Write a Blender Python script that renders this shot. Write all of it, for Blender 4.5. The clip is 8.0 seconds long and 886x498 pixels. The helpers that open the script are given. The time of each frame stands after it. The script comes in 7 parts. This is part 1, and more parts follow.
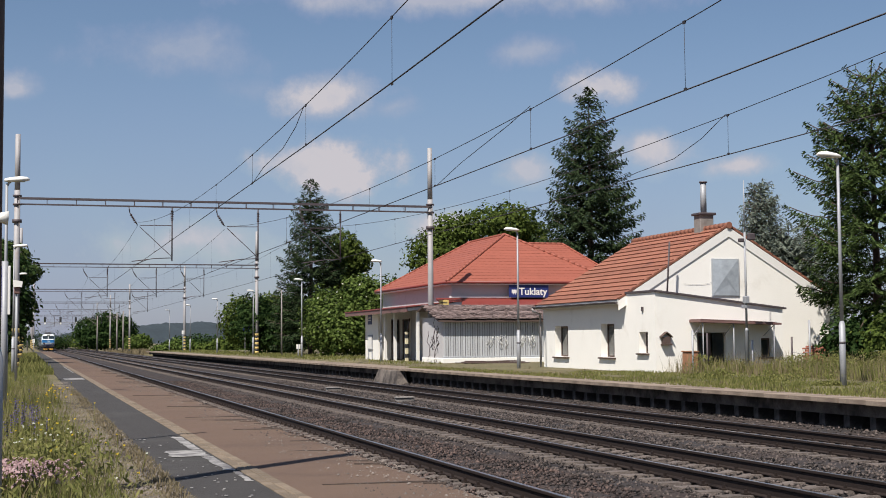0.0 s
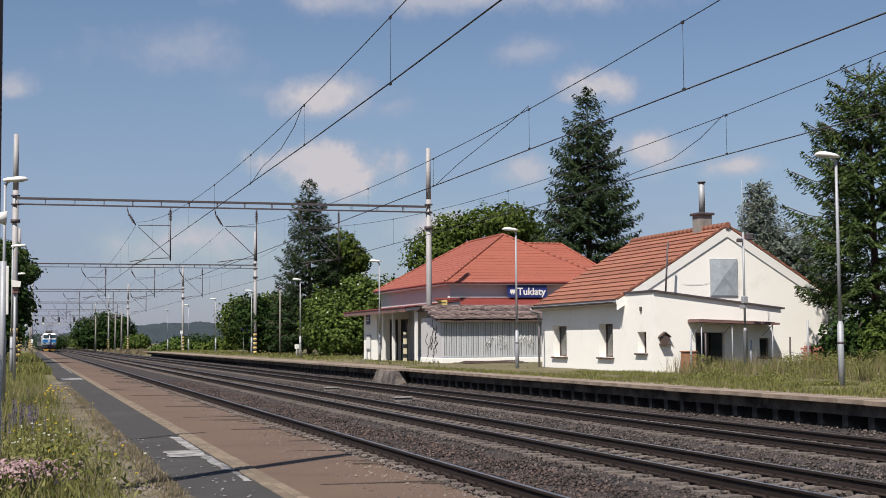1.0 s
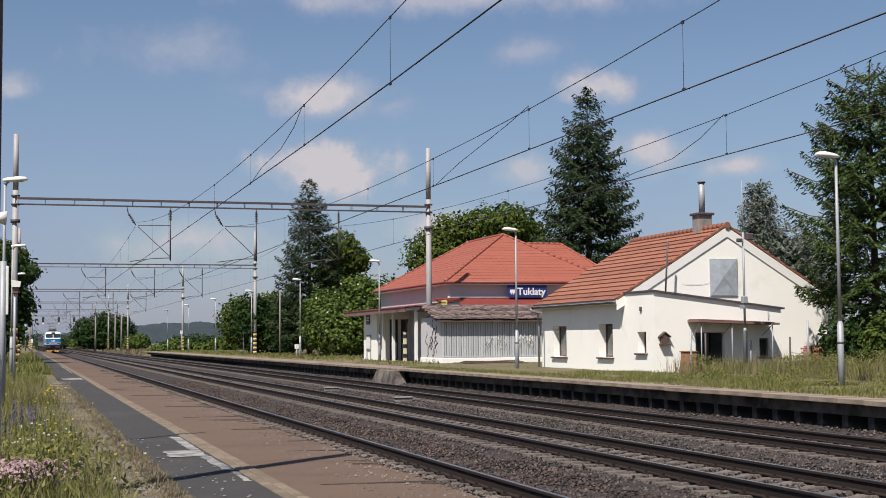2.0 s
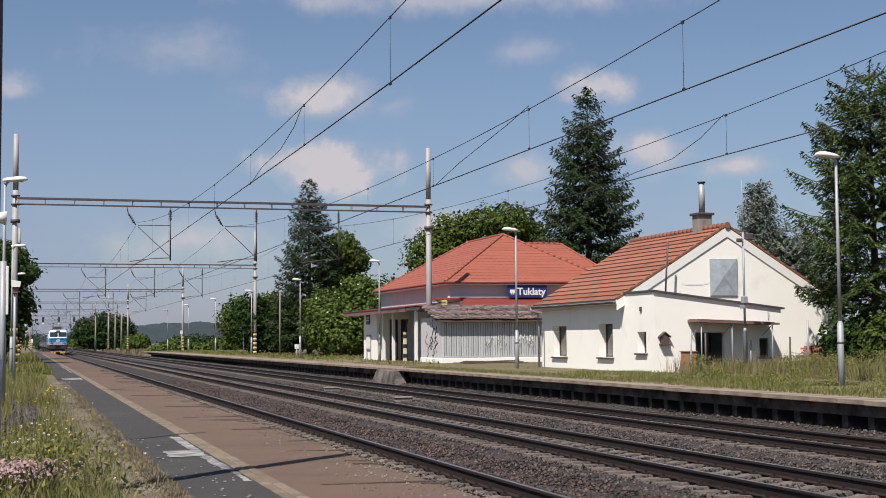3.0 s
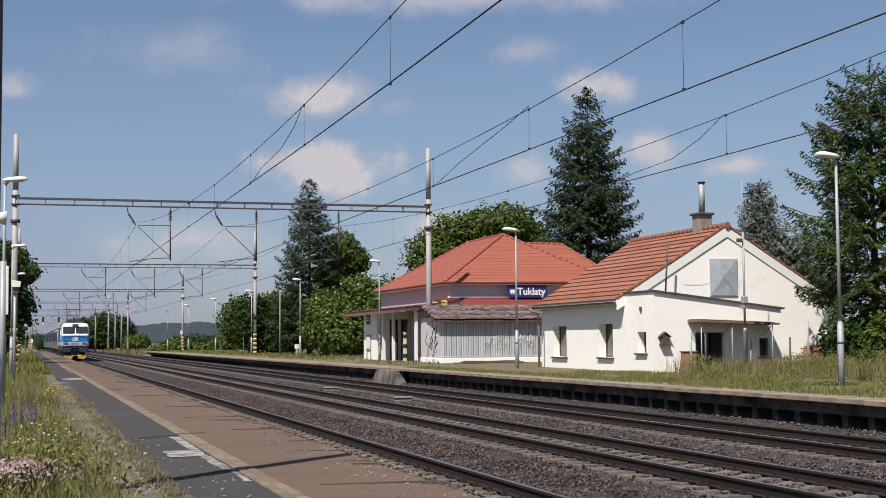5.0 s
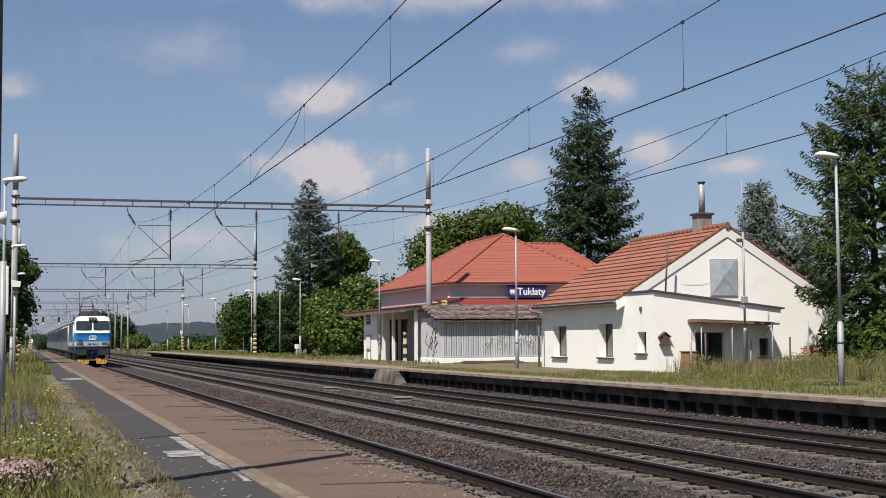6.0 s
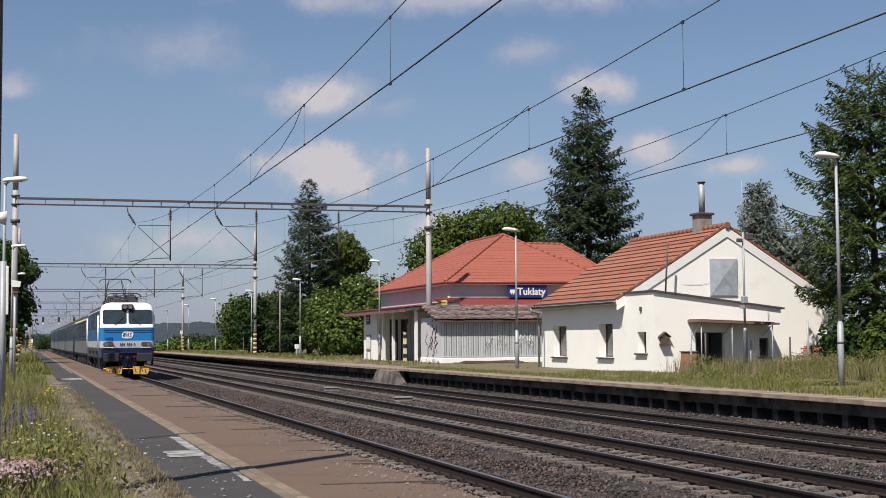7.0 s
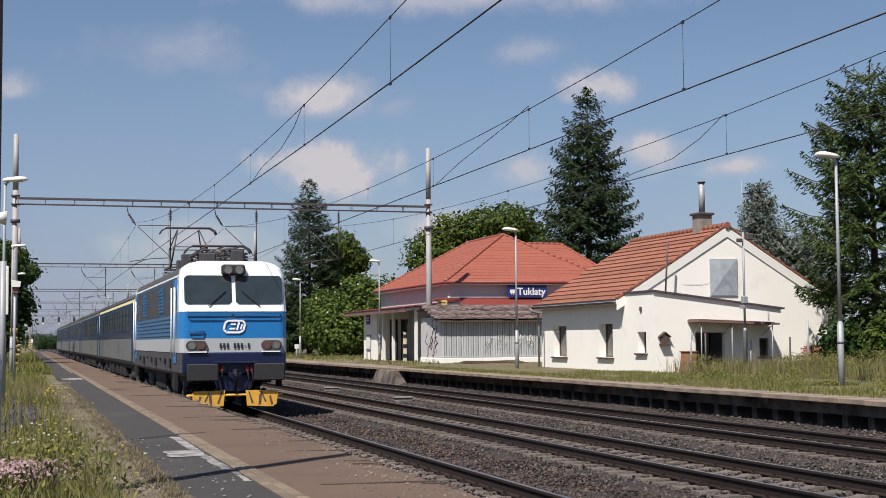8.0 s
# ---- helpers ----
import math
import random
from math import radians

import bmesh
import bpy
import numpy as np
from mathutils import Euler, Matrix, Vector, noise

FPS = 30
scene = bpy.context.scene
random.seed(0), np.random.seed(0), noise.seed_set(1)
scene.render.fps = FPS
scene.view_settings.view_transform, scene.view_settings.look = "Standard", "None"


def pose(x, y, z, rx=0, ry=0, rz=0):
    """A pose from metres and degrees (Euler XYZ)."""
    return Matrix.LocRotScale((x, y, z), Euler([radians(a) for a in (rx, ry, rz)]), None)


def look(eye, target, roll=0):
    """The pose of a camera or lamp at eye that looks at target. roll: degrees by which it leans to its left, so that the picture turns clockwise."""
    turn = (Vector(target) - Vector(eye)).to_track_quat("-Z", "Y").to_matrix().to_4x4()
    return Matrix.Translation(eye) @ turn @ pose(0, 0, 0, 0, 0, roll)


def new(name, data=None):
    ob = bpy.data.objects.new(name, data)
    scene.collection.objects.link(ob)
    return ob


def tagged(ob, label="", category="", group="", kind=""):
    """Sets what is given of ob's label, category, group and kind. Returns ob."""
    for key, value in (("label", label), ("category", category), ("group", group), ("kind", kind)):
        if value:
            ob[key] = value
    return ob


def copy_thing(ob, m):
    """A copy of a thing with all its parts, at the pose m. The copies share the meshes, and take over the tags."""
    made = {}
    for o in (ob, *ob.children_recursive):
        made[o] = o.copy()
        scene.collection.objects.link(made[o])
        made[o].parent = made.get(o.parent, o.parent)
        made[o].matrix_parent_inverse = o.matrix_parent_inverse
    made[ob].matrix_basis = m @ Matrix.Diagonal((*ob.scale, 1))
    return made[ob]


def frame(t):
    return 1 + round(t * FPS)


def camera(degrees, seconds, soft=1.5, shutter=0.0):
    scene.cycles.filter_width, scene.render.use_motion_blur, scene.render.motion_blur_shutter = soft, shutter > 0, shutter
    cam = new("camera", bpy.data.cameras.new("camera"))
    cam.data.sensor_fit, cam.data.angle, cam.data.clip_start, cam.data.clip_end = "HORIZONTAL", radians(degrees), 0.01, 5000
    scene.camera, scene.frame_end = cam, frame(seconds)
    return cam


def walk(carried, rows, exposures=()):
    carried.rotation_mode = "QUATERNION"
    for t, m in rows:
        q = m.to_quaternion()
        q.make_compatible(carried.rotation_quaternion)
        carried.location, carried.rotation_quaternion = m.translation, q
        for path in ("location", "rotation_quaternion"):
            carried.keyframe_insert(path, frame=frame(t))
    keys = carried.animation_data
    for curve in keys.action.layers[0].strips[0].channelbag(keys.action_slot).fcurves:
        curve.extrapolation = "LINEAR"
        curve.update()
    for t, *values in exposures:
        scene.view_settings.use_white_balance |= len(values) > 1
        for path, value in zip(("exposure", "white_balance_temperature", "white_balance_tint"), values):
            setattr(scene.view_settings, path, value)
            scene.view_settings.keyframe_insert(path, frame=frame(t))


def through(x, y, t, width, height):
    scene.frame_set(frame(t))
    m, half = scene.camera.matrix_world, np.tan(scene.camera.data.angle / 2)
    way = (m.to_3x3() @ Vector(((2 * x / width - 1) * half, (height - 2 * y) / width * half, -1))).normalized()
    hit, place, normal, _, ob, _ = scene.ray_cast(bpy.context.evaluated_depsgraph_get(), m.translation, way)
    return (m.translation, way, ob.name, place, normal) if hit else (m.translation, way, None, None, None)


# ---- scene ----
# World: y runs along the tracks away from the camera, x to the right across them, z = 0 at rail top.
EYE = (0.0, 0.0, 1.89)
cam = camera(35.626, 8.0, soft=0.92)
TURN = ((0.0, 0.068), (0.5, 0.052), (0.8, 0.022), (1.0, 0.004), (1.2, 0.0), (4.0, 0.0), (8.0, 0.0))
walk(cam, [(t, pose(*EYE, 93.7714, 0.459, -16.8778 + a)) for t, a in TURN])

# ---- light ----
SUN_AZ, SUN_EL = radians(225.0), radians(55.0)
SUN_DIR = Vector((math.sin(SUN_AZ) * math.cos(SUN_EL), math.cos(SUN_AZ) * math.cos(SUN_EL), math.sin(SUN_EL)))
scene.view_settings.exposure = 0.50


class Nodes:
    """Short hand for building node trees."""

    def __init__(self, tree):
        self.t = tree
        tree.nodes.clear()

    def make(self, kind, op=""):
        n = self.t.nodes.new(kind)
        if op:
            n.operation = op
        return n

    def link(self, a, b):
        self.t.links.new(a, b)

    def math(self, op, a, b=None, clamp=False):
        n = self.t.nodes.new("ShaderNodeMath")
        n.operation, n.use_clamp = op, clamp
        for i, v in enumerate((a, b)):
            if v is None:
                continue
            if isinstance(v, (int, float)):
                n.inputs[i].default_value = v
            else:
                self.link(v, n.inputs[i])
        return n.outputs[0]

    def noise(self, vector, scale, detail=4.0, rough=0.55):
        n = self.t.nodes.new("ShaderNodeTexNoise")
        n.inputs["Scale"].default_value, n.inputs["Detail"].default_value = scale, detail
        n.inputs["Roughness"].default_value = rough
        if vector is not None:
            self.link(vector, n.inputs["Vector"])
        return n

    def ramp(self, fac, stops):
        n = self.t.nodes.new("ShaderNodeValToRGB")
        while len(n.color_ramp.elements) < len(stops):
            n.color_ramp.elements.new(0.5)
        for e, (p, c) in zip(n.color_ramp.elements, stops):
            e.position, e.color = p, (*c, 1)
        self.link(fac, n.inputs[0])
        return n.outputs[0]

    def mix(self, fac, a, b, blend="MIX"):
        n = self.t.nodes.new("ShaderNodeMix")
        n.data_type, n.blend_type = "RGBA", blend
        for i, v in ((0, fac), (6, a), (7, b)):
            if isinstance(v, (int, float)):
                n.inputs[i].default_value = v
            elif isinstance(v, (tuple, list)):
                n.inputs[i].default_value = (*v, 1)
            else:
                self.link(v, n.inputs[i])
        return n.outputs[2]


def make_world():
    w = bpy.data.worlds.new("sky")
    w.use_nodes = True
    n = Nodes(w.node_tree)
    sky = n.make("ShaderNodeTexSky")
    sky.sky_type = "NISHITA"
    sky.sun_disc, sky.sun_elevation, sky.sun_rotation = False, SUN_EL, SUN_AZ
    sky.air_density, sky.dust_density, sky.ozone_density, sky.altitude = 1.05, 0.75, 3.2, 200
    tex = n.make("ShaderNodeTexCoord")
    way = tex.outputs["Generated"]
    wob = n.noise(way, 16.0, 6.0, 0.6)
    fine = n.noise(way, 22.0, 8.0, 0.62)
    off = n.make("ShaderNodeVectorMath", op="MULTIPLY_ADD")
    n.link(wob.outputs["Color"], off.inputs[0])
    off.inputs[1].default_value, off.inputs[2].default_value = (0.028, 0.028, 0.02), (-0.014, -0.014, -0.010)
    bent = n.make("ShaderNodeVectorMath", op="ADD")
    n.link(way, bent.inputs[0])
    n.link(off.outputs[0], bent.inputs[1])
    # fair-weather clouds: direction, half width, half height, density
    clouds = (((0.0998, 0.9741, 0.2050), 0.060, 0.017, 0.34), ((0.1475, 0.9724, 0.1808), 0.020, 0.010, 0.22),
              ((0.2109, 0.9616, 0.1756), 0.036, 0.014, 0.62), ((0.2507, 0.9534, 0.1677), 0.020, 0.009, 0.34),
              ((0.2104, 0.9695, 0.1235), 0.046, 0.018, 0.95), ((0.3015, 0.9231, 0.2430), 0.120, 0.013, 0.5),
              ((0.3399, 0.9180, 0.2044), 0.026, 0.011, 0.36), ((0.3938, 0.9015, 0.1794), 0.026, 0.014, 0.75),
              ((0.4235, 0.8960, 0.1336), 0.028, 0.015, 0.66), ((0.3456, 0.9303, 0.1225), 0.022, 0.011, 0.50),
              ((0.4856, 0.8659, 0.1199), 0.025, 0.008, 0.55), ((-0.012, 0.9844, 0.1756), 0.016, 0.011, 0.55),
              ((0.1102, 0.9914, 0.0706), 0.060, 0.015, 0.5), ((0.0633, 0.9955, 0.0702), 0.018, 0.009, 0.4),
              ((0.2884, 0.9539, 0.0825), 0.030, 0.012, 0.6))
    ragged = n.math("ADD", n.math("MULTIPLY", fine.outputs["Fac"], 2.4), 0.05)
    total = None
    for d, rx, rz, density in clouds:
        sub = n.make("ShaderNodeVectorMath", op="SUBTRACT")
        n.link(bent.outputs[0], sub.inputs[0])
        sub.inputs[1].default_value = d
        div = n.make("ShaderNodeVectorMath", op="MULTIPLY")
        n.link(sub.outputs[0], div.inputs[0])
        div.inputs[1].default_value = (0.85 / rx, 0.85 / rx, 0.9 / rz)
        ln = n.make("ShaderNodeVectorMath", op="LENGTH")
        n.link(div.outputs[0], ln.inputs[0])
        m = n.math("SUBTRACT", ragged, ln.outputs["Value"], True)
        m = n.math("MULTIPLY", m, density * 1.6, True)
        total = m if total is None else n.math("MAXIMUM", total, m)
    soft = n.math("MULTIPLY", total, n.math("ADD", n.math("MULTIPLY", wob.outputs["Fac"], 0.9), 0.5), True)
    # a thin veil toward the horizon
    sep = n.make("ShaderNodeSeparateXYZ")
    n.link(way, sep.inputs[0])
    veil = n.math("MULTIPLY", n.math("SUBTRACT", 0.22, sep.outputs["Z"], True), 5.2, True)
    veil = n.math("MULTIPLY", veil, n.noise(way, 5.0, 5.0).outputs["Fac"])
    cover = n.math("MAXIMUM", soft, veil)
    shade = n.ramp(soft, ((0.0, (3.3, 3.95, 6.6)), (0.5, (5.3, 5.6, 6.9)), (1.0, (7.3, 7.0, 7.5))))
    tone = n.mix(1.0, sky.outputs[0], (1.09, 1.07, 1.10), "MULTIPLY")
    col = n.mix(cover, tone, shade)
    bg = n.make("ShaderNodeBackground")
    bg.inputs["Strength"].default_value = 0.057
    n.link(col, bg.inputs["Color"])
    out = n.make("ShaderNodeOutputWorld")
    n.link(bg.outputs[0], out.inputs[0])
    scene.world = w


make_world()
sun = new("sun", bpy.data.lights.new("sun", "SUN"))
sun.data.energy, sun.data.angle, sun.data.color = 5.0, radians(0.55), (1.0, 0.95, 0.88)
sun.matrix_world = look(SUN_DIR * 60, (0, 0, 0))

# ---- materials ----


def surface(name, base, rough=0.7, metal=0.0, vary=0.18, scale=6.0, fine=60.0, bump=0.15, stain=None, stain_at=0.62,
            stain_scale=1.2, random_piece=0.0, stretch=(1, 1, 1), spec=0.4, island=0.0):
    """A node material: base colour with grain at two scales, an optional second colour in patches, and fine relief."""
    m = bpy.data.materials.new(name)
    m.use_nodes = True
    n = Nodes(m.node_tree)
    tex = n.make("ShaderNodeTexCoord")
    mp = n.make("ShaderNodeMapping")
    mp.inputs["Scale"].default_value = stretch
    n.link(tex.outputs["Object"], mp.inputs["Vector"])
    v = mp.outputs[0]
    big, small = n.noise(v, scale, 5.0), n.noise(v, fine, 3.0)
    lo, hi = [c * (1 - vary) for c in base], [min(1.0, c * (1 + vary)) for c in base]
    col = n.ramp(big.outputs["Fac"], ((0.28, lo), (0.72, hi)))
    col = n.mix(0.6, col, n.ramp(small.outputs["Fac"], ((0.3, [c * (1 - vary) for c in base]), (0.7, [min(1, c * (1 + vary)) for c in base]))))
    if stain:
        s = n.noise(v, stain_scale, 8.0, 0.65)
        col = n.mix(n.ramp(s.outputs["Fac"], ((stain_at - 0.07, (0, 0, 0)), (stain_at + 0.10, (1, 1, 1)))), col, stain)
    if random_piece:
        info = n.make("ShaderNodeObjectInfo")
        bright = n.math("ADD", n.math("MULTIPLY", info.outputs["Random"], 2 * random_piece), 1 - random_piece)
        hsv = n.make("ShaderNodeHueSaturation")
        n.link(bright, hsv.inputs["Value"])
        n.link(col, hsv.inputs["Color"])
        col = hsv.outputs[0]
    if island:
        geo = n.make("ShaderNodeNewGeometry")
        bright = n.math("ADD", n.math("MULTIPLY", geo.outputs["Random Per Island"], 2 * island), 1 - island)
        hsv = n.make("ShaderNodeHueSaturation")
        n.link(bright, hsv.inputs["Value"])
        n.link(col, hsv.inputs["Color"])
        col = hsv.outputs[0]
    b = n.make("ShaderNodeBsdfPrincipled")
    n.link(col, b.inputs["Base Color"])
    b.inputs["Metallic"].default_value = metal
    b.inputs["Specular IOR Level"].default_value = spec
    r = n.math("ADD", n.math("MULTIPLY", small.outputs["Fac"], 0.2), rough - 0.1, True)
    n.link(r, b.inputs["Roughness"])
    if bump:
        bn = n.make("ShaderNodeBump")
        bn.inputs["Strength"].default_value, bn.inputs["Distance"].default_value = min(1.0, bump * 2), 0.02
        n.link(n.math("ADD", small.outputs["Fac"], big.outputs["Fac"]), bn.inputs["Height"])
        n.link(bn.outputs[0], b.inputs["Normal"])
    o = n.make("ShaderNodeOutputMaterial")
    n.link(b.outputs[0], o.inputs[0])
    return m


def leaf_surface(name, a, b_, through=0.25, rough=0.8):
    """Foliage: each leaf or clump takes its own tone, with some light coming through."""
    m = bpy.data.materials.new(name)
    m.use_nodes = True
    n = Nodes(m.node_tree)
    geo = n.make("ShaderNodeNewGeometry")
    tex = n.make("ShaderNodeTexCoord")
    big = n.noise(tex.outputs["Object"], 0.6, 3.0)
    f = n.math("ADD", n.math("MULTIPLY", geo.outputs["Random Per Island"], 0.6), n.math("MULTIPLY", big.outputs["Fac"], 0.4))
    col = n.ramp(f, ((0.15, a), (0.85, b_)))
    p = n.make("ShaderNodeBsdfPrincipled")
    n.link(col, p.inputs["Base Color"])
    p.inputs["Roughness"].default_value = rough
    p.inputs["Specular IOR Level"].default_value = 0.06
    t = n.make("ShaderNodeBsdfTranslucent")
    n.link(col, t.inputs["Color"])
    mx = n.make("ShaderNodeMixShader")
    mx.inputs[0].default_value = through
    n.link(p.outputs[0], mx.inputs[1])
    n.link(t.outputs[0], mx.inputs[2])
    o = n.make("ShaderNodeOutputMaterial")
    n.link(mx.outputs[0], o.inputs[0])
    return m


def glass_surface(name, tint, rough=0.04, spec=0.6):
    m = bpy.data.materials.new(name)
    m.use_nodes = True
    n = Nodes(m.node_tree)
    tex = n.make("ShaderNodeTexCoord")
    d = n.noise(tex.outputs["Object"], 3.0, 4.0)
    b = n.make("ShaderNodeBsdfPrincipled")
    n.link(n.ramp(d.outputs["Fac"], ((0.3, [c * 0.8 for c in tint]), (0.7, [c * 1.2 for c in tint]))), b.inputs["Base Color"])
    b.inputs["Roughness"].default_value, b.inputs["Specular IOR Level"].default_value = rough, spec
    b.inputs["Coat Weight"].default_value, b.inputs["Coat Roughness"].default_value = 0.5, 0.03
    o = n.make("ShaderNodeOutputMaterial")
    n.link(b.outputs[0], o.inputs[0])
    return m


GRASS_SOIL = surface("grass_soil", (0.117, 0.102, 0.050), 0.95, vary=0.45, scale=0.5, fine=14, bump=0.4, stain=(0.195, 0.142, 0.087), stain_at=0.6, stain_scale=0.8)
BALLAST = surface("ballast_bed", (0.039, 0.027, 0.023), 0.95, vary=0.55, scale=9, fine=38, bump=0.5, stain=(0.029, 0.025, 0.025), stain_at=0.5, stain_scale=0.5)
STONE = surface("ballast_stone", (0.070, 0.047, 0.040), 0.9, vary=0.3, scale=14, fine=60, bump=0.2, stain=(0.034, 0.027, 0.025), stain_at=0.52, stain_scale=1.2, island=0.95)
STONE_GREY = surface("ballast_stone_grey", (0.066, 0.052, 0.046), 0.9, vary=0.3, scale=14, fine=60, bump=0.2, stain=(0.120, 0.108, 0.098), stain_at=0.66, stain_scale=6.0, island=0.95)
RAIL_SIDE = surface("rail_rust", (0.026, 0.017, 0.014), 0.75, 0.3, vary=0.35, scale=8, fine=50, bump=0.1)
RAIL_TOP = surface("rail_bright", (0.42, 0.41, 0.42), 0.32, 0.9, vary=0.15, scale=6, fine=40, bump=0.02)
SLEEPER = surface("sleeper_concrete", (0.138, 0.112, 0.097), 0.9, vary=0.3, scale=5, fine=40, bump=0.3, stain=(0.066, 0.053, 0.048), stain_at=0.52, random_piece=0.18)
ASPHALT = surface("asphalt", (0.042, 0.038, 0.036), 0.92, vary=0.25, scale=1.4, fine=70, bump=0.3, stain=(0.069, 0.066, 0.061), stain_at=0.6, stain_scale=0.7)
FINES = surface("rolled_gravel", (0.118, 0.076, 0.054), 0.95, vary=0.2, scale=1.6, fine=80, bump=0.25, stain=(0.089, 0.057, 0.042), stain_at=0.56, stain_scale=0.8, stretch=(0.8, 1.0, 1))
PAVER = surface("paver", (0.168, 0.129, 0.092), 0.9, vary=0.22, scale=7, fine=60, bump=0.3, random_piece=0.22)
CONCRETE = surface("concrete", (0.225, 0.203, 0.188), 0.9, vary=0.22, scale=2.5, fine=50, bump=0.25, stain=(0.150, 0.131, 0.116), stain_at=0.55, stain_scale=1.4)
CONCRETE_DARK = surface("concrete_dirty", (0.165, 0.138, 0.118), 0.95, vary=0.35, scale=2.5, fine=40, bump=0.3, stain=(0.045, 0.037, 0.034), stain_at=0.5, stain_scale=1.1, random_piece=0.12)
# near black: the shade of the platform hollow is put into this colour
HOLLOW_SHADE = surface("hollow_shade_wall", (0.016, 0.013, 0.012), 0.95, vary=0.5, scale=3, fine=30, bump=0.3)
COPING = surface("coping", (0.250, 0.195, 0.150), 0.9, vary=0.2, scale=1.5, fine=50, bump=0.25, stain=(0.167, 0.127, 0.096), stain_at=0.52, stain_scale=0.8, random_piece=0.1)
PLASTER = surface("plaster_white", (0.788, 0.760, 0.703), 0.9, vary=0.05, scale=1.0, fine=40, bump=0.08, stain=(0.646, 0.608, 0.541), stain_at=0.66, stain_scale=0.6)
PLASTER_GREY = surface("plaster_grey", (0.460, 0.442, 0.446), 0.9, vary=0.07, scale=1.2, fine=40, bump=0.08, stain=(0.386, 0.367, 0.359), stain_at=0.6)
TILE = surface("clay_tile", (0.246, 0.099, 0.061), 0.75, vary=0.2, scale=2.2, fine=30, bump=0.15, stain=(0.164, 0.067, 0.045), stain_at=0.58, stain_scale=1.6, random_piece=0.12)
TILE_RED = surface("red_tile", (0.257, 0.075, 0.048), 0.7, vary=0.12, scale=1.4, fine=20, bump=0.08, random_piece=0.05)
RED_METAL = surface("red_sheet", (0.180, 0.036, 0.028), 0.5, vary=0.15, scale=2, fine=30, bump=0.05)
BROWN_METAL = surface("brown_sheet", (0.17, 0.095, 0.085), 0.6, vary=0.2, scale=3, fine=30, bump=0.08)
SHINGLE = surface("wood_shingle", (0.180, 0.131, 0.120), 0.9, vary=0.3, scale=6, fine=50, bump=0.3, island=0.35)
SLAT = surface("grey_boards", (0.420, 0.424, 0.428), 0.8, vary=0.12, scale=2, fine=30, bump=0.01, random_piece=0.14, stretch=(3, 3, 0.6))
DARK_WOOD = surface("dark_wood", (0.085, 0.055, 0.045), 0.7, vary=0.25, scale=5, fine=40, bump=0.1)
WHITE_PAINT = surface("white_paint", (0.70, 0.68, 0.64), 0.6, vary=0.07, scale=3, fine=40, bump=0.05)
YELLOW_PAINT = surface("yellow_paint", (0.62, 0.33, 0.05), 0.55, vary=0.14, scale=6, fine=40, bump=0.05, stain=(0.30, 0.19, 0.05), stain_at=0.62, stain_scale=5)
BLACK_PAINT = surface("black_paint", (0.022, 0.022, 0.024), 0.6, vary=0.3, scale=5, fine=40, bump=0.05)
SIGN_BLUE = surface("sign_blue", (0.018, 0.028, 0.13), 0.45, vary=0.12, scale=3, fine=30, bump=0.02)
SIGN_YELLOW = surface("sign_yellow", (0.56, 0.41, 0.14), 0.5, vary=0.08, scale=4, fine=30, bump=0.02)
GALV = surface("galvanised_steel", (0.29, 0.295, 0.31), 0.55, 0.2, vary=0.15, scale=4, fine=40, bump=0.05)
MAST_PAINT = surface("mast_paint", (0.31, 0.295, 0.295), 0.65, 0.1, vary=0.18, scale=2, fine=30, bump=0.08, stain=(0.26, 0.20, 0.18), stain_at=0.62)
STEEL_DARK = surface("steel_dark", (0.085, 0.068, 0.072), 0.6, 0.3, vary=0.25, scale=4, fine=40, bump=0.06)
WIRE = surface("wire_copper", (0.035, 0.030, 0.032), 0.6, 0.3, vary=0.2, scale=4, fine=20, bump=0)
PORCELAIN = surface("insulator", (0.06, 0.04, 0.04), 0.3, vary=0.2, scale=8, fine=30, bump=0)
WINDOW_DARK = glass_surface("window_glass", (0.030, 0.033, 0.036))
PANE_GREY = glass_surface("plastic_sheet", (0.33, 0.36, 0.39), 0.35, 0.4)
LOCO_BLUE = surface("train_blue", (0.014, 0.154, 0.405), 0.35, vary=0.08, scale=1.5, fine=20, bump=0.02, spec=0.5)
LOCO_NAVY = surface("train_navy", (0.006, 0.010, 0.042), 0.4, vary=0.15, scale=2, fine=20, bump=0.02, spec=0.5)
LOCO_WHITE = surface("train_white", (0.80, 0.80, 0.80), 0.4, vary=0.05, scale=2, fine=20, bump=0.02, spec=0.5)
LOCO_GREY = surface("train_grey", (0.36, 0.375, 0.39), 0.45, vary=0.08, scale=2, fine=20, bump=0.02)
UNDER_GREY = surface("train_dark_grey", (0.048, 0.048, 0.054), 0.6, vary=0.2, scale=3, fine=30, bump=0.05)
UNDER_BLACK = surface("running_gear", (0.012, 0.010, 0.010), 0.8, vary=0.4, scale=5, fine=40, bump=0.1)
ROOF_GREY = surface("train_roof", (0.062, 0.059, 0.062), 0.7, vary=0.2, scale=2, fine=30, bump=0.05)
RED_PAINT = surface("red_paint", (0.25, 0.02, 0.025), 0.5, vary=0.12, scale=5, fine=30, bump=0.02)
BARK = surface("bark", (0.075, 0.052, 0.04), 0.95, vary=0.35, scale=6, fine=40, bump=0.5, stretch=(1, 1, 0.3))
SPRUCE = leaf_surface("spruce_needles", (0.005, 0.012, 0.006), (0.050, 0.074, 0.031), 0.06)
SPRUCE_BRIGHT = leaf_surface("fir_needles", (0.007, 0.018, 0.006), (0.085, 0.120, 0.036), 0.08)
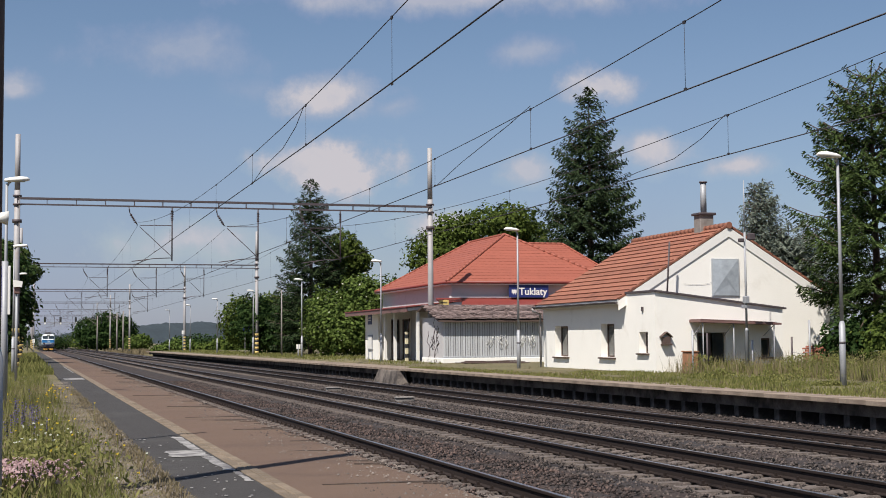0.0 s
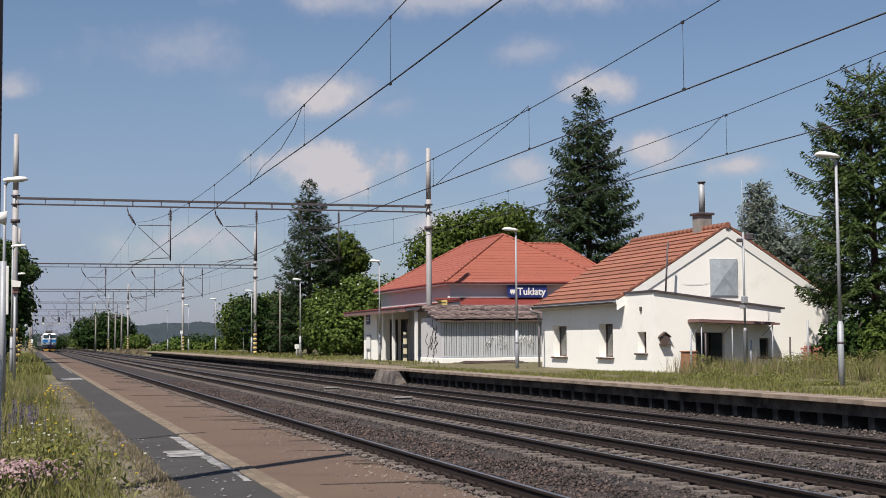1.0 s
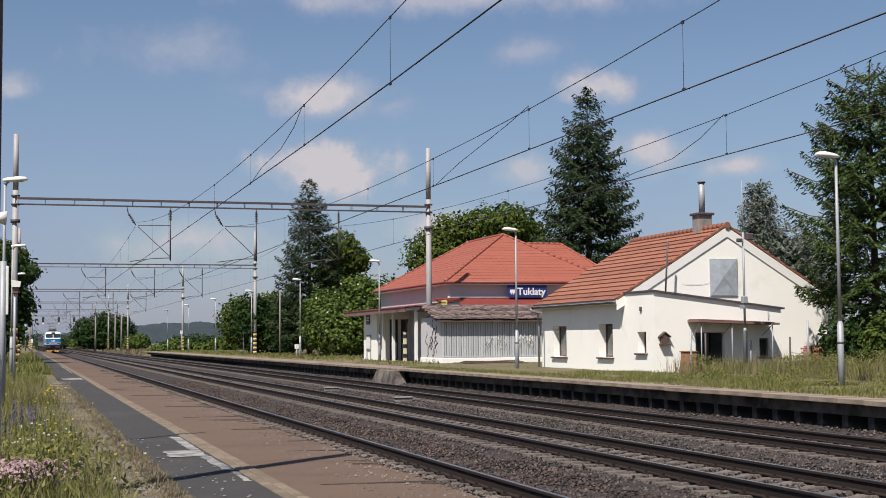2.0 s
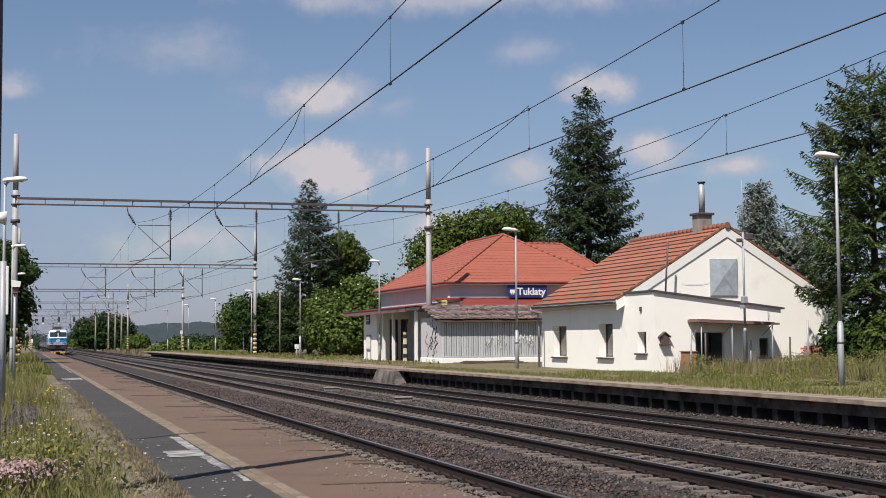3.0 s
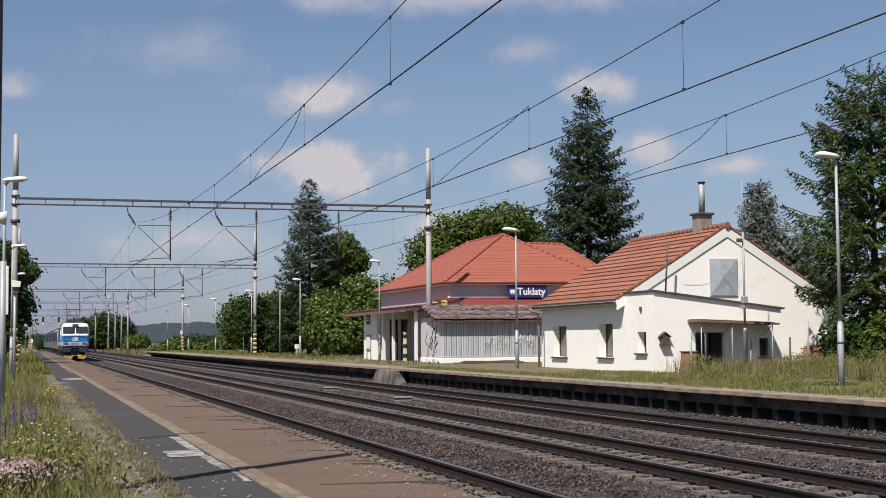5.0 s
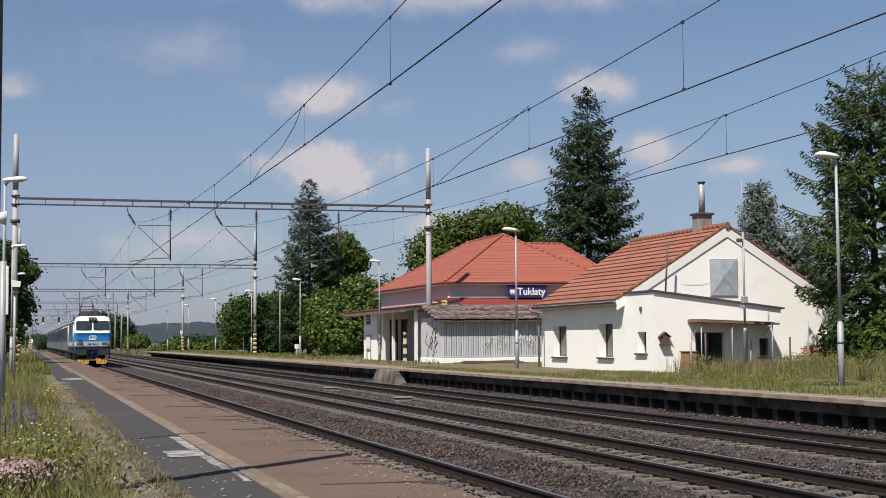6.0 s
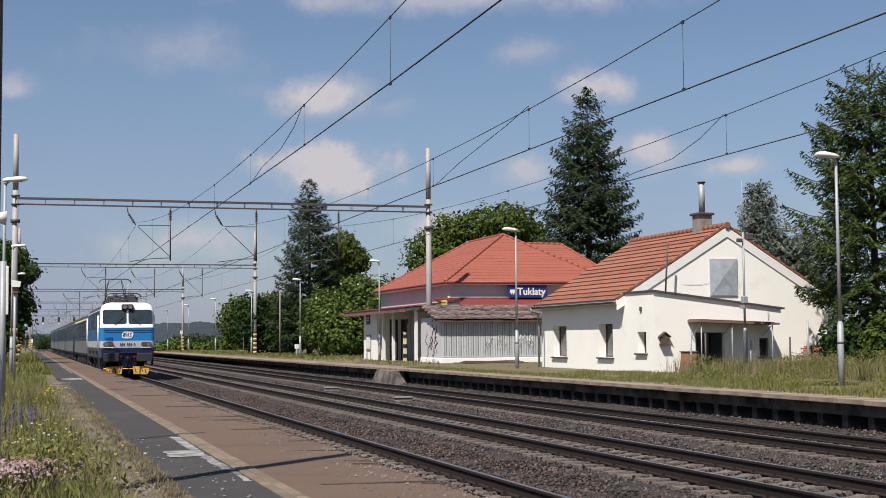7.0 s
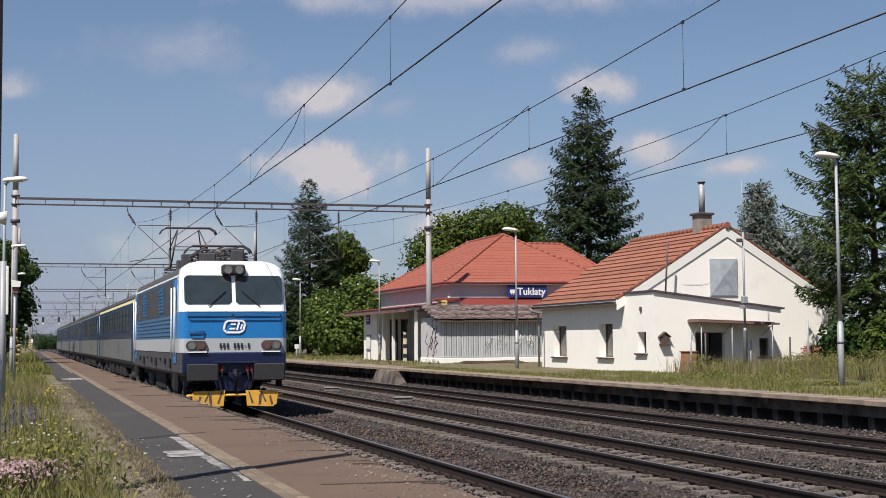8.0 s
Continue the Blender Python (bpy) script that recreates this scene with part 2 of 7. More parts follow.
SPRUCE_BLUE = leaf_surface("blue_spruce_needles", (0.064, 0.086, 0.069), (0.199, 0.220, 0.177), 0.1)
LEAF = leaf_surface("leaves", (0.021, 0.038, 0.008), (0.113, 0.148, 0.032))
LEAF_LIGHT = leaf_surface("leaves_light", (0.025, 0.050, 0.010), (0.138, 0.185, 0.046))
LEAF_DARK = leaf_surface("leaves_dark", (0.008, 0.022, 0.006), (0.050, 0.085, 0.024))
BLADE = leaf_surface("grass_blades", (0.094, 0.108, 0.029), (0.255, 0.243, 0.090), 0.3)
BLADE_DRY = leaf_surface("dry_grass", (0.144, 0.115, 0.068), (0.259, 0.212, 0.130), 0.25)
PETAL_YELLOW = leaf_surface("yellow_petals", (0.413, 0.285, 0.022), (0.562, 0.450, 0.060), 0.2)
PETAL_VIOLET = leaf_surface("violet_petals", (0.090, 0.075, 0.150), (0.158, 0.135, 0.217), 0.2)
PETAL_PINK = leaf_surface("pink_petals", (0.315, 0.195, 0.203), (0.465, 0.345, 0.338), 0.2)
PETAL_WHITE = leaf_surface("white_petals", (0.413, 0.420, 0.338), (0.562, 0.562, 0.465), 0.2)
CREAM_PAINT = surface("cream_paint", (0.56, 0.50, 0.34), 0.7, vary=0.12, scale=5, fine=40, bump=0.05)
EDGE_STREAK = surface("edge_streak", (0.073, 0.054, 0.044), 0.95, vary=0.3, scale=5, fine=50, bump=0.3)
WORN_WHITE = surface("worn_white_paint", (0.308, 0.294, 0.280), 0.8, vary=0.2, scale=5, fine=40, bump=0.1, stain=(0.112, 0.105, 0.105), stain_at=0.5, stain_scale=4)
WAGON_GREY = surface("wagon_grey", (0.125, 0.132, 0.130), 0.65, vary=0.14, scale=1.2, fine=20, bump=0.02, stain=(0.090, 0.088, 0.082), stain_at=0.58, stain_scale=0.9, spec=0.2)
# distance haze is mixed into this base colour, hence more blue than green
FAR_WOOD_HAZE = surface("far_woods_haze", (0.022, 0.032, 0.038), 0.95, vary=0.45, scale=0.02, fine=0.15, bump=0)

# ---- mesh building ----


class Geo:
    """Collects vertices and faces for one mesh."""

    def __init__(self):
        self.v, self.f, self.s = [], [], []

    def add(self, verts, faces, smooth=False):
        o = len(self.v)
        self.v.extend(tuple(p) for p in verts)
        self.f.extend(tuple(i + o for i in f) for f in faces)
        self.s.extend([smooth] * len(faces))
        return self

    def box(self, lo, hi, c=0.0):
        """A box; c chamfers every edge."""
        (x0, y0, z0), (x1, y1, z1) = lo, hi
        if c <= 0:
            v = [(x, y, z) for x in (x0, x1) for y in (y0, y1) for z in (z0, z1)]
            return self.add(v, [(0, 1, 3, 2), (4, 6, 7, 5), (0, 4, 5, 1), (2, 3, 7, 6), (0, 2, 6, 4), (1, 5, 7, 3)])
        c = min(c, (x1 - x0) * 0.45, (y1 - y0) * 0.45, (z1 - z0) * 0.45)
        v, at = [], {}
        for i, x in enumerate((x0, x1)):
            for j, y in enumerate((y0, y1)):
                for k, z in enumerate((z0, z1)):
                    sx, sy, sz = (1, -1)[i] * c, (1, -1)[j] * c, (1, -1)[k] * c
                    for a, p in enumerate(((x, y + sy, z + sz), (x + sx, y, z + sz), (x + sx, y + sy, z))):
                        at[i, j, k, a] = len(v)
                        v.append(p)
        f = []
        for i in (0, 1):
            f.append([at[i, j, k, 0] for j, k in ((0, 0), (0, 1), (1, 1), (1, 0))][:: 1 if i == 0 else -1])
            f.append([at[j, i, k, 1] for j, k in ((0, 0), (1, 0), (1, 1), (0, 1))][:: 1 if i == 0 else -1])
            f.append([at[j, k, i, 2] for j, k in ((0, 0), (0, 1), (1, 1), (1, 0))][:: 1 if i == 0 else -1])
        for j in (0, 1):
            for k in (0, 1):
                f.append((at[0, j, k, 1], at[1, j, k, 1], at[1, j, k, 2], at[0, j, k, 2]))
                f.append((at[j, 0, k, 0], at[j, 1, k, 0], at[j, 1, k, 2], at[j, 0, k, 2]))
                f.append((at[j, k, 0, 0], at[j, k, 1, 0], at[j, k, 1, 1], at[j, k, 0, 1]))
                for i in (0, 1):
                    f.append((at[i, j, k, 0], at[i, j, k, 1], at[i, j, k, 2]))
        return self.add(v, f)

    def cyl(self, a, b, r, r2=None, n=10, smooth=True):
        a, b = Vector(a), Vector(b)
        d = (b - a).normalized()
        u = d.orthogonal().normalized()
        w = d.cross(u)
        r2 = r if r2 is None else r2
        ring = [(math.cos(2 * math.pi * i / n), math.sin(2 * math.pi * i / n)) for i in range(n)]
        v = [a + (u * x + w * y) * r for x, y in ring] + [b + (u * x + w * y) * r2 for x, y in ring]
        self.add(v, [(i, (i + 1) % n, n + (i + 1) % n, n + i) for i in range(n)], smooth)
        return self.add(v, [tuple(range(n))[::-1], tuple(range(n, 2 * n))])

    def tube(self, pts, r, n=6):
        pts = [Vector(p) for p in pts]
        v = []
        for i, p in enumerate(pts):
            d = (pts[min(i + 1, len(pts) - 1)] - pts[max(i - 1, 0)]).normalized()
            u = d.cross(Vector((0, 0, 1)))
            u = d.cross(Vector((1, 0, 0))) if u.length < 0.05 else u
            u.normalize()
            w = d.cross(u)
            v += [p + (u * math.cos(2 * math.pi * k / n) + w * math.sin(2 * math.pi * k / n)) * r for k in range(n)]
        f = [(i * n + k, i * n + (k + 1) % n, (i + 1) * n + (k + 1) % n, (i + 1) * n + k) for i in range(len(pts) - 1) for k in range(n)]
        self.add(v, f, True)
        return self.add(v, [tuple(range(n))[::-1], tuple(range(len(v) - n, len(v)))])

    def bar(self, a, b, w, h=None):
        """A square bar from a to b."""
        a, b = Vector(a), Vector(b)
        d = (b - a).normalized()
        u = d.cross(Vector((0, 0, 1)))
        u = Vector((1, 0, 0)) if u.length < 0.05 else u.normalized()
        q = d.cross(u)
        h = w if h is None else h
        c = [(-w / 2, -h / 2), (w / 2, -h / 2), (w / 2, h / 2), (-w / 2, h / 2)]
        v = [a + u * x + q * y for x, y in c] + [b + u * x + q * y for x, y in c]
        return self.add(v, [(3, 2, 1, 0), (4, 5, 6, 7)] + [(i, (i + 1) % 4, 4 + (i + 1) % 4, 4 + i) for i in range(4)])

    def prism(self, poly, axis, lo, hi, smooth=False):
        """A polygon pushed along axis x, y or z; poly gives the two other coordinates in order."""
        def put(p, t):
            return {"x": (t, p[0], p[1]), "y": (p[0], t, p[1]), "z": (p[0], p[1], t)}[axis]
        n = len(poly)
        v = [put(p, lo) for p in poly] + [put(p, hi) for p in poly]
        self.add(v, [(i, (i + 1) % n, n + (i + 1) % n, n + i) for i in range(n)], smooth)
        return self.add(v, [tuple(range(n))[::-1], tuple(range(n, 2 * n))])

    def loft(self, rings, smooth=True, caps=True):
        n = len(rings[0])
        v = [p for r in rings for p in r]
        self.add(v, [(i * n + k, i * n + (k + 1) % n, (i + 1) * n + (k + 1) % n, (i + 1) * n + k) for i in range(len(rings) - 1) for k in range(n)], smooth)
        return self.add(v, [tuple(range(n))[::-1], tuple(range(len(v) - n, len(v)))]) if caps else self

    def mesh(self, name, material):
        me = bpy.data.meshes.new(name)
        me.from_pydata([tuple(p) for p in self.v], [], self.f)
        me.materials.append(material)
        me.polygons.foreach_set("use_smooth", self.s)
        bm = bmesh.new()
        bm.from_mesh(me)
        if len(self.f) < 20000:
            bmesh.ops.remove_doubles(bm, verts=bm.verts, dist=1e-5)
            bmesh.ops.recalc_face_normals(bm, faces=bm.faces)
        bm.to_mesh(me)
        bm.free()
        return me


def thing(name, label, category, group="", kind="", at=(0, 0, 0), turn=0.0):
    ob = new(name)
    ob.empty_display_size = 0.3
    ob.matrix_basis = pose(*at, 0, 0, turn)
    return tagged(ob, label, category, group, kind)


def part(name, geo, material, parent, label="", at=None, kind=""):
    """Links a mesh (or a Geo) as one object under a thing or under a part."""
    me = geo.mesh(name, material) if isinstance(geo, Geo) else geo
    ob = new(name, me)
    ob.parent = parent
    if at is not None:
        ob.matrix_basis = at
    return tagged(ob, label, "", "", kind)


def solid(name, geo, material, label, category, group="", kind="", at=None):
    """A top-level thing that is one mesh."""
    me = geo.mesh(name, material) if isinstance(geo, Geo) else geo
    ob = new(name, me)
    if at is not None:
        ob.matrix_basis = at
    return tagged(ob, label, category, group, kind)


def bulk_mesh(name, verts, faces, material, smooth=False):
    """A large mesh from arrays: verts (n, 3), faces (m, k)."""
    verts, faces = np.asarray(verts, dtype=np.float32), np.asarray(faces, dtype=np.int32)
    me = bpy.data.meshes.new(name)
    me.vertices.add(len(verts))
    me.vertices.foreach_set("co", verts.ravel())
    m, k = faces.shape
    me.loops.add(m * k)
    me.loops.foreach_set("vertex_index", faces.ravel())
    me.polygons.add(m)
    me.polygons.foreach_set("loop_start", np.arange(0, m * k, k, dtype=np.int32))
    if smooth:
        me.polygons.foreach_set("use_smooth", np.ones(m, dtype=bool))
    me.materials.append(material)
    me.update(calc_edges=True)
    me.validate()
    return me


# ---- ground, tracks and platforms ----
TRACKS = (5.48, 9.97, 14.42)
LEFT_Z, RIGHT_Z = 0.55, 0.62
BED_Z = -0.22
rng = np.random.default_rng(7)


def make_ground():
    """One sheet to the horizon: a lawn beside the near platform, the cut of the track bed, and the terrace behind the far platform."""
    ys = np.concatenate([[-3000, -600, -150, -40], np.arange(-20, 120, 2.0), np.arange(120, 420, 10.0), [450, 520, 640, 800, 1100, 1600, 2400, 3600]])
    xs = np.concatenate([[-3000, -1200, -400, -120, -50, -25], np.arange(-14, 1.6, 0.6), [2.0, 3.0, 3.55, 3.6, 4.2, 6, 8, 10, 12, 14, 15.9, 16.4, 17.0, 17.04],
                         np.arange(17.5, 40, 1.0), np.arange(42, 90, 4.0), [110, 160, 260, 500, 1200, 3000]])
    verts = []
    for y in ys:
        beyond = min(1.0, max(0.0, (y - 196) / 22))
        far_left = min(1.0, max(0.0, (y - 230) / 30))
        for x in xs:
            if x < 3.58:
                z = (LEFT_Z - 0.03) * (1 - far_left) - 0.35 * far_left
                if x > 1.3:
                    z -= 0.12
                else:
                    z += 0.05 * noise.noise((x * 0.6, y * 0.3, 0)) * min(1, abs(x - 1.3))
            elif x < 17.02:
                z = BED_Z - 0.14
            else:
                z = (RIGHT_Z + 0.02) * (1 - beyond) - 0.25 * beyond
                if x < 17.6:
                    z -= 0.15 * (1 - beyond)
                else:
                    z += 0.05 + 0.06 * noise.noise((x * 0.3, y * 0.2, 4)) * min(1, x - 17.4)
            verts.append((x, y, z))
    nx = len(xs)
    faces = [(j * nx + i, j * nx + i + 1, (j + 1) * nx + i + 1, (j + 1) * nx + i) for j in range(len(ys) - 1) for i in range(nx - 1)]
    solid("ground", bulk_mesh("ground", verts, faces, GRASS_SOIL, True), None, "grassy ground with worn earthy patches", "ground", kind="structure")


make_ground()


def make_ballast_bed():
    ys = np.concatenate([np.arange(-12, 70, 0.35), np.arange(70, 200, 2.0), np.arange(200, 700, 20.0)])
    xs = np.concatenate([np.arange(3.7, 13.0, 0.22), np.arange(13.0, 17.1, 0.3)])
    verts = []
    for y in ys:
        for x in xs:
            d = min(abs(x - c) for c in TRACKS)
            z = BED_Z - 0.02 + (0.035 if 1.35 < d < 2.0 else 0.0) + 0.022 * noise.noise((x * 3, y * 3, 1)) + 0.03 * noise.noise((x * 0.9, y * 0.5, 8))
            if d < 0.6:
                z -= 0.035
            z += 0.19 * min(1.0, max(0.0, (x - 15.55) / 0.6))
            verts.append((x, y, z))
    nx = len(xs)
    faces = [(j * nx + i, j * nx + i + 1, (j + 1) * nx + i + 1, (j + 1) * nx + i) for j in range(len(ys) - 1) for i in range(nx - 1)]
    solid("ballast_bed", bulk_mesh("ballast_bed", verts, faces, BALLAST, True), None, "brown-grey bed of crushed stone under the tracks", "track bed", kind="structure")


make_ballast_bed()


def make_stones(count, x0, x1, y0, y1, size0, size1, power):
    """Loose crushed stone, denser toward the near end."""
    base = np.array([(1, 0, 0), (-1, 0, 0), (0, 1, 0), (0, -1, 0), (0, 0, 1), (0, 0, -1)], dtype=float)
    tri = np.array([(0, 2, 4), (2, 1, 4), (1, 3, 4), (3, 0, 4), (2, 0, 5), (1, 2, 5), (3, 1, 5), (0, 3, 5)])
    y = y0 + (y1 - y0) * rng.random(count) ** power
    x = x0 + (x1 - x0) * rng.random(count)
    d = np.min([np.abs(x - c) for c in TRACKS], axis=0)
    near = np.argmin([np.abs(x - c) for c in TRACKS], axis=0)
    on_sleeper = (np.abs((y - 9.0 - 0.2 * near + 0.3) % 0.6 - 0.3) < 0.12) & (d < 1.28)
    keep = (np.abs(d - 0.75) > 0.10) & (~on_sleeper | (rng.random(count) < 0.06))
    x, y = x[keep], y[keep]
    n = len(x)
    s = (size0 + (size1 - size0) * rng.random((n, 1, 1)) ** 2) * (0.55 + 0.9 * rng.random((n, 6, 3)))
    v = base[None] * s
    a = rng.random(n) * 6.283
    c, si = np.cos(a)[:, None], np.sin(a)[:, None]
    tilt = (rng.random((n, 1)) - 0.5) * 1.2
    vx, vy, vz = v[..., 0], v[..., 1], v[..., 2] * 0.8
    vx, vz = vx + vz * tilt, vz - vx * tilt * 0.5
    out = np.stack([vx * c - vy * si + x[:, None], vx * si + vy * c + y[:, None], vz + BED_Z + 0.012 + 0.02 * rng.random((n, 1)) + 0.19 * np.clip((x[:, None] - 15.55) / 0.6, 0, 1)], axis=-1)
    faces = (tri[None] + 6 * np.arange(n)[:, None, None]).reshape(-1, 3)
    return out.reshape(-1, 3), faces


def add_stones():
    for count, x0, x1, material, label in ((44000, 3.9, 8.1, STONE, "small reddish-brown crushed stones beside the near track"), (62000, 8.1, 16.6, STONE_GREY, "small grey-brown crushed stones between the far rails")):
        v1, f1 = make_stones(count, x0, x1, 9.0, 75.0, 0.014, 0.042, 1.6)
        solid("ballast_stones", bulk_mesh("ballast_stones", v1, f1, material), None, label, "ballast", kind="stuff")


add_stones()


def rail_profile(x):
    return [(x - 0.07, -0.172), (x + 0.07, -0.172), (x + 0.07, -0.16), (x + 0.012, -0.145), (x + 0.010, -0.045), (x + 0.036, -0.035),
            (x + 0.036, -0.008), (x + 0.030, -0.001), (x - 0.030, -0.001), (x - 0.036, -0.008), (x - 0.036, -0.035), (x - 0.010, -0.045), (x - 0.012, -0.145), (x - 0.07, -0.16)]


def sleeper_mesh():
    g = Geo()
    prof = [(-0.15, -0.36), (0.15, -0.36), (0.12, -0.176), (-0.12, -0.176)]
    mid = [(-0.13, -0.36), (0.13, -0.36), (0.11, -0.200), (-0.11, -0.200)]
    rings = []
    for x, p in ((-1.28, prof), (-0.52, prof), (-0.40, mid), (0.40, mid), (0.52, prof), (1.28, prof)):
        rings.append([(x, a, b) for a, b in p])
    g.loft(rings, smooth=False)
    return g.mesh("sleeper", SLEEPER)


def fastening_geo(ys):
    g = Geo()
    for y in ys:
        for sx in (-0.7525, 0.7525):
            for e in (-1, 1):
                x = sx + e * 0.115
                g.box((x - 0.045, y - 0.06, -0.182), (x + 0.045, y + 0.06, -0.150))
                g.box((x - 0.018, y - 0.018, -0.15), (x + 0.018, y + 0.018, -0.105))
    return g


def make_tracks():
    sl = sleeper_mesh()
    for k, cx in enumerate(TRACKS):
        tr = thing("railway_track", "rusty-sided steel railway track on concrete sleepers", "railway track", "parallel railway tracks", "structure", (cx, 0, 0))
        for s in (-0.7525, 0.7525):
            r = part("rail", Geo().prism(rail_profile(s), "y", -4, 640), RAIL_SIDE, tr)
            part("running_surface", Geo().box((s - 0.029, -4, -0.006), (s + 0.029, 640, 0.0008)), RAIL_TOP, r, "bright worn rail head")
        y0 = 9.0 + 0.2 * k
        ys = [y0 + 0.6 * i for i in range(300)]
        for y in ys:
            part("sleeper", sl, None, tr, at=pose(0, y, 0))
        g = Geo()
        for i in range(300, 620):
            g.box((-1.28, y0 + 0.6 * i - 0.12, -0.36), (1.28, y0 + 0.6 * i + 0.12, -0.18))
        part("far_sleepers", g, SLEEPER, tr, kind="stuff")
        part("fastenings", fastening_geo(ys[:130]), RAIL_SIDE, tr, "rusty rail clips and bolts", kind="stuff")




def make_near_platform():
    pf = thing("near_platform", "low platform with a rolled gravel edge strip and asphalt path", "platform", kind="structure")
    g = Geo()
    ys = np.concatenate([np.arange(-12, 60, 0.5), np.arange(60, 231, 4.0)])
    rings = []
    for y in ys:
        e = 3.87 + 0.05 * noise.noise((y * 0.7, 3, 0)) + 0.03 * noise.noise((y * 2.5, 9, 0))
        top = LEFT_Z - 0.012 + 0.012 * noise.noise((y * 0.4, 0, 5))
        rings.append([(2.365, y, LEFT_Z - 0.15), (2.365, y, LEFT_Z - 0.004), (3.2, y, top + 0.006), (e - 0.12, y, top), (e, y, top - 0.05), (e + 0.02, y, 0.1), (e + 0.02, y, -0.4), (2.365, y, -0.4)])
    g.loft(rings, smooth=False)
    part("gravel_strip", g, FINES, pf, "reddish-brown rolled gravel strip")
    g = Geo()
    rings = []
    for y in ys:
        e = 1.24 + 0.10 * noise.noise((y * 0.5, 7, 0)) + 0.05 * noise.noise((y * 2.0, 2, 0))
        rings.append([(2.14, y, LEFT_Z), (2.14, y, 0.2), (e, y, 0.2), (e, y, LEFT_Z - 0.02), (e + 0.15, y, LEFT_Z - 0.006)])
    g.loft(rings, smooth=False)
    part("asphalt_path", g, ASPHALT, pf, "worn grey asphalt path")
    g = Geo()
    for y0, y1, x0, x1 in ((13.3, 14.3, 2.03, 2.125), (14.5, 16.3, 1.97, 2.12), (16.4, 17.3, 1.62, 2.10), (17.4, 19.8, 1.95, 2.12), (52.0, 54.5, 1.35, 2.1), (64.0, 84.0, 2.02, 2.1)):
        n = 9
        edge = [(x0 + 0.05 * rng.random(), y0 + (y1 - y0) * i / n) for i in range(n + 1)] + [(x1 - 0.03 * rng.random(), y1 - (y1 - y0) * i / n) for i in range(n + 1)]
        g.prism(edge, "z", LEFT_Z + 0.003, LEFT_Z + 0.007)
    for i in range(70):
        x, y = 1.45 + 0.6 * rng.random(), 11.5 + 9 * rng.random()
        r = 0.006 + 0.016 * rng.random()
        g.prism([(x + r * math.cos(a) * (0.6 + 0.5 * rng.random()), y + 2 * r * math.sin(a)) for a in np.arange(0, 6.2, 1.05)], "z", LEFT_Z + 0.003, LEFT_Z + 0.006)
    part("paint_marks", g, WORN_WHITE, pf, "flaked white paint marks")
    # thin dark wedges tapering inward from the platform edge
    g = Geo()
    for i in range(46):
        y = 10.5 + 60 * rng.random() ** 1.4
        ln, w = 0.2 + 1.0 * rng.random() ** 2, 0.015 + 0.05 * rng.random()
        xe = 3.80
        top = [(xe - ln * t, y + w * (1 - t) * (0.6 + 0.6 * rng.random()) + 0.05 * t) for t in np.linspace(0, 1, 6)]
        low = [(xe - ln * t, y - w * (1 - t) * (0.6 + 0.6 * rng.random()) + 0.05 * t) for t in np.linspace(0.95, 0, 6)]
        g.prism(top + low, "z", LEFT_Z - 0.03, LEFT_Z + 0.002 + 0.004 * rng.random())
    part("edge_wedge", g, EDGE_STREAK, pf, "thin dark wedges tapering in from the platform edge", kind="stuff")
    return pf


NEAR_PLATFORM = make_near_platform()


def make_far_platform():
    """Concrete slabs carried by a row of short supports over a dark hollow."""
    pf = thing("far_platform", "raised concrete platform with coping slabs over dark hollow supports", "platform", kind="structure")
    part("walkway", Geo().box((16.7, -12, 0.30), (17.75, 196, RIGHT_Z - 0.004)), COPING, pf, "trodden sandy platform surface")
    # recessed wall; its dark colour stands in for the shade under the slabs
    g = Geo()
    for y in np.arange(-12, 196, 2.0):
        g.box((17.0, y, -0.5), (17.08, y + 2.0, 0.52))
    part("back_wall", g, HOLLOW_SHADE, pf, "recessed wall coloured near black as the hollow's shade")
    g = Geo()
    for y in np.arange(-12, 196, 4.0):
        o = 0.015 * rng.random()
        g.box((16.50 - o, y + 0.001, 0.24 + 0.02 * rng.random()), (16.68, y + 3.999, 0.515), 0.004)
    part("edge_beam", g, CONCRETE_DARK, pf, "dark mottled concrete edge beam")
    slab = Geo().box((16.05, 0.0005, RIGHT_Z - 0.10), (16.69, 0.9995, RIGHT_Z), 0.006).mesh("coping_slab", COPING)
    for i in range(208):
        part("coping_slab", slab, None, pf, at=pose(0.03 * (rng.random() - 0.5), -12 + i, 0.012 * (rng.random() - 0.5), 0, 0, 0.15 * (rng.random() - 0.5)))
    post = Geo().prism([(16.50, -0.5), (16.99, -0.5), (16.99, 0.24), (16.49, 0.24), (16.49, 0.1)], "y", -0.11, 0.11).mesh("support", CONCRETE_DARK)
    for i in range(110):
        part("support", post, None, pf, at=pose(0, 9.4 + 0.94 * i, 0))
    return pf


make_far_platform()


def make_platform_block():
    g = Geo()
    rings = []
    for z, e in ((-0.35, 0.0), (0.1, 0.25), (0.50, 0.55), (0.53, 0.62)):
        rings.append([(15.72 + e * 0.35, 59.2 + e, z), (16.3, 59.2 + e, z), (16.3, 63.8 - e, z), (15.72 + e * 0.35, 63.8 - e, z)])
    g.loft(rings, smooth=False)
    solid("concrete_block", g, CONCRETE_DARK, "rough concrete ramp block against the platform edge", "concrete block")


make_platform_block()

# ---- buildings ----


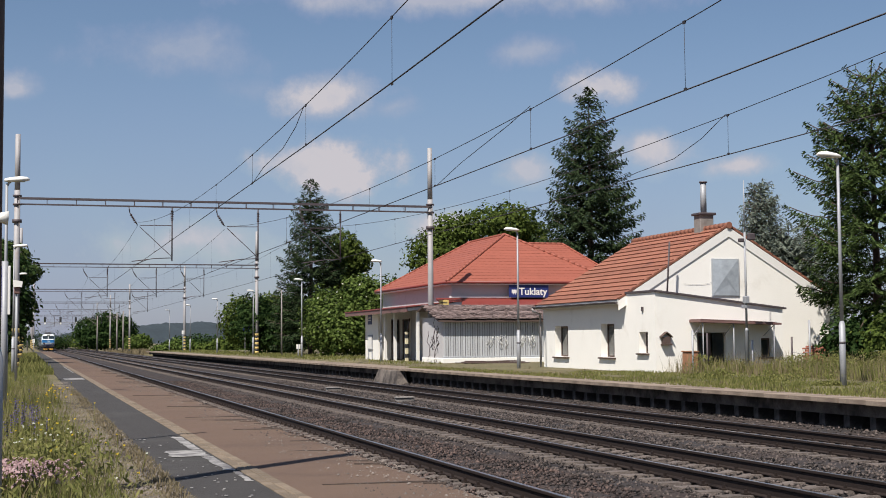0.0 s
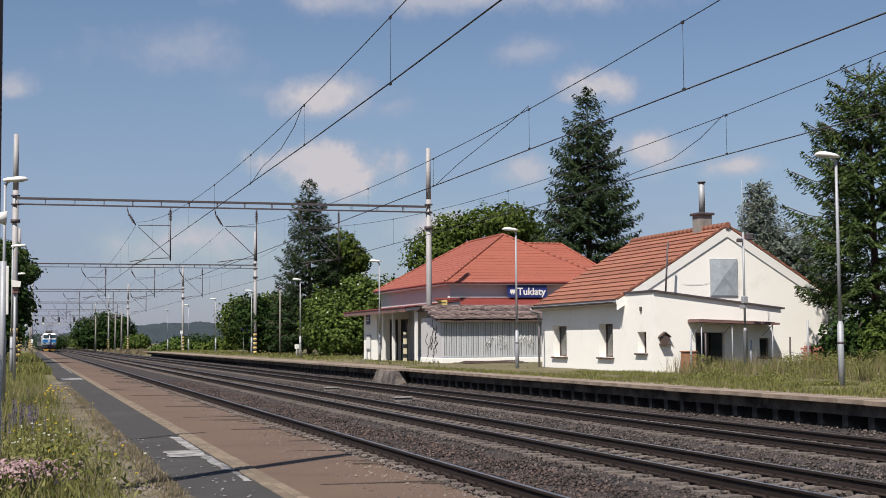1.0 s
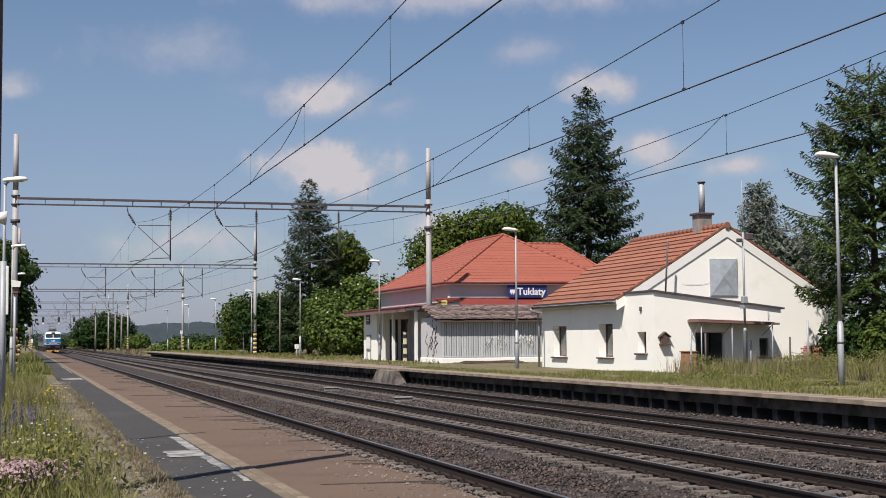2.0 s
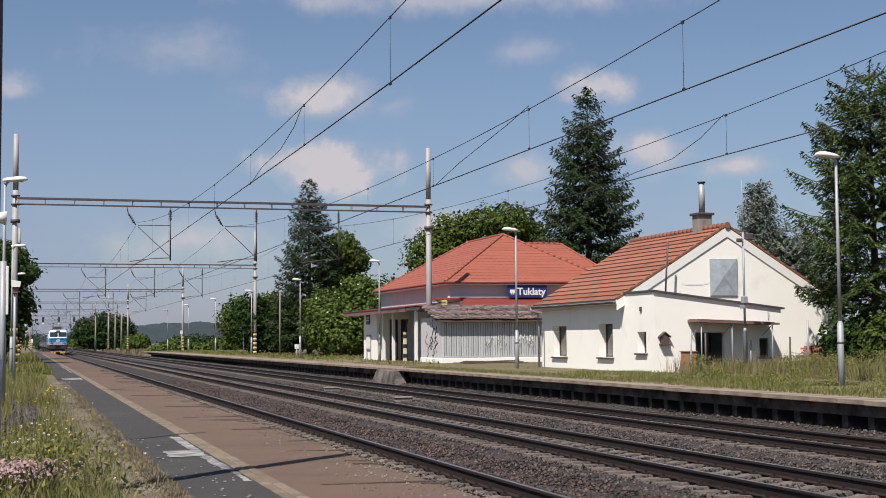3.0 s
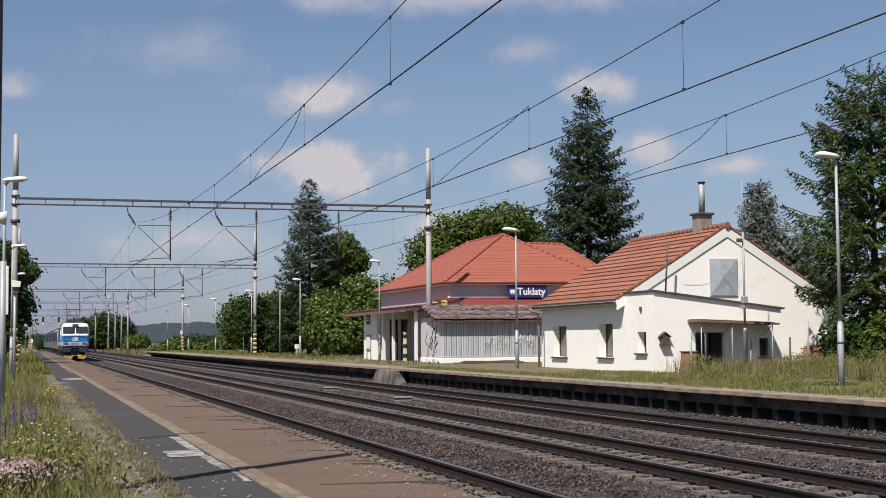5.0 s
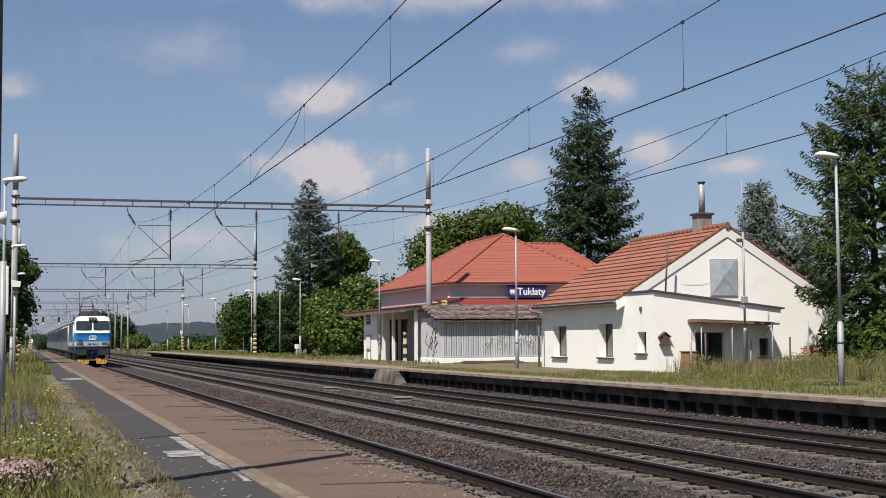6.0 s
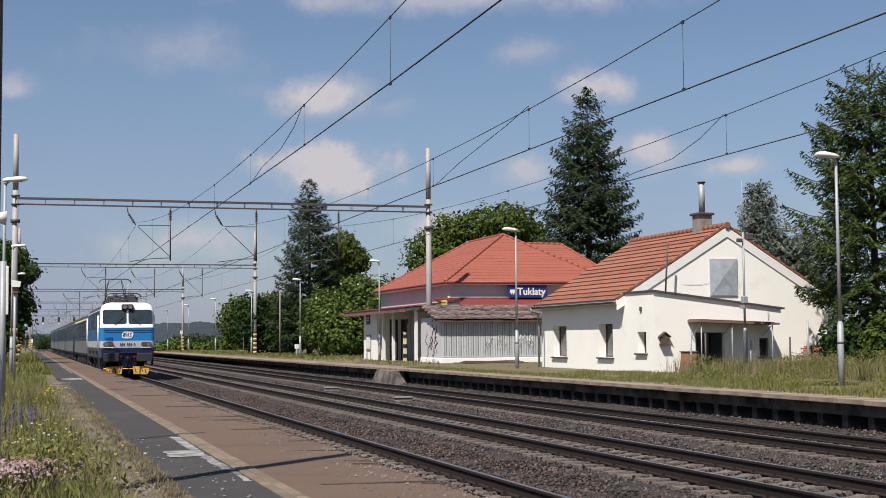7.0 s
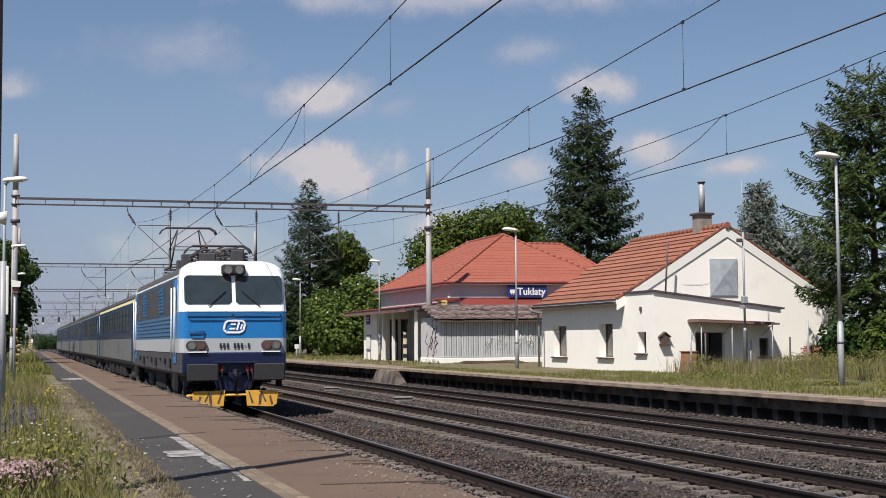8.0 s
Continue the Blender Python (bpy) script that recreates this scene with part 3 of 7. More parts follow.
def wall_with_openings(axis, at, thick, lo, hi, top, base, openings):
    """A wall along x or y between lo and hi, pierced by (a0, a1, z0, z1). top is a function of the run. Returns a Geo."""
    g = Geo()
    cuts = sorted({lo, hi, *[o[0] for o in openings], *[o[1] for o in openings]})
    for a, b in zip(cuts[:-1], cuts[1:]):
        mid = (a + b) / 2
        spans, z = [], base
        for o in sorted((o for o in openings if o[0] <= mid <= o[1]), key=lambda o: o[2]):
            if o[2] > z + 1e-4:
                spans.append((z, z, o[2], o[2]))
            z = o[3]
        spans.append((z, z, top(a), top(b)))
        for za, zb, ta, tb in spans:
            poly = [(a, za), (b, zb), (b, tb), (a, ta)]
            if axis == "y":
                g.prism(poly, "x", at, at + thick)
            else:
                g.prism(poly, "y", at, at + thick)
    return g


def window_parts(parent, name, axis, at, a0, a1, z0, z1, depth, frame_mat, panes=2, sill=True, sill_mat=None):
    """A window set back in an opening: frame, panes and a sill. axis is the wall's run; outside faces -x or -y."""
    def bx(g, u0, u1, d0, d1, w0, w1, c=0.0):
        lo, hi = ((at + d0, u0, w0), (at + d1, u1, w1)) if axis == "y" else ((u0, at + d0, w0), (u1, at + d1, w1))
        return g.box(lo, hi, c)
    w = thing(name, "", "")
    w.parent = parent
    g, t = Geo(), 0.06
    bx(g, a0, a1, depth, depth + 0.07, z0, z0 + t, 0.008)
    bx(g, a0, a1, depth, depth + 0.07, z1 - t, z1, 0.008)
    for k in range(panes + 1):
        u = a0 + (a1 - a0 - t) * k / panes
        bx(g, u, u + t, depth + 0.002, depth + 0.068, z0 + t, z1 - t, 0.008)
    part("frame", g, frame_mat, w)
    for k in range(panes):
        u = a0 + (a1 - a0 - t) * k / panes
        part("pane", bx(Geo(), u + t, u + (a1 - a0 - t) / panes, depth + 0.03, depth + 0.04, z0 + t, z1 - t), WINDOW_DARK, w)
    if sill:
        part("sill", bx(Geo(), a0 - 0.12, a1 + 0.12, -0.10, depth, z0 - 0.06, z0 - 0.005, 0.012), sill_mat or DARK_WOOD, w)
    return w


def tile_rows(parent, p_eave0, p_eave1, p_top0, p_top1, rows, material, name="roof_course", wave=0.28, lift=0.035, amp=0.022, thick=0.03):
    """Courses of wavy roof tiles laid between an eave line and a top line; each course laps over the one below."""
    e0, e1, t0, t1 = (Vector(p) for p in (p_eave0, p_eave1, p_top0, p_top1))
    normal = (e1 - e0).cross(t0 - e0 if (t0 - e0).length > 0.1 else t1 - e0).normalized()
    if normal.z < 0:
        normal = -normal
    for r in range(rows):
        a, b = r / rows, min(1.0, (r + 1.12) / rows)
        la, lb, ra, rb = e0.lerp(t0, a), e0.lerp(t0, b), e1.lerp(t1, a), e1.lerp(t1, b)
        n = max(2, int((ra - la).length / wave) * 4)
        v, f = [], []
        for i in range(n + 1):
            u = i / n
            run = (ra - la).length * u
            up = amp * (0.5 + 0.5 * math.cos(2 * math.pi * run / wave))
            low, high = la.lerp(ra, u) + normal * (lift + up), lb.lerp(rb, u) + normal * (up * 0.6)
            v += [low, high, low - normal * (thick + up * 0.4)]
        for i in range(n):
            k = i * 3
            f += [(k, k + 3, k + 4, k + 1), (k + 2, k + 5, k + 3, k)]
        part(name, Geo().add(v, f), material, parent)


def ridge_caps(parent, a, b, material, size=0.34, r=0.12):
    a, b = Vector(a), Vector(b)
    n = max(1, int((b - a).length / size))
    d = (b - a).normalized()
    g = Geo()
    for i in range(n):
        p, q = a.lerp(b, i / n), a.lerp(b, (i + 1.1) / n)
        g.cyl(p, q, r, r * 0.82, 8)
    part("ridge_tiles", g, material, parent)


def make_house():
    """White rendered house with its gable toward the camera, a lean-to in front of the gable, and a tiled roof."""
    h = thing("house", "white rendered house with an orange clay tile roof", "house")
    x0, x1, y0, y1, base = 21.24, 29.83, 46.87, 55.4, 0.45
    eave, ridge_z, rx = 3.50, 6.12, 25.52
    slope = (ridge_z - eave) / (rx - x0)
    # track-facing wall, carried on along the lean-to
    ya = 44.4
    openings = [(52.61, 54.07, 1.16, 2.42), (47.97, 49.25, 1.18, 2.45), (45.05, 45.78, 1.36, 2.12)]
    part("side_wall", wall_with_openings("y", x0, 0.45, ya, y1, lambda y: 3.52, base, openings), PLASTER, h, "white rendered wall")
    for a0, a1, z0, z1 in openings:
        window_parts(h, "window", "y", x0, a0, a1, z0, z1, 0.27, DARK_WOOD, 1 if a1 - a0 < 1 else 2)
    def gable(x):
        return ridge_z - 0.05 - abs(x - rx) * slope
    g = Geo()
    g.prism([(x0 + 0.45, base), (x1, base), (x1, gable(x1)), (rx, ridge_z - 0.05), (x0 + 0.45, gable(x0 + 0.45))], "y", y0, y0 + 0.4)
    part("gable_wall", g, PLASTER, h, "white rendered gable")
    part("rear_wall", Geo().prism([(x0 + 0.45, base), (x1, base), (x1, gable(x1)), (rx, ridge_z - 0.05), (x0 + 0.45, gable(x0 + 0.45))], "y", y1 - 0.4, y1), PLASTER, h)
    part("far_wall", Geo().box((x1 - 0.4, y0 + 0.4, base), (x1, y1 - 0.4, 3.4)), PLASTER, h)
    # lean-to front
    doors = [(22.85, 24.0, 0.62, 2.08), (25.40, 25.82, 1.18, 1.86)]
    top = lambda x: 3.52 - (x - x0) * (0.60 / 5.06)
    part("lean_to_wall", wall_with_openings("x", ya, 0.3, x0 + 0.45, 26.30, top, base, doors), PLASTER, h, "white rendered lean-to wall")
    part("lean_to_side", Geo().prism([(ya + 0.3, base), (y0, base), (y0, 2.9), (ya + 0.3, 2.88)], "x", 26.0, 26.30), PLASTER, h)
    g = Geo().prism([(x0 - 0.05, 3.53), (26.42, 2.90), (26.42, 2.965), (x0 - 0.05, 3.60)], "y", ya - 0.08, y0)
    part("lean_to_roof", g, STEEL_DARK, h, "thin grey felt lean-to roof")
    door = part("door", Geo().box((22.9, ya + 0.14, 0.62), (23.45, ya + 0.19, 2.05), 0.01), DARK_WOOD, h, "dark brown door")
    part("door_pane", Geo().box((22.98, ya + 0.128, 1.2), (23.36, ya + 0.139, 1.95)), WINDOW_DARK, door)
    part("door_glass", Geo().box((23.52, ya + 0.16, 0.66), (23.98, ya + 0.18, 2.05)), WINDOW_DARK, h, "dark glazed door leaf")
    window_parts(h, "window", "x", ya, 25.40, 25.82, 1.18, 1.86, 0.14, DARK_WOOD, 1)
    # canopy over the door
    cn = part("canopy", Geo().prism([(22.55, 2.44), (25.75, 2.33), (25.75, 2.40), (22.55, 2.54)], "y", ya - 0.85, ya), BROWN_METAL, h, "brown corrugated canopy")
    g = Geo()
    for i in range(21):
        x = 22.6 + i * 0.145
        z = 2.545 - (x - 22.45) * 0.04
        g.box((x, ya - 0.86, z - 0.01), (x + 0.05, ya, z + 0.012))
    part("canopy_ribs", g, BROWN_METAL, cn)
    for x in (22.7, 23.9, 25.5):
        part("canopy_post", Geo().cyl((x, ya - 0.75, 0.5), (x, ya - 0.75, 2.48 - (x - 22.45) * 0.04), 0.022), GALV, h)
        part("canopy_brace", Geo().bar((x, ya - 0.02, 1.95), (x, ya - 0.7, 2.42 - (x - 22.45) * 0.04), 0.022), GALV, h)
    # attic opening under a plastic sheet
    part("attic_frame", Geo().box((24.76, y0 - 0.05, 3.46), (25.92, y0 - 0.002, 4.88), 0.01), LOCO_GREY, h)
    sheet = [(24.80, y0 - 0.056, 3.49), (25.88, y0 - 0.056, 3.49), (25.88, y0 - 0.056, 4.84), (24.80, y0 - 0.056, 4.84), (25.32, y0 - 0.12, 4.22), (25.46, y0 - 0.075, 3.9)]
    part("attic_sheet", Geo().add(sheet, [(0, 1, 5), (0, 5, 4), (0, 4, 3), (1, 2, 4), (1, 4, 5), (2, 3, 4)]), PANE_GREY, h, "grey plastic sheet over the attic opening")
    # roof
    over, front, back = 0.32, y0 - 0.05, y1 + 0.02
    zl = ridge_z - (rx - x0 + over) * slope
    zr = ridge_z - (x1 + over - rx) * slope
    g = Geo()
    g.prism([(x0 - over, zl - 0.03), (rx, ridge_z - 0.03), (x1 + over, zr - 0.03), (x1 + over, zr - 0.15), (rx, ridge_z - 0.16), (x0 - over, zl - 0.15)], "y", y0 + 0.01, back)
    part("roof_deck", g, DARK_WOOD, h)
    tile_rows(h, (x0 - over - 0.05, front - 0.005, zl), (x0 - over - 0.05, back, zl), (rx, front - 0.005, ridge_z), (rx, back, ridge_z), 15, TILE, lift=0.042, wave=0.30, amp=0.016)
    tile_rows(h, (x1 + over + 0.05, front - 0.005, zr), (x1 + over + 0.05, back, zr), (rx, front - 0.005, ridge_z), (rx, back, ridge_z), 15, TILE, lift=0.042, wave=0.30, amp=0.016)
    ridge_caps(h, (rx, front - 0.05, ridge_z + 0.03), (rx, back, ridge_z + 0.03), TILE, 0.36, 0.13)
    for s, z, xe in ((-1, zl, x0 - over), (1, zr, x1 + over)):
        g = Geo()
        a, b = Vector((xe, front + 0.04, z + 0.04)), Vector((rx, front + 0.04, ridge_z + 0.04))
        n = 15
        for i in range(n):
            p, q = a.lerp(b, i / n), a.lerp(b, (i + 1.1) / n)
            g.bar(p + Vector((0, 0.03, 0.02)), q + Vector((0, 0.03, -0.005)), 0.14, 0.07)
        part("verge_tiles", g, TILE, h)
        part("bargeboard", Geo().prism([(xe, z - 0.38), (rx, ridge_z - 0.40), (rx, ridge_z - 0.03), (xe, z - 0.02)], "y", front + 0.01, y0 - 0.002), WHITE_PAINT, h)
    # gutter, downpipe
    part("fascia", Geo().box((x0 - over - 0.035, front, zl - 0.16), (x0 - over - 0.003, back, zl + 0.03)), WHITE_PAINT, h)
    g = Geo()
    g.prism([(x0 - over - 0.10 + 0.07 * math.cos(a), zl - 0.06 + 0.07 * math.sin(a)) for a in np.linspace(math.pi, 2 * math.pi, 7)] +
            [(x0 - over - 0.10 + 0.055 * math.cos(a), zl - 0.055 + 0.055 * math.sin(a)) for a in np.linspace(2 * math.pi, math.pi, 7)], "y", front, back)
    part("gutter", g, STEEL_DARK, h, "dull grey-brown gutter")
    part("downpipe", Geo().tube([(x0 - over - 0.12, y1 + 0.12, zl - 0.10), (x0 - over - 0.10, y1 + 0.14, zl - 0.22), (x0 - 0.10, y1 + 0.14, zl - 0.36), (x0 - 0.08, y1 + 0.14, 0.5)], 0.05, 8), MAST_PAINT, h, "grey downpipe")
    # chimney and flue
    ch = part("chimney", Geo().box((25.28, 48.65, 5.6), (25.86, 49.2, 6.78), 0.02), CONCRETE, h, "weathered plaster chimney stack")
    part("chimney_cap", Geo().box((25.2, 48.57, 6.70), (25.94, 49.28, 6.80), 0.02), STEEL_DARK, ch)
    part("flue_pipe", Geo().cyl((25.57, 48.92, 6.8), (25.57, 48.92, 8.0), 0.12, n=14), GALV, ch, "steel flue pipe")
    part("flue_cap", Geo().cyl((25.57, 48.92, 8.0), (25.57, 48.92, 8.05), 0.16, n=14), STEEL_DARK, ch)
    # birdhouse, stay pipe, cable
    bh = thing("birdhouse", "dark brown wooden birdhouse fixed to the white wall", "birdhouse", at=(21.60, ya - 0.002, 1.66))
    part("box", Geo().box((-0.15, -0.14, 0.05), (0.15, 0, 0.28), 0.01), DARK_WOOD, bh)
    part("roof", Geo().prism([(-0.22, 0.25), (0, 0.42), (0.22, 0.25), (0.22, 0.29), (0, 0.46), (-0.22, 0.29)], "y", -0.18, 0.0), DARK_WOOD, bh)
    part("tray", Geo().box((-0.18, -0.2, -0.02), (0.18, 0, 0.04), 0.01), DARK_WOOD, bh)
    part("vent_pipe", Geo().cyl((22.6, y0 - 0.62, 3.3), (22.75, y0 - 0.62, 5.45), 0.035, n=8), STEEL_DARK, h, "thin rusty vent pipe")
    part("wall_lamp", Geo().box((x0 - 0.06, 45.35, 2.86), (x0 - 0.002, 45.47, 3.02), 0.01), STEEL_DARK, h)
    pts = [(23.6 + 1.35 * u, y0 - 0.02, 3.92 - 0.25 * math.sin(math.pi * u * 0.6) + 0.35 * u) for u in np.linspace(0, 1, 9)]
    part("cable", Geo().tube(pts, 0.004, 5), GALV, h, "loose grey cable")
    return h


make_house()


def make_station():
    """Station building with a hipped red roof, a lower porch toward the track and a wing behind."""
    s = thing("station_building", "grey plastered station building with a bright red hipped roof", "station building")
    x0, x1, y0, y1, base = 23.35, 33.1, 75.5, 91.5, 0.4
    top = 5.20
    part("track_wall", Geo().box((x0, y0 + 0.4, base), (x0 + 0.4, y1, top)), PLASTER_GREY, s)
    part("end_wall", Geo().box((x0, y0, base), (x1, y0 + 0.4, top)), PLASTER_GREY, s)
    part("back_wall", Geo().box((x1 - 0.4, y0 + 0.4, base), (x1, y1, top)), PLASTER_GREY, s)
    part("far_wall", Geo().box((x0 + 0.4, y1 - 0.4, base), (x1 - 0.4, y1, top)), PLASTER_GREY, s)
    e = 0.42
    a, b, c, d = (x0 - e, y0 - e, top), (x1 + e, y0 - e, top), (x1 + e, y1 + e, top), (x0 - e, y1 + e, top)
    rx = (x0 + x1) / 2
    r0, r1 = (rx, y0 + 4.6, 8.34), (rx, y1 - 4.6, 8.34)
    deck = Geo().add([a, b, c, d, (r0[0], r0[1], r0[2] - 0.06), (r1[0], r1[1], r1[2] - 0.06)], [(0, 1, 4), (1, 2, 5, 4), (2, 3, 5), (3, 0, 4, 5), (3, 2, 1, 0)])
    part("roof_deck", deck, RED_METAL, s)
    part("eaves_soffit", Geo().box((x0 - e, y0 - e, top - 0.16), (x1 + e, y1 + e, top - 0.005)), WHITE_PAINT, s)
    def up(p, k):
        return (p[0], p[1], p[2] + k)
    tile_rows(s, up(a, 0.01), up(b, 0.01), r0, r0, 17, TILE_RED, lift=0.010, wave=0.36, amp=0.008)
    tile_rows(s, up(d, 0.01), up(a, 0.01), r1, r0, 17, TILE_RED, lift=0.010, wave=0.36, amp=0.008)
    tile_rows(s, up(b, 0.01), up(c, 0.01), r0, r1, 17, TILE_RED, lift=0.010, wave=0.36, amp=0.008)
    for p, q in ((a, r0), (b, r0), (c, r1), (d, r1), (r0, r1)):
        ridge_caps(s, up(p, 0.02), up(q, 0.02), TILE_RED, 0.4, 0.095)
    for p, q in ((a, b), (d, a)):
        part("gutter", Geo().cyl((p[0], p[1] - 0.05, top - 0.03), (q[0], q[1] - 0.05, top - 0.03), 0.075, n=8), RED_METAL, s, "dark red gutter")
    # lower sheet roof and white cornice along the end wall
    part("band_roof", Geo().prism([(y0 - 1.5, 3.86), (y0, 4.28), (y0, 4.20), (y0 - 1.5, 3.78)], "x", 22.4, 33.4), RED_METAL, s, "low red sheet roof")
    part("cornice", Geo().box((23.2, y0 - 0.12, 4.28), (27.2, y0 - 0.002, 4.40), 0.01), WHITE_PAINT, s)
    # station name board
    sb = thing("station_sign", "dark blue station name board with white lettering", "sign", at=(27.92, y0 - 0.40, 4.30))
    part("board", Geo().box((-1.22, 0, 0), (1.22, 0.05, 0.72), 0.01), SIGN_BLUE, sb)
    part("bracket", Geo().box((-0.9, 0.05, 0.1), (-0.84, 0.398, 0.6)), STEEL_DARK, sb)
    part("bracket", Geo().box((0.84, 0.05, 0.1), (0.90, 0.398, 0.6)), STEEL_DARK, sb)
    tx = bpy.data.curves.new("lettering", "FONT")
    tx.body, tx.size, tx.extrude, tx.offset = "Tuklaty", 0.58, 0.004, 0.012
    tmp = bpy.data.objects.new("lettering", tx)
    me = bpy.data.meshes.new_from_object(tmp)
    bpy.data.objects.remove(tmp)
    me.name = "lettering"
    me.materials.clear()
    me.materials.append(WHITE_PAINT)
    part("lettering", me, None, sb, "white lettering", at=pose(-0.62, -0.008, 0.16, 90))
    g = Geo().box((-1.06, -0.012, 0.26), (-0.76, -0.002, 0.46), 0.01).box((-1.0, -0.012, 0.18), (-0.94, -0.002, 0.25)).box((-0.88, -0.012, 0.18), (-0.82, -0.002, 0.25))
    part("pictogram", g, WHITE_PAINT, sb)
    # rear wing, its ridge running across
    part("wing_wall", Geo().box((29.5, 85.2, base), (37.2, 95, 5.6)), PLASTER_GREY, s)
    wa, wb, wc, wd = (29.0, 84.7, 5.9), (37.95, 84.7, 5.9), (37.95, 95.5, 5.9), (29.0, 95.5, 5.9)
    q0, q1 = (29.0, 90.0, 8.52), (36.0, 90.0, 8.52)
    part("wing_deck", Geo().add([wa, wb, wc, wd, up(q0, -0.05), up(q1, -0.05)], [(0, 1, 5, 4), (1, 2, 5), (2, 3, 4, 5), (3, 0, 4), (3, 2, 1, 0)]), RED_METAL, s)
    tile_rows(s, wa, wb, q0, q1, 15, TILE_RED, lift=0.010, wave=0.36, amp=0.008)
    tile_rows(s, wb, wc, q1, q1, 15, TILE_RED, lift=0.010, wave=0.36, amp=0.008)
    for p, q in ((wb, q1), (q0, q1)):
        ridge_caps(s, up(p, 0.03), up(q, 0.03), TILE_RED, 0.4, 0.09)
    # track-side porch: room at the far end, open bay with posts
    px = 20.9
    part("porch_roof", Geo().prism([(20.2, 3.50), (23.35, 3.86), (23.35, 4.02), (20.2, 3.66)], "y", 73.6, 88.9), PLASTER_GREY, s, "grey flat porch roof")
    part("porch_fascia", Geo().prism([(20.14, 3.46), (20.2, 3.46), (20.2, 3.72), (20.14, 3.72)], "y", 73.6, 88.9), BROWN_METAL, s)
    part("porch_flashing", Geo().prism([(20.10, 3.70), (23.35, 4.05), (23.35, 4.09), (20.10, 3.74)], "y", 73.5, 89.0), RED_METAL, s)
    part("room_wall", Geo().box((px, 83.0, base), (px + 0.3, 86.4, 3.55)), PLASTER, s, "white plastered wall")
    part("room_side", Geo().box((px + 0.3, 83.0, base), (23.35, 83.3, 3.7)), PLASTER, s, "white plastered wall")
    part("porch_back", Geo().box((23.0, 73.9, base), (23.34, 83.0, 3.75)), PLASTER_GREY, s, "grey plastered wall in the shade")
    for a0, a1 in ((21.72, 22.24), (22.44, 22.84)):
        dr = part("porch_door", Geo().box((a0, 82.94, 0.62), (a1, 82.997, 3.18), 0.01), DARK_WOOD, s, "dark brown glazed porch door")
        part("door_pane", Geo().box((a0 + 0.07, 82.928, 1.9), (a1 - 0.07, 82.939, 3.1)), WINDOW_DARK, dr)
        part("door_panel", Geo().box((a0 + 0.07, 82.93, 0.75), (a1 - 0.07, 82.939, 1.75), 0.004), PLASTER_GREY, dr)
    for y in (74.0, 78.9, 81.2):
        part("porch_post", Geo().box((px - 0.1, y - 0.09, base), (px + 0.08, y + 0.09, 3.52), 0.015), WHITE_PAINT, s, "white porch post")
    # notice boards
    nb = thing("notice_board", "small dark blue notice sign on the white wall", "sign", at=(px - 0.002, 85.2, 2.9))
    part("panel", Geo().box((-0.05, -0.55, 0), (0, 0.35, 0.62), 0.01), SIGN_BLUE, nb)
    g = Geo().box((-0.056, -0.45, 0.38), (-0.051, 0.2, 0.44)).box((-0.056, -0.45, 0.22), (-0.051, 0.25, 0.28))
    part("text_bars", g, WHITE_PAINT, nb)
    nb = thing("poster_case", "white timetable poster in a grey frame", "notice board", at=(px - 0.002, 84.9, 1.3))
    part("case", Geo().box((-0.07, -0.5, 0), (0, 0.6, 0.95), 0.015), GALV, nb)
    part("poster", Geo().box((-0.078, -0.42, 0.08), (-0.071, 0.52, 0.87)), WHITE_PAINT, nb)
    part("stand", Geo().box((-0.06, -0.45, -0.72), (0, -0.38, 0.0)).box((-0.06, 0.48, -0.72), (0, 0.55, 0)), GALV, nb)
    # yellow sign by the mast
    ys = thing("yellow_sign", "small yellow sign board on the shelter roof edge", "sign", at=(22.2, 73.2, 3.80))
    part("board", Geo().box((-0.28, 0, 0), (0.28, 0.04, 0.30), 0.01), SIGN_YELLOW, ys)
    part("text_bars", Geo().box((-0.2, -0.006, 0.12), (0.18, -0.001, 0.17)), BLACK_PAINT, ys)
    part("foot", Geo().box((-0.2, 0.04, -0.2), (-0.15, 0.08, 0.3)), STEEL_DARK, ys)
    return s


make_station()


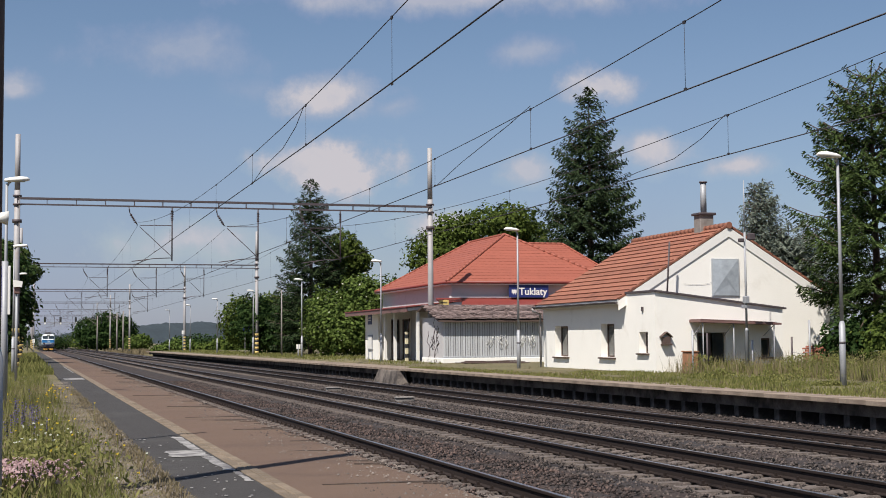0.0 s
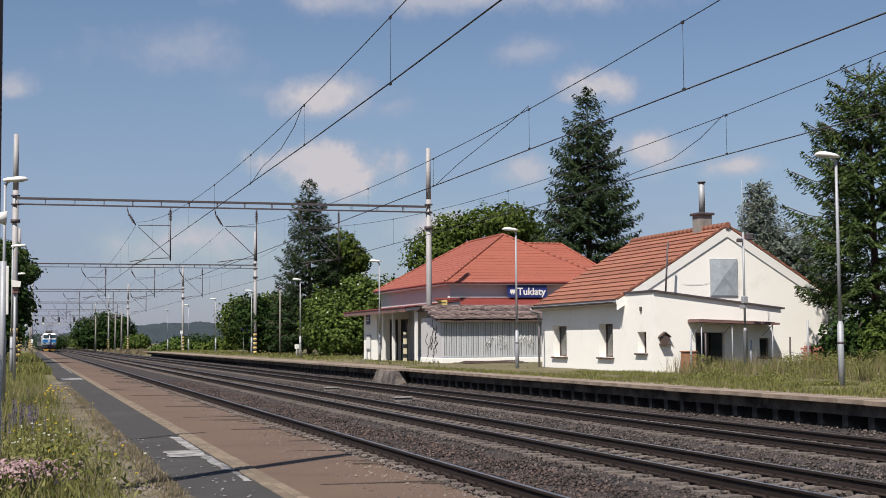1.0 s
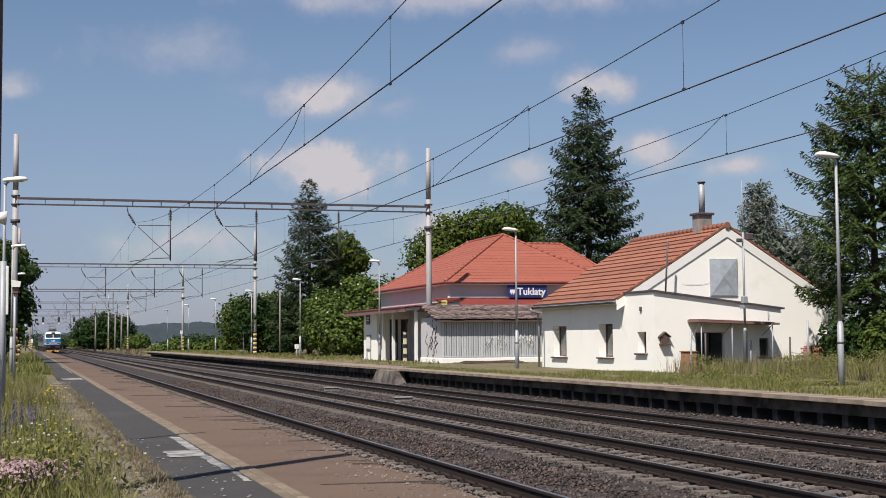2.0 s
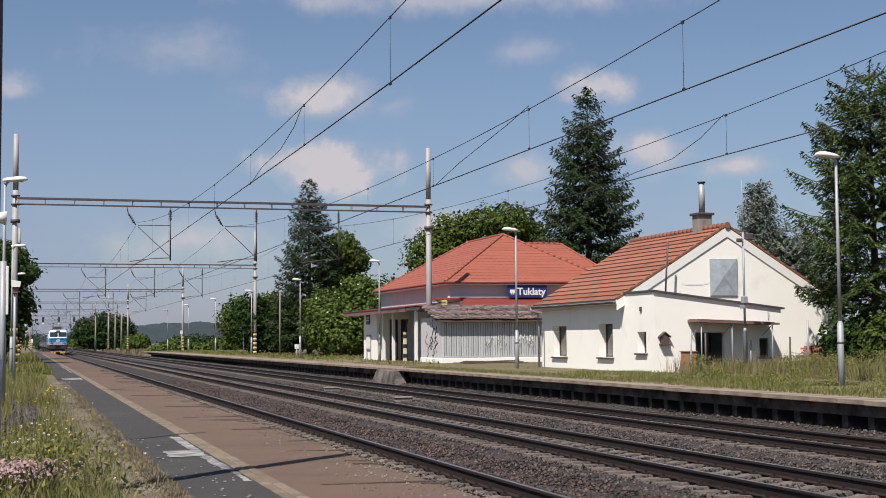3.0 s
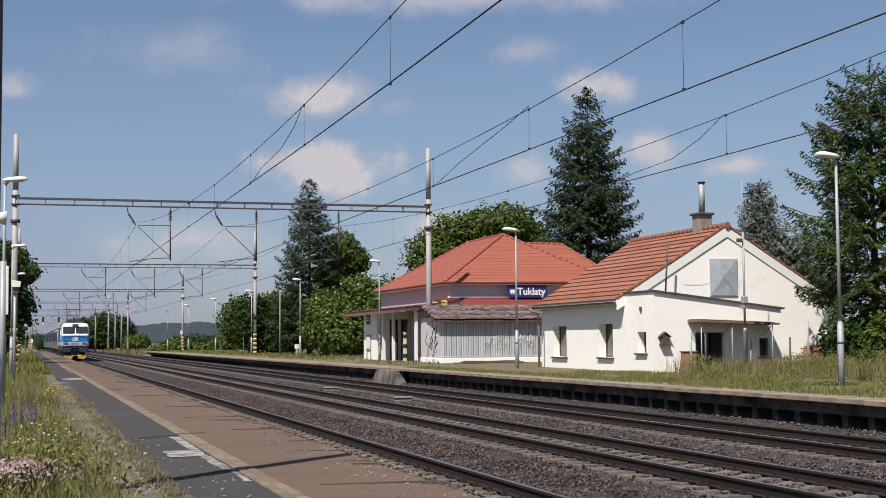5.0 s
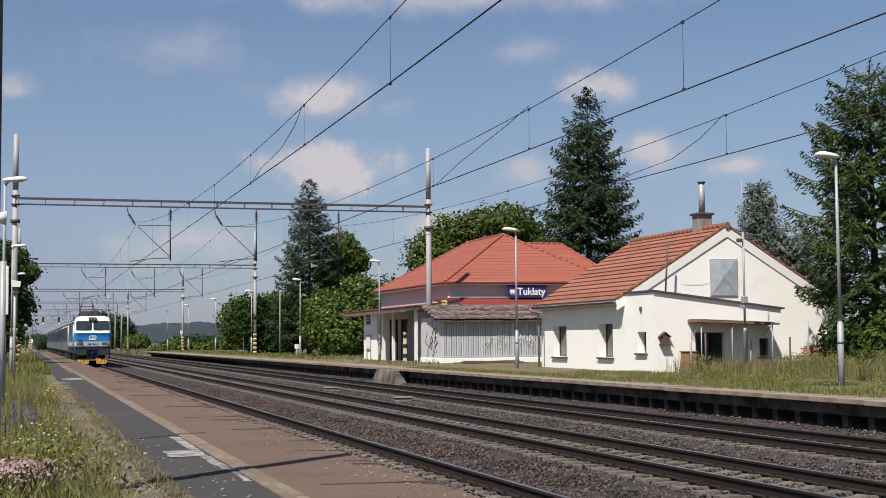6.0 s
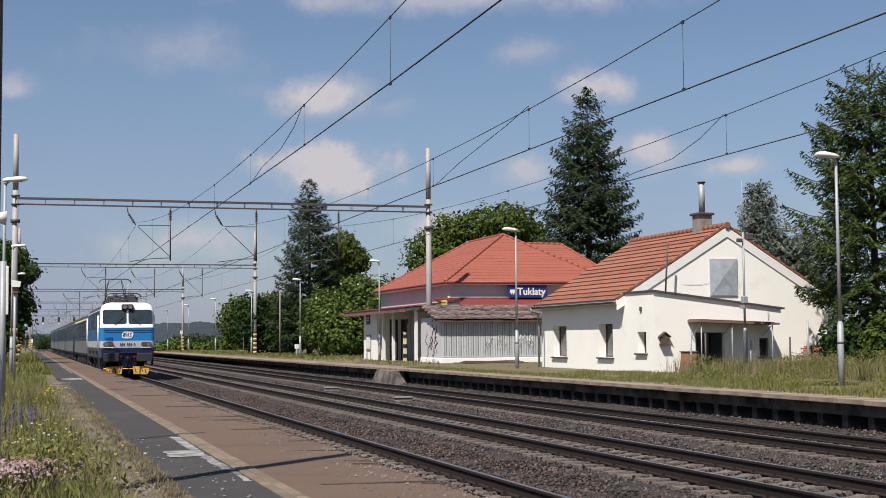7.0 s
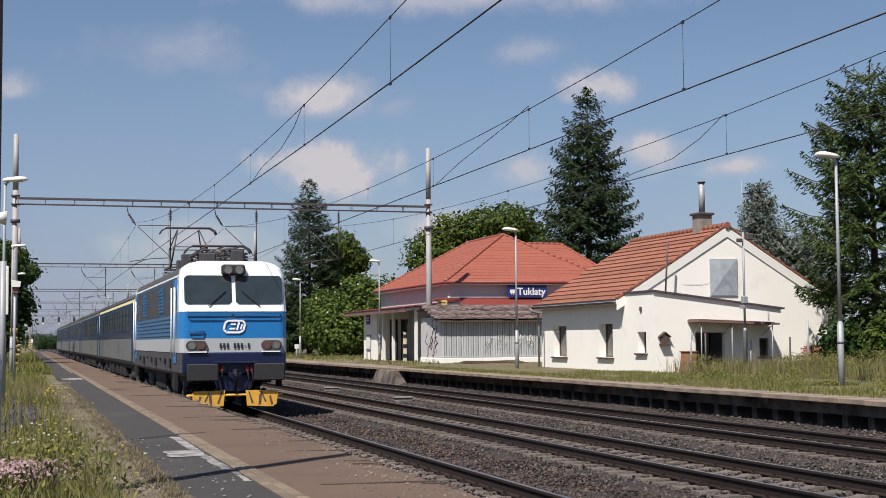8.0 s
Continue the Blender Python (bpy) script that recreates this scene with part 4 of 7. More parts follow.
def make_shelter():
    """Waiting shelter of upright grey boards on a rendered plinth, under a low roof of weathered shingles."""
    sh = thing("waiting_shelter", "grey boarded waiting shelter with a weathered shingle roof", "shelter")
    x0, x1, y0, y1 = 21.0, 26.9, 69.5, 73.4
    part("plinth", Geo().box((x0 - 0.05, y0 - 0.06, 0.3), (x1 + 0.6, y0 + 0.2, 0.93), 0.02), PLASTER, sh, "white rendered plinth")
    part("plinth_end", Geo().box((x0 - 0.05, y0 + 0.2, 0.3), (x0 + 0.2, y1, 0.93), 0.02), PLASTER, sh, "white rendered plinth")
    part("end_panel", Geo().box((x0, y0 + 0.06, 0.93), (x0 + 0.06, y1, 3.1)), PLASTER_GREY, sh, "grey end panel")
    part("backing", Geo().box((x0 + 0.06, y0 + 0.05, 0.93), (x1 + 0.6, y0 + 0.09, 3.1)), STEEL_DARK, sh)
    slat = Geo().box((0, 0, 0.93), (0.108, 0.035, 3.05), 0.006).mesh("slat", SLAT)
    n = int((x1 + 0.5 - x0) / 0.135)
    for i in range(n):
        part("slat", slat, None, sh, at=pose(x0 + 0.04 + i * 0.135, y0 + 0.012 + 0.006 * rng.random(), 0.01 * rng.random()))
    part("rail", Geo().box((x0, y0 - 0.025, 0.94), (x1 + 0.6, y0 + 0.008, 1.02), 0.008), LOCO_GREY, sh)
    g = Geo()
    marks = np.random.default_rng(21)
    for cx, w in ((24.0, 1.1), (25.75, 0.9)):
        for k in range(16):
            x, z = cx + w * (marks.random() - 0.5), 1.75 + 0.45 * (marks.random() - 0.5)
            pts = [(x + 0.16 * (marks.random() - 0.5), y0 - 0.004, z + 0.5 * (t - 0.5) + 0.1 * marks.random()) for t in np.linspace(0, 1, 5)]
            g.tube(pts, 0.011, 4)
    part("chalky_scrawl", g, WHITE_PAINT, sh, "white illegible scrawls", kind="stuff")
    g = Geo()
    for k in range(16):
        y, z = y0 + 0.5 + 2.6 * marks.random(), 1.2 + 1.5 * marks.random()
        pts = [(x0 - 0.004, y + 0.5 * (marks.random() - 0.5), z + 0.7 * (t - 0.5)) for t in np.linspace(0, 1, 5)]
        g.tube(pts, 0.022, 4)
    for k in range(12):
        y, z = y0 + 0.2 + 3.0 * marks.random(), 0.55 + 0.25 * marks.random()
        g.tube([(x0 - 0.054, y + 0.3 * (marks.random() - 0.5), z + 0.2 * (t - 0.5)) for t in (0, 0.5, 1)], 0.014, 4)
    part("dark_scrawl", g, STEEL_DARK, sh, "dark illegible scrawls", kind="stuff")
    # roof: slope toward the camera, laid with overlapping shingles
    ye, yr, ze, zr = y0 - 0.36, 72.2, 2.97, 3.78
    part("roof_deck", Geo().prism([(ye, ze - 0.06), (yr, zr - 0.06), (yr + 1.0, zr - 0.25), (yr + 1.0, zr - 0.33), (yr, zr - 0.16), (ye, ze - 0.14)], "x", x0 - 0.35, x1 + 0.55), DARK_WOOD, sh)
    sr = np.random.default_rng(4)
    rows, g = 11, Geo()
    up = Vector((0, yr - ye, zr - ze)).normalized()
    nrm = Vector((0, -up.z, up.y))
    for r in range(rows):
        x = x0 - 0.45 + 0.1 * (r % 2)
        while x < x1 + 0.6:
            w = 0.14 + 0.14 * sr.random()
            p = Vector((x, ye, ze)) + up * ((yr - ye) / up.y * r / rows - 0.05 * sr.random())
            q = p + up * 0.42
            l0, l1 = 0.03 + 0.05 * sr.random(), 0.03 + 0.05 * sr.random()
            v = [p + nrm * l0, p + Vector((w, 0, 0)) + nrm * l1, q + Vector((w, 0, 0)) + nrm * 0.004, q + nrm * 0.004]
            v += [a - nrm * 0.028 for a in v]
            g.add(v, [(0, 1, 2, 3), (7, 6, 5, 4), (0, 4, 5, 1), (1, 5, 6, 2), (2, 6, 7, 3), (3, 7, 4, 0)])
            x += w + 0.012
    part("shingles", g, SHINGLE, sh, "curled weathered brown shingles", kind="stuff")
    return sh


make_shelter()

# ---- overhead line ----
GANTRY_Y = (72.5, 132.0, 195.0, 256.0, 316.0, 376.0)
MAST_L, MAST_R = -0.48, 21.22
CONTACT_Z = (5.91, 5.81, 5.82)
NEAR_GANTRY = 3.5


def make_gantry(y, xl, xr, n):
    gt = thing("catenary_gantry", "steel lattice gantry on two round masts carrying the overhead line", "gantry", "gantries over the tracks", at=(0, y, 0))
    for x, base in ((xl, 0.3), (xr, 0.3)):
        m = part("mast", Geo().cyl((x, 0, base), (x, 0, 9.6), 0.17, 0.145, 14).cyl((x, 0, 9.6), (x, 0, 12.45), 0.14, 0.125, 14), MAST_PAINT, gt)
        part("mast_collar", Geo().cyl((x, 0, 7.95), (x, 0, 8.12), 0.24, n=12).cyl((x, 0, 9.28), (x, 0, 9.36), 0.22, n=12).cyl((x, 0, 8.84), (x, 0, 8.92), 0.22, n=12), STEEL_DARK, m)
        for k in range(5):
            g = Geo().cyl((x, 0, 0.75 + 0.42 * k), (x, 0, 0.96 + 0.42 * k), 0.19, n=14)
            part("yellow_band", g, SIGN_YELLOW, m, "yellow warning band")
            part("black_band", Geo().cyl((x, 0, 0.96 + 0.42 * k), (x, 0, 1.17 + 0.42 * k), 0.19, n=14), BLACK_PAINT, m, "black warning band")
    g = Geo()
    for dy in (-0.14, 0.14):
        g.bar((xl, dy, 9.20), (xr, dy, 9.20), 0.07, 0.09)
        g.bar((xl, dy, 8.90), (xr, dy, 8.90), 0.05, 0.05)
        steps = 15
        for i in range(steps + 1):
            x = xl + (xr - xl) * i / steps
            g.bar((x, dy, 8.90), (x, dy, 9.20), 0.03)
    part("beam", g, STEEL_DARK, gt, "dark lattice cross beam")
    for cx in TRACKS:
        h = part("hanger", Geo().cyl((cx + 1.75, 0, 8.88), (cx + 1.75, 0, 6.1), 0.035, n=8).bar((cx + 0.1, 0, 7.92), (cx + 1.75, 0, 7.94), 0.035).bar((cx + 1.75, 0, 6.3), (cx + 0.1, 0, 7.85), 0.035), STEEL_DARK, gt)
        ins = Geo()
        for k in range(6):
            ins.cyl((cx + 1.75, 0, 8.70 - 0.09 * k), (cx + 1.75, 0, 8.65 - 0.09 * k), 0.085, 0.05, 8)
        part("insulator", ins, PORCELAIN, h)
        a = part("messenger_arm", Geo().tube([(cx - 0.45, 0, 8.85), (cx - 0.40, 0, 8.55), (cx - 0.02, 0, 7.95)], 0.03, 6), STEEL_DARK, gt)
        ins = Geo()
        for k in range(5):
            p = Vector((cx - 0.36, 0, 8.48)).lerp(Vector((cx - 0.08, 0, 8.02)), k / 5)
            ins.cyl(p, p + Vector((0.04, 0, -0.06)), 0.075, 0.045, 8)
        part("insulator", ins, PORCELAIN, a)
        part("registration_arm", Geo().tube([(cx + 1.75, 0, 6.25), (cx + 0.9, 0, 6.22), (cx - 0.3, 0, 6.05)], 0.025, 6).tube([(cx + 0.5, 0, 6.15), (cx, 0, 5.95), (cx - 0.2, 0, 5.86)], 0.02, 6), STEEL_DARK, gt)
    return gt


for i, y in enumerate(GANTRY_Y):
    narrow = 3.2 if i > 2 else 0.0
    make_gantry(y, MAST_L + narrow * 0.57, MAST_R - narrow, i)
make_gantry(NEAR_GANTRY, MAST_L - 0.12, MAST_R, 9)


def carrier_z(y, a, b, up=0.0):
    t = (y - a) / (b - a)
    return (7.95 if a < 60 else 7.80) - 4 * (1.46 if a < 60 else 0.75) * t * (1 - t) + up


def make_wires():
    supports = (NEAR_GANTRY - 62, NEAR_GANTRY, *GANTRY_Y, 436.0, 500.0)
    ties = (((28.0, 6.76), (28.9, 6.46), (30.5, 6.20), (33.1, 6.10), (34.9, 5.88)), ((26.6, 6.72), (28.0, 6.52), (29.4, 6.36), (31.4, 6.13), (33.4, 5.82)),
            ((26.5, 6.70), (27.6, 6.34), (29.0, 6.06), (31.0, 5.98), (33.0, 5.84)))
    for k, (cx, first, cz, up) in enumerate(zip(TRACKS, (20.8, 19.6, 19.4), CONTACT_Z, (0.13, 0.0, 0.02))):
        ow = thing("overhead_line", "dark copper contact wire hung from a sagging carrier wire", "overhead line", "overhead lines above the tracks", at=(cx, 0, 0))
        sway = ((supports[0], 0.12), (3.5, -0.22), (15.2, -0.107), (20.8, -0.042), (28.0, 0.0), (supports[-1], 0.0)) if k == 0 else ((supports[0], 0.0), (supports[-1], 0.0))
        part("contact_wire", Geo().tube([(dx, y, cz) for y, dx in sway], 0.0115, 6), WIRE, ow)
        for a, b in zip(supports[:-1], supports[1:]):
            part("carrier_wire", Geo().tube([(0, y, carrier_z(y, a, b, up)) for y in np.linspace(a, b, 19)], 0.0088 if a < 60 else 0.008, 5), WIRE, ow)
            ys = [first - 7 + 7.0 * i for i in range(8)] if a == NEAR_GANTRY else [a + (b - a) * t for t in (0.09, 0.2, 0.32, 0.44, 0.56, 0.68, 0.8, 0.91)]
            for y in ys:
                d = part("dropper", Geo().cyl((0, y, cz), (0, y, carrier_z(y, a, b, up)), 0.0042 if a < 60 else 0.003, n=4), WIRE, ow)
                part("clamp", Geo().box((-0.012, y - 0.04, cz - 0.01), (0.012, y + 0.04, cz + 0.035)).box((-0.012, y - 0.04, carrier_z(y, a, b, up) - 0.03), (0.012, y + 0.04, carrier_z(y, a, b, up) + 0.02)), WIRE, d)
        part("tie_wire", Geo().tube([(0, y, z) for y, z in ties[k]], 0.0080, 5), WIRE, ow)


make_wires()


def make_lamp(x, y, z, top, toward=-1.0):
    """Platform lamp: thick lower tube, thin pole, a flat white head on a short arm."""
    lp = thing("platform_lamp", "galvanised platform lamp post with a flat white head", "street lamp", "platform lamp posts", at=(x, y, z))
    h = top - z
    part("lower_tube", Geo().cyl((0, 0, -0.2), (0, 0, 1.55), 0.078, n=14).cyl((0, 0, 1.55), (0, 0, 1.66), 0.078, 0.048, 14), GALV, lp)
    part("pole", Geo().cyl((0, 0, 1.6), (0, 0, h - 0.02), 0.048, 0.036, 12), GALV, lp)
    part("arm", Geo().tube([(0, 0, h - 0.1), (toward * 0.05, -0.01, h), (toward * 0.1, -0.02, h + 0.03)], 0.03, 8), GALV, lp)
    head = Geo()
    rings = []
    for u, w, t in ((-0.06, 0.07, 0.05), (0.06, 0.12, 0.08), (0.32, 0.15, 0.10), (0.50, 0.13, 0.08), (0.58, 0.06, 0.03)):
        c = (toward * u, -0.02, h + 0.06 + 0.07 * u)
        rings.append([(c[0], c[1] + w * math.cos(a), c[2] + t * (math.sin(a) if math.sin(a) > 0 else 0.5 * math.sin(a))) for a in np.linspace(0, 2 * math.pi, 11)[:-1]])
    head.loft(rings)
    hd = part("head", head, WHITE_PAINT, lp, "white lamp head")
    part("diffuser", Geo().box((min(toward * 0.12, toward * 0.46), -0.12, h + 0.035), (max(toward * 0.12, toward * 0.46), 0.08, h + 0.062), 0.01), PANE_GREY, hd)
    part("band", Geo().cyl((0, 0, 1.1), (0, 0, 1.15), 0.084, n=14), STEEL_DARK, lp)
    return lp



# ---- the train ----
TRAIN = []
TRAIN_Y8, TRAIN_SPEED = 37.6, 40.4
GLASS_TRAIN = glass_surface("train_glass", (0.026, 0.036, 0.040), 0.10, 0.5)
LENS = glass_surface("lamp_lens", (0.13, 0.125, 0.12), 0.1, 0.7)
LENS_RED = glass_surface("tail_lens", (0.11, 0.045, 0.035), 0.1, 0.7)
WAGON_BLUE = surface("wagon_blue", (0.014, 0.032, 0.068), 0.6, vary=0.15, scale=1.5, fine=20, bump=0.02, spec=0.2)
COACH_GLASS = surface("coach_glass", (0.020, 0.026, 0.032), 0.35, vary=0.2, scale=1, fine=10, bump=0, spec=0.25)
LOCO_SIDE = surface("train_dusty_blue", (0.034, 0.110, 0.225), 0.55, vary=0.12, scale=1.2, fine=18, bump=0.02, stain=(0.052, 0.100, 0.165), stain_at=0.55, stain_scale=0.8, spec=0.25)
LOCO_PANEL = surface("train_panel", (0.040, 0.062, 0.090), 0.6, vary=0.15, scale=1.5, fine=20, bump=0.02, spec=0.2)
BROWN_GLASS = surface("brown_glass", (0.034, 0.024, 0.022), 0.35, vary=0.25, scale=2, fine=15, bump=0, spec=0.25)
STRIPE_CREAM = surface("stripe_cream", (0.62, 0.55, 0.30), 0.5, vary=0.06, scale=2, fine=20, bump=0.0)


def outline(w, yf, yb, r, n=5):
    """A rounded rectangle in plan: half width w, from yf to yb."""
    pts = []
    for cx, cy, a0 in ((w - r, yf + r, -90), (w - r, yb - r, 0), (-w + r, yb - r, 90), (-w + r, yf + r, 180)):
        for k in range(n):
            a = radians(a0 + 90 * k / (n - 1))
            pts.append((cx + r * math.cos(a), cy + r * math.sin(a)))
    return pts


def nose(z):
    return 0.02 if z < 2.7 else 0.02 + (z - 2.7) * 0.27


def band(levels, r=0.2, length=16.3):
    g, rings = Geo(), []
    for z, w in levels:
        y = nose(z)
        rings.append([(px, py, z) for px, py in outline(w, y, length - y + 0.02, r)])
    return g.loft(rings, smooth=False)


def slanted(x0, x1, z0, z1, proud, cut=0.08):
    """A plate on the raked cab front with clipped corners."""
    pts = [(x0 + cut, z0), (x1 - cut, z0), (x1, z0 + cut), (x1, z1 - cut), (x1 - cut, z1), (x0 + cut, z1), (x0, z1 - cut), (x0, z0 + cut)]
    v = [(x, nose(z) - proud, z) for x, z in pts] + [(x, nose(z) + 0.01, z) for x, z in pts]
    return Geo().add(v, [tuple(range(8)), tuple(range(15, 7, -1))] + [(i, (i + 1) % 8, 8 + (i + 1) % 8, 8 + i) for i in range(8)])


def make_wheelset(parent, y, r, name="wheel"):
    for s in (-1, 1):
        x = 0.72 * s
        w = part(name, Geo().cyl((x - 0.065, y, r), (x + 0.065, y, r), r, n=28).cyl((x - s * 0.07, y, r), (x - s * 0.09, y, r), r + 0.03, n=28).cyl((x, y, r), (x + s * 0.10, y, r), r * 0.35, n=12), UNDER_BLACK, parent)
        part("axle_box", Geo().box((x + s * 0.28 - 0.09, y - 0.2, r - 0.16), (x + s * 0.28 + 0.09, y + 0.2, r + 0.18), 0.03), UNDER_GREY, w)


def make_bogie(parent, y, base, r):
    b = part("bogie", Geo().box((-1.06, y - base / 2 - 0.7, 0.62), (-0.94, y + base / 2 + 0.7, 0.86), 0.03).box((0.94, y - base / 2 - 0.7, 0.62), (1.06, y + base / 2 + 0.7, 0.86), 0.03).box((-0.94, y - 0.25, 0.5), (0.94, y + 0.25, 0.8)), UNDER_BLACK, parent, "black bogie frame")
    for k in (-1, 1):
        make_wheelset(b, y + k * base / 2, r)
    g = Geo()
    for s in (-1.0, 1.0):
        for k in (-0.9, -0.3, 0.3, 0.9):
            g.cyl((s * 1.1, y + k * 0.6, 0.35), (s * 1.1, y + k * 0.6, 0.85), 0.09, n=8)
        for k in (-1, 1):
            g.box((s * 1.12 - 0.06, y + k * (base / 2 + 0.55) - 0.12, 0.2), (s * 1.12 + 0.06, y + k * (base / 2 + 0.55) + 0.12, 0.55), 0.02)
    part("spring", g, UNDER_GREY, b, kind="stuff")


def make_pantograph(parent, y, raised):
    p = part("pantograph", Geo().box((-0.75, y - 0.9, 4.42), (-0.68, y + 0.9, 4.48)).box((0.68, y - 0.9, 4.42), (0.75, y + 0.9, 4.48)).box((-0.7, y - 0.9, 4.42), (0.7, y - 0.83, 4.48)).box((-0.7, y + 0.83, 4.42), (0.7, y + 0.9, 4.48)), STEEL_DARK, parent, "dark pantograph")
    top = 5.88 if raised else 4.72
    knee = 0.5 * (top + 4.45) - (0.0 if raised else 0.06)
    spread = 0.85 if raised else 1.35
    for e in (-1, 1):
        for q in (-0.62, 0.62):
            part("lower_arm", Geo().tube([(q, y + e * 0.12, 4.45), (q * 0.9, y + e * spread, knee)], 0.032, 6), STEEL_DARK, p)
            part("upper_arm", Geo().tube([(q * 0.9, y + e * spread, knee), (q * 0.6, y + e * 0.1, top - 0.08)], 0.024, 6), STEEL_DARK, p)
        part("cross_tube", Geo().tube([(-0.56, y + e * spread, knee), (0.56, y + e * spread, knee)], 0.02, 6), STEEL_DARK, p)
        part("brace", Geo().tube([(-0.56, y + e * spread, knee), (0.37, y + e * 0.1, top - 0.08)], 0.013, 5), STEEL_DARK, p)
    for e in (-0.17, 0.17):
        bow = [(-0.98, y + e, top - 0.22), (-0.92, y + e, top - 0.10), (-0.75, y + e, top), (0.75, y + e, top), (0.92, y + e, top - 0.10), (0.98, y + e, top - 0.22)]
        part("collector_bow", Geo().tube(bow, 0.028, 6), STEEL_DARK, p)
    ins = Geo()
    for x in (-0.7, 0.7):
        for e in (-0.8, 0.8):
            for k in range(3):
                ins.cyl((x, y + e, 4.12 + 0.1 * k), (x, y + e, 4.18 + 0.1 * k), 0.09, 0.06, 8)
    part("insulator", ins, PORCELAIN, p, kind="stuff")


def make_loco():
    lo = thing("locomotive", "blue and white electric locomotive with yellow snow ploughs", "locomotive")
    part("skirt", band(((0.98, 1.38), (1.06, 1.44), (1.60, 1.46))), UNDER_GREY, lo, "dark grey lower body")
    part("grey_stripe", band(((1.60, 1.472), (1.98, 1.472))), LOCO_GREY, lo, "light grey stripe")
    part("body", band(((1.98, 1.462), (2.72, 1.462), (3.70, 1.42))), LOCO_BLUE, lo, "bright blue body")
    part("roof", band(((3.70, 1.425), (3.88, 1.36), (4.02, 1.18), (4.08, 0.9)), 0.25), ROOF_GREY, lo, "dark grey roof")
    # white cab front, wrapped round the corners
    for flip in (False, True):
        g, rings = Geo(), []
        for z, w in ((2.71, 1.474), (3.2, 1.455), (3.70, 1.435), (3.90, 1.37), (4.03, 1.20), (4.10, 0.95)):
            y = nose(z) - 0.012
            side = [(w, 0.62 + y), (w, 0.3 + y)] + [(w - 0.24 + 0.24 * math.cos(a), y + 0.24 - 0.24 * math.sin(a)) for a in np.linspace(0, math.pi / 2, 6)]
            full = side + [(-px, py) for px, py in side[::-1]]
            rings.append([(px, 16.34 - py if flip else py, z) for px, py in full])
        n = len(rings[0])
        v = [p for r in rings for p in r]
        g.add(v, [(i * n + k, i * n + k + 1, (i + 1) * n + k + 1, (i + 1) * n + k) for i in range(len(rings) - 1) for k in range(n - 1)])
        inner = [(x, y + (-0.03 if flip else 0.03), z) for x, y, z in v]
        g.add(inner, [(i * n + k, (i + 1) * n + k, (i + 1) * n + k + 1, i * n + k + 1) for i in range(len(rings) - 1) for k in range(n - 1)])
        part("cab_front", g, LOCO_WHITE, lo, "white cab front")
    for s in (-1, 1):
        x0, x1 = (0.05, 1.34) if s > 0 else (-1.34, -0.05)
        w = part("windscreen", slanted(x0, x1, 2.90, 3.70, 0.022), GLASS_TRAIN, lo, "dark windscreen")
        a, b = (s * 0.22, 3.28), (s * 0.70, 2.86)
        part("wiper", Geo().bar((a[0], nose(a[1]) - 0.05, a[1]), (b[0], nose(b[1]) - 0.05, b[1]), 0.025), BLACK_PAINT, w)
        part("sun_blind", slanted(min(s * 0.06, s * 0.34), max(s * 0.06, s * 0.34), 3.52, 3.69, 0.026, 0.02), BLACK_PAINT, w)
    hl = part("top_headlight", Geo().box((-0.32, 0.12, 3.70), (0.32, 0.42, 4.00), 0.05), BLACK_PAINT, lo, "black twin headlight box")
    for x in (-0.15, 0.15):
        part("lens", Geo().cyl((x, 0.135, 3.85), (x, 0.10, 3.85), 0.11, n=16), LENS, hl)
    # rails and recessed marks on the front
    g = Geo()
    for x0, x1, z0, z1 in ((-1.28, -0.03, 2.54, 2.64), (0.0, 1.28, 2.54, 2.64), (-1.22, -0.80, 2.06, 2.16)):
        g.tube([(x0, -0.005, z1), (x0 + 0.05, -0.025, z0), (x1 - 0.05, -0.025, z0), (x1, -0.005, z1)], 0.016, 6)
        g.tube([(x0, -0.01, z1), (x1, -0.01, z1)], 0.010, 5)
    part("front_handrail", g, LOCO_NAVY, lo, "dark blue handrail")
    # operator's emblem as plain slanted shapes
    g = Geo()
    def emblem(pts, w):
        for a, b in zip(pts[:-1], pts[1:]):
            g.bar((a[0], -0.004, a[1]), (b[0], -0.004, b[1]), 0.012, w)
    emblem([(-0.22, 2.14), (-0.29, 2.22), (-0.25, 2.40), (-0.16, 2.46), (0.22, 2.46), (0.29, 2.38), (0.25, 2.20), (0.16, 2.14), (-0.22, 2.14)], 0.055)
    emblem([(-0.14, 2.24), (0.02, 2.24)], 0.045)
    emblem([(-0.10, 2.36), (0.04, 2.36)], 0.045)
    emblem([(0.07, 2.20), (0.13, 2.42)], 0.05)
    emblem([(0.17, 2.22), (0.21, 2.36)], 0.04)
    part("emblem", g, LOCO_WHITE, lo, "white slanted emblem")
    g = Geo()
    for i in range(9):
        if i == 7:
            g.box((-0.40 + i * 0.095, -0.010, 1.775), (-0.35 + i * 0.095, -0.001, 1.79))
        elif i != 3:
            g.box((-0.40 + i * 0.095, -0.010, 1.715), (-0.342 + i * 0.095, -0.001, 1.85), 0.004)
    part("number_bars", g, BLACK_PAINT, lo)
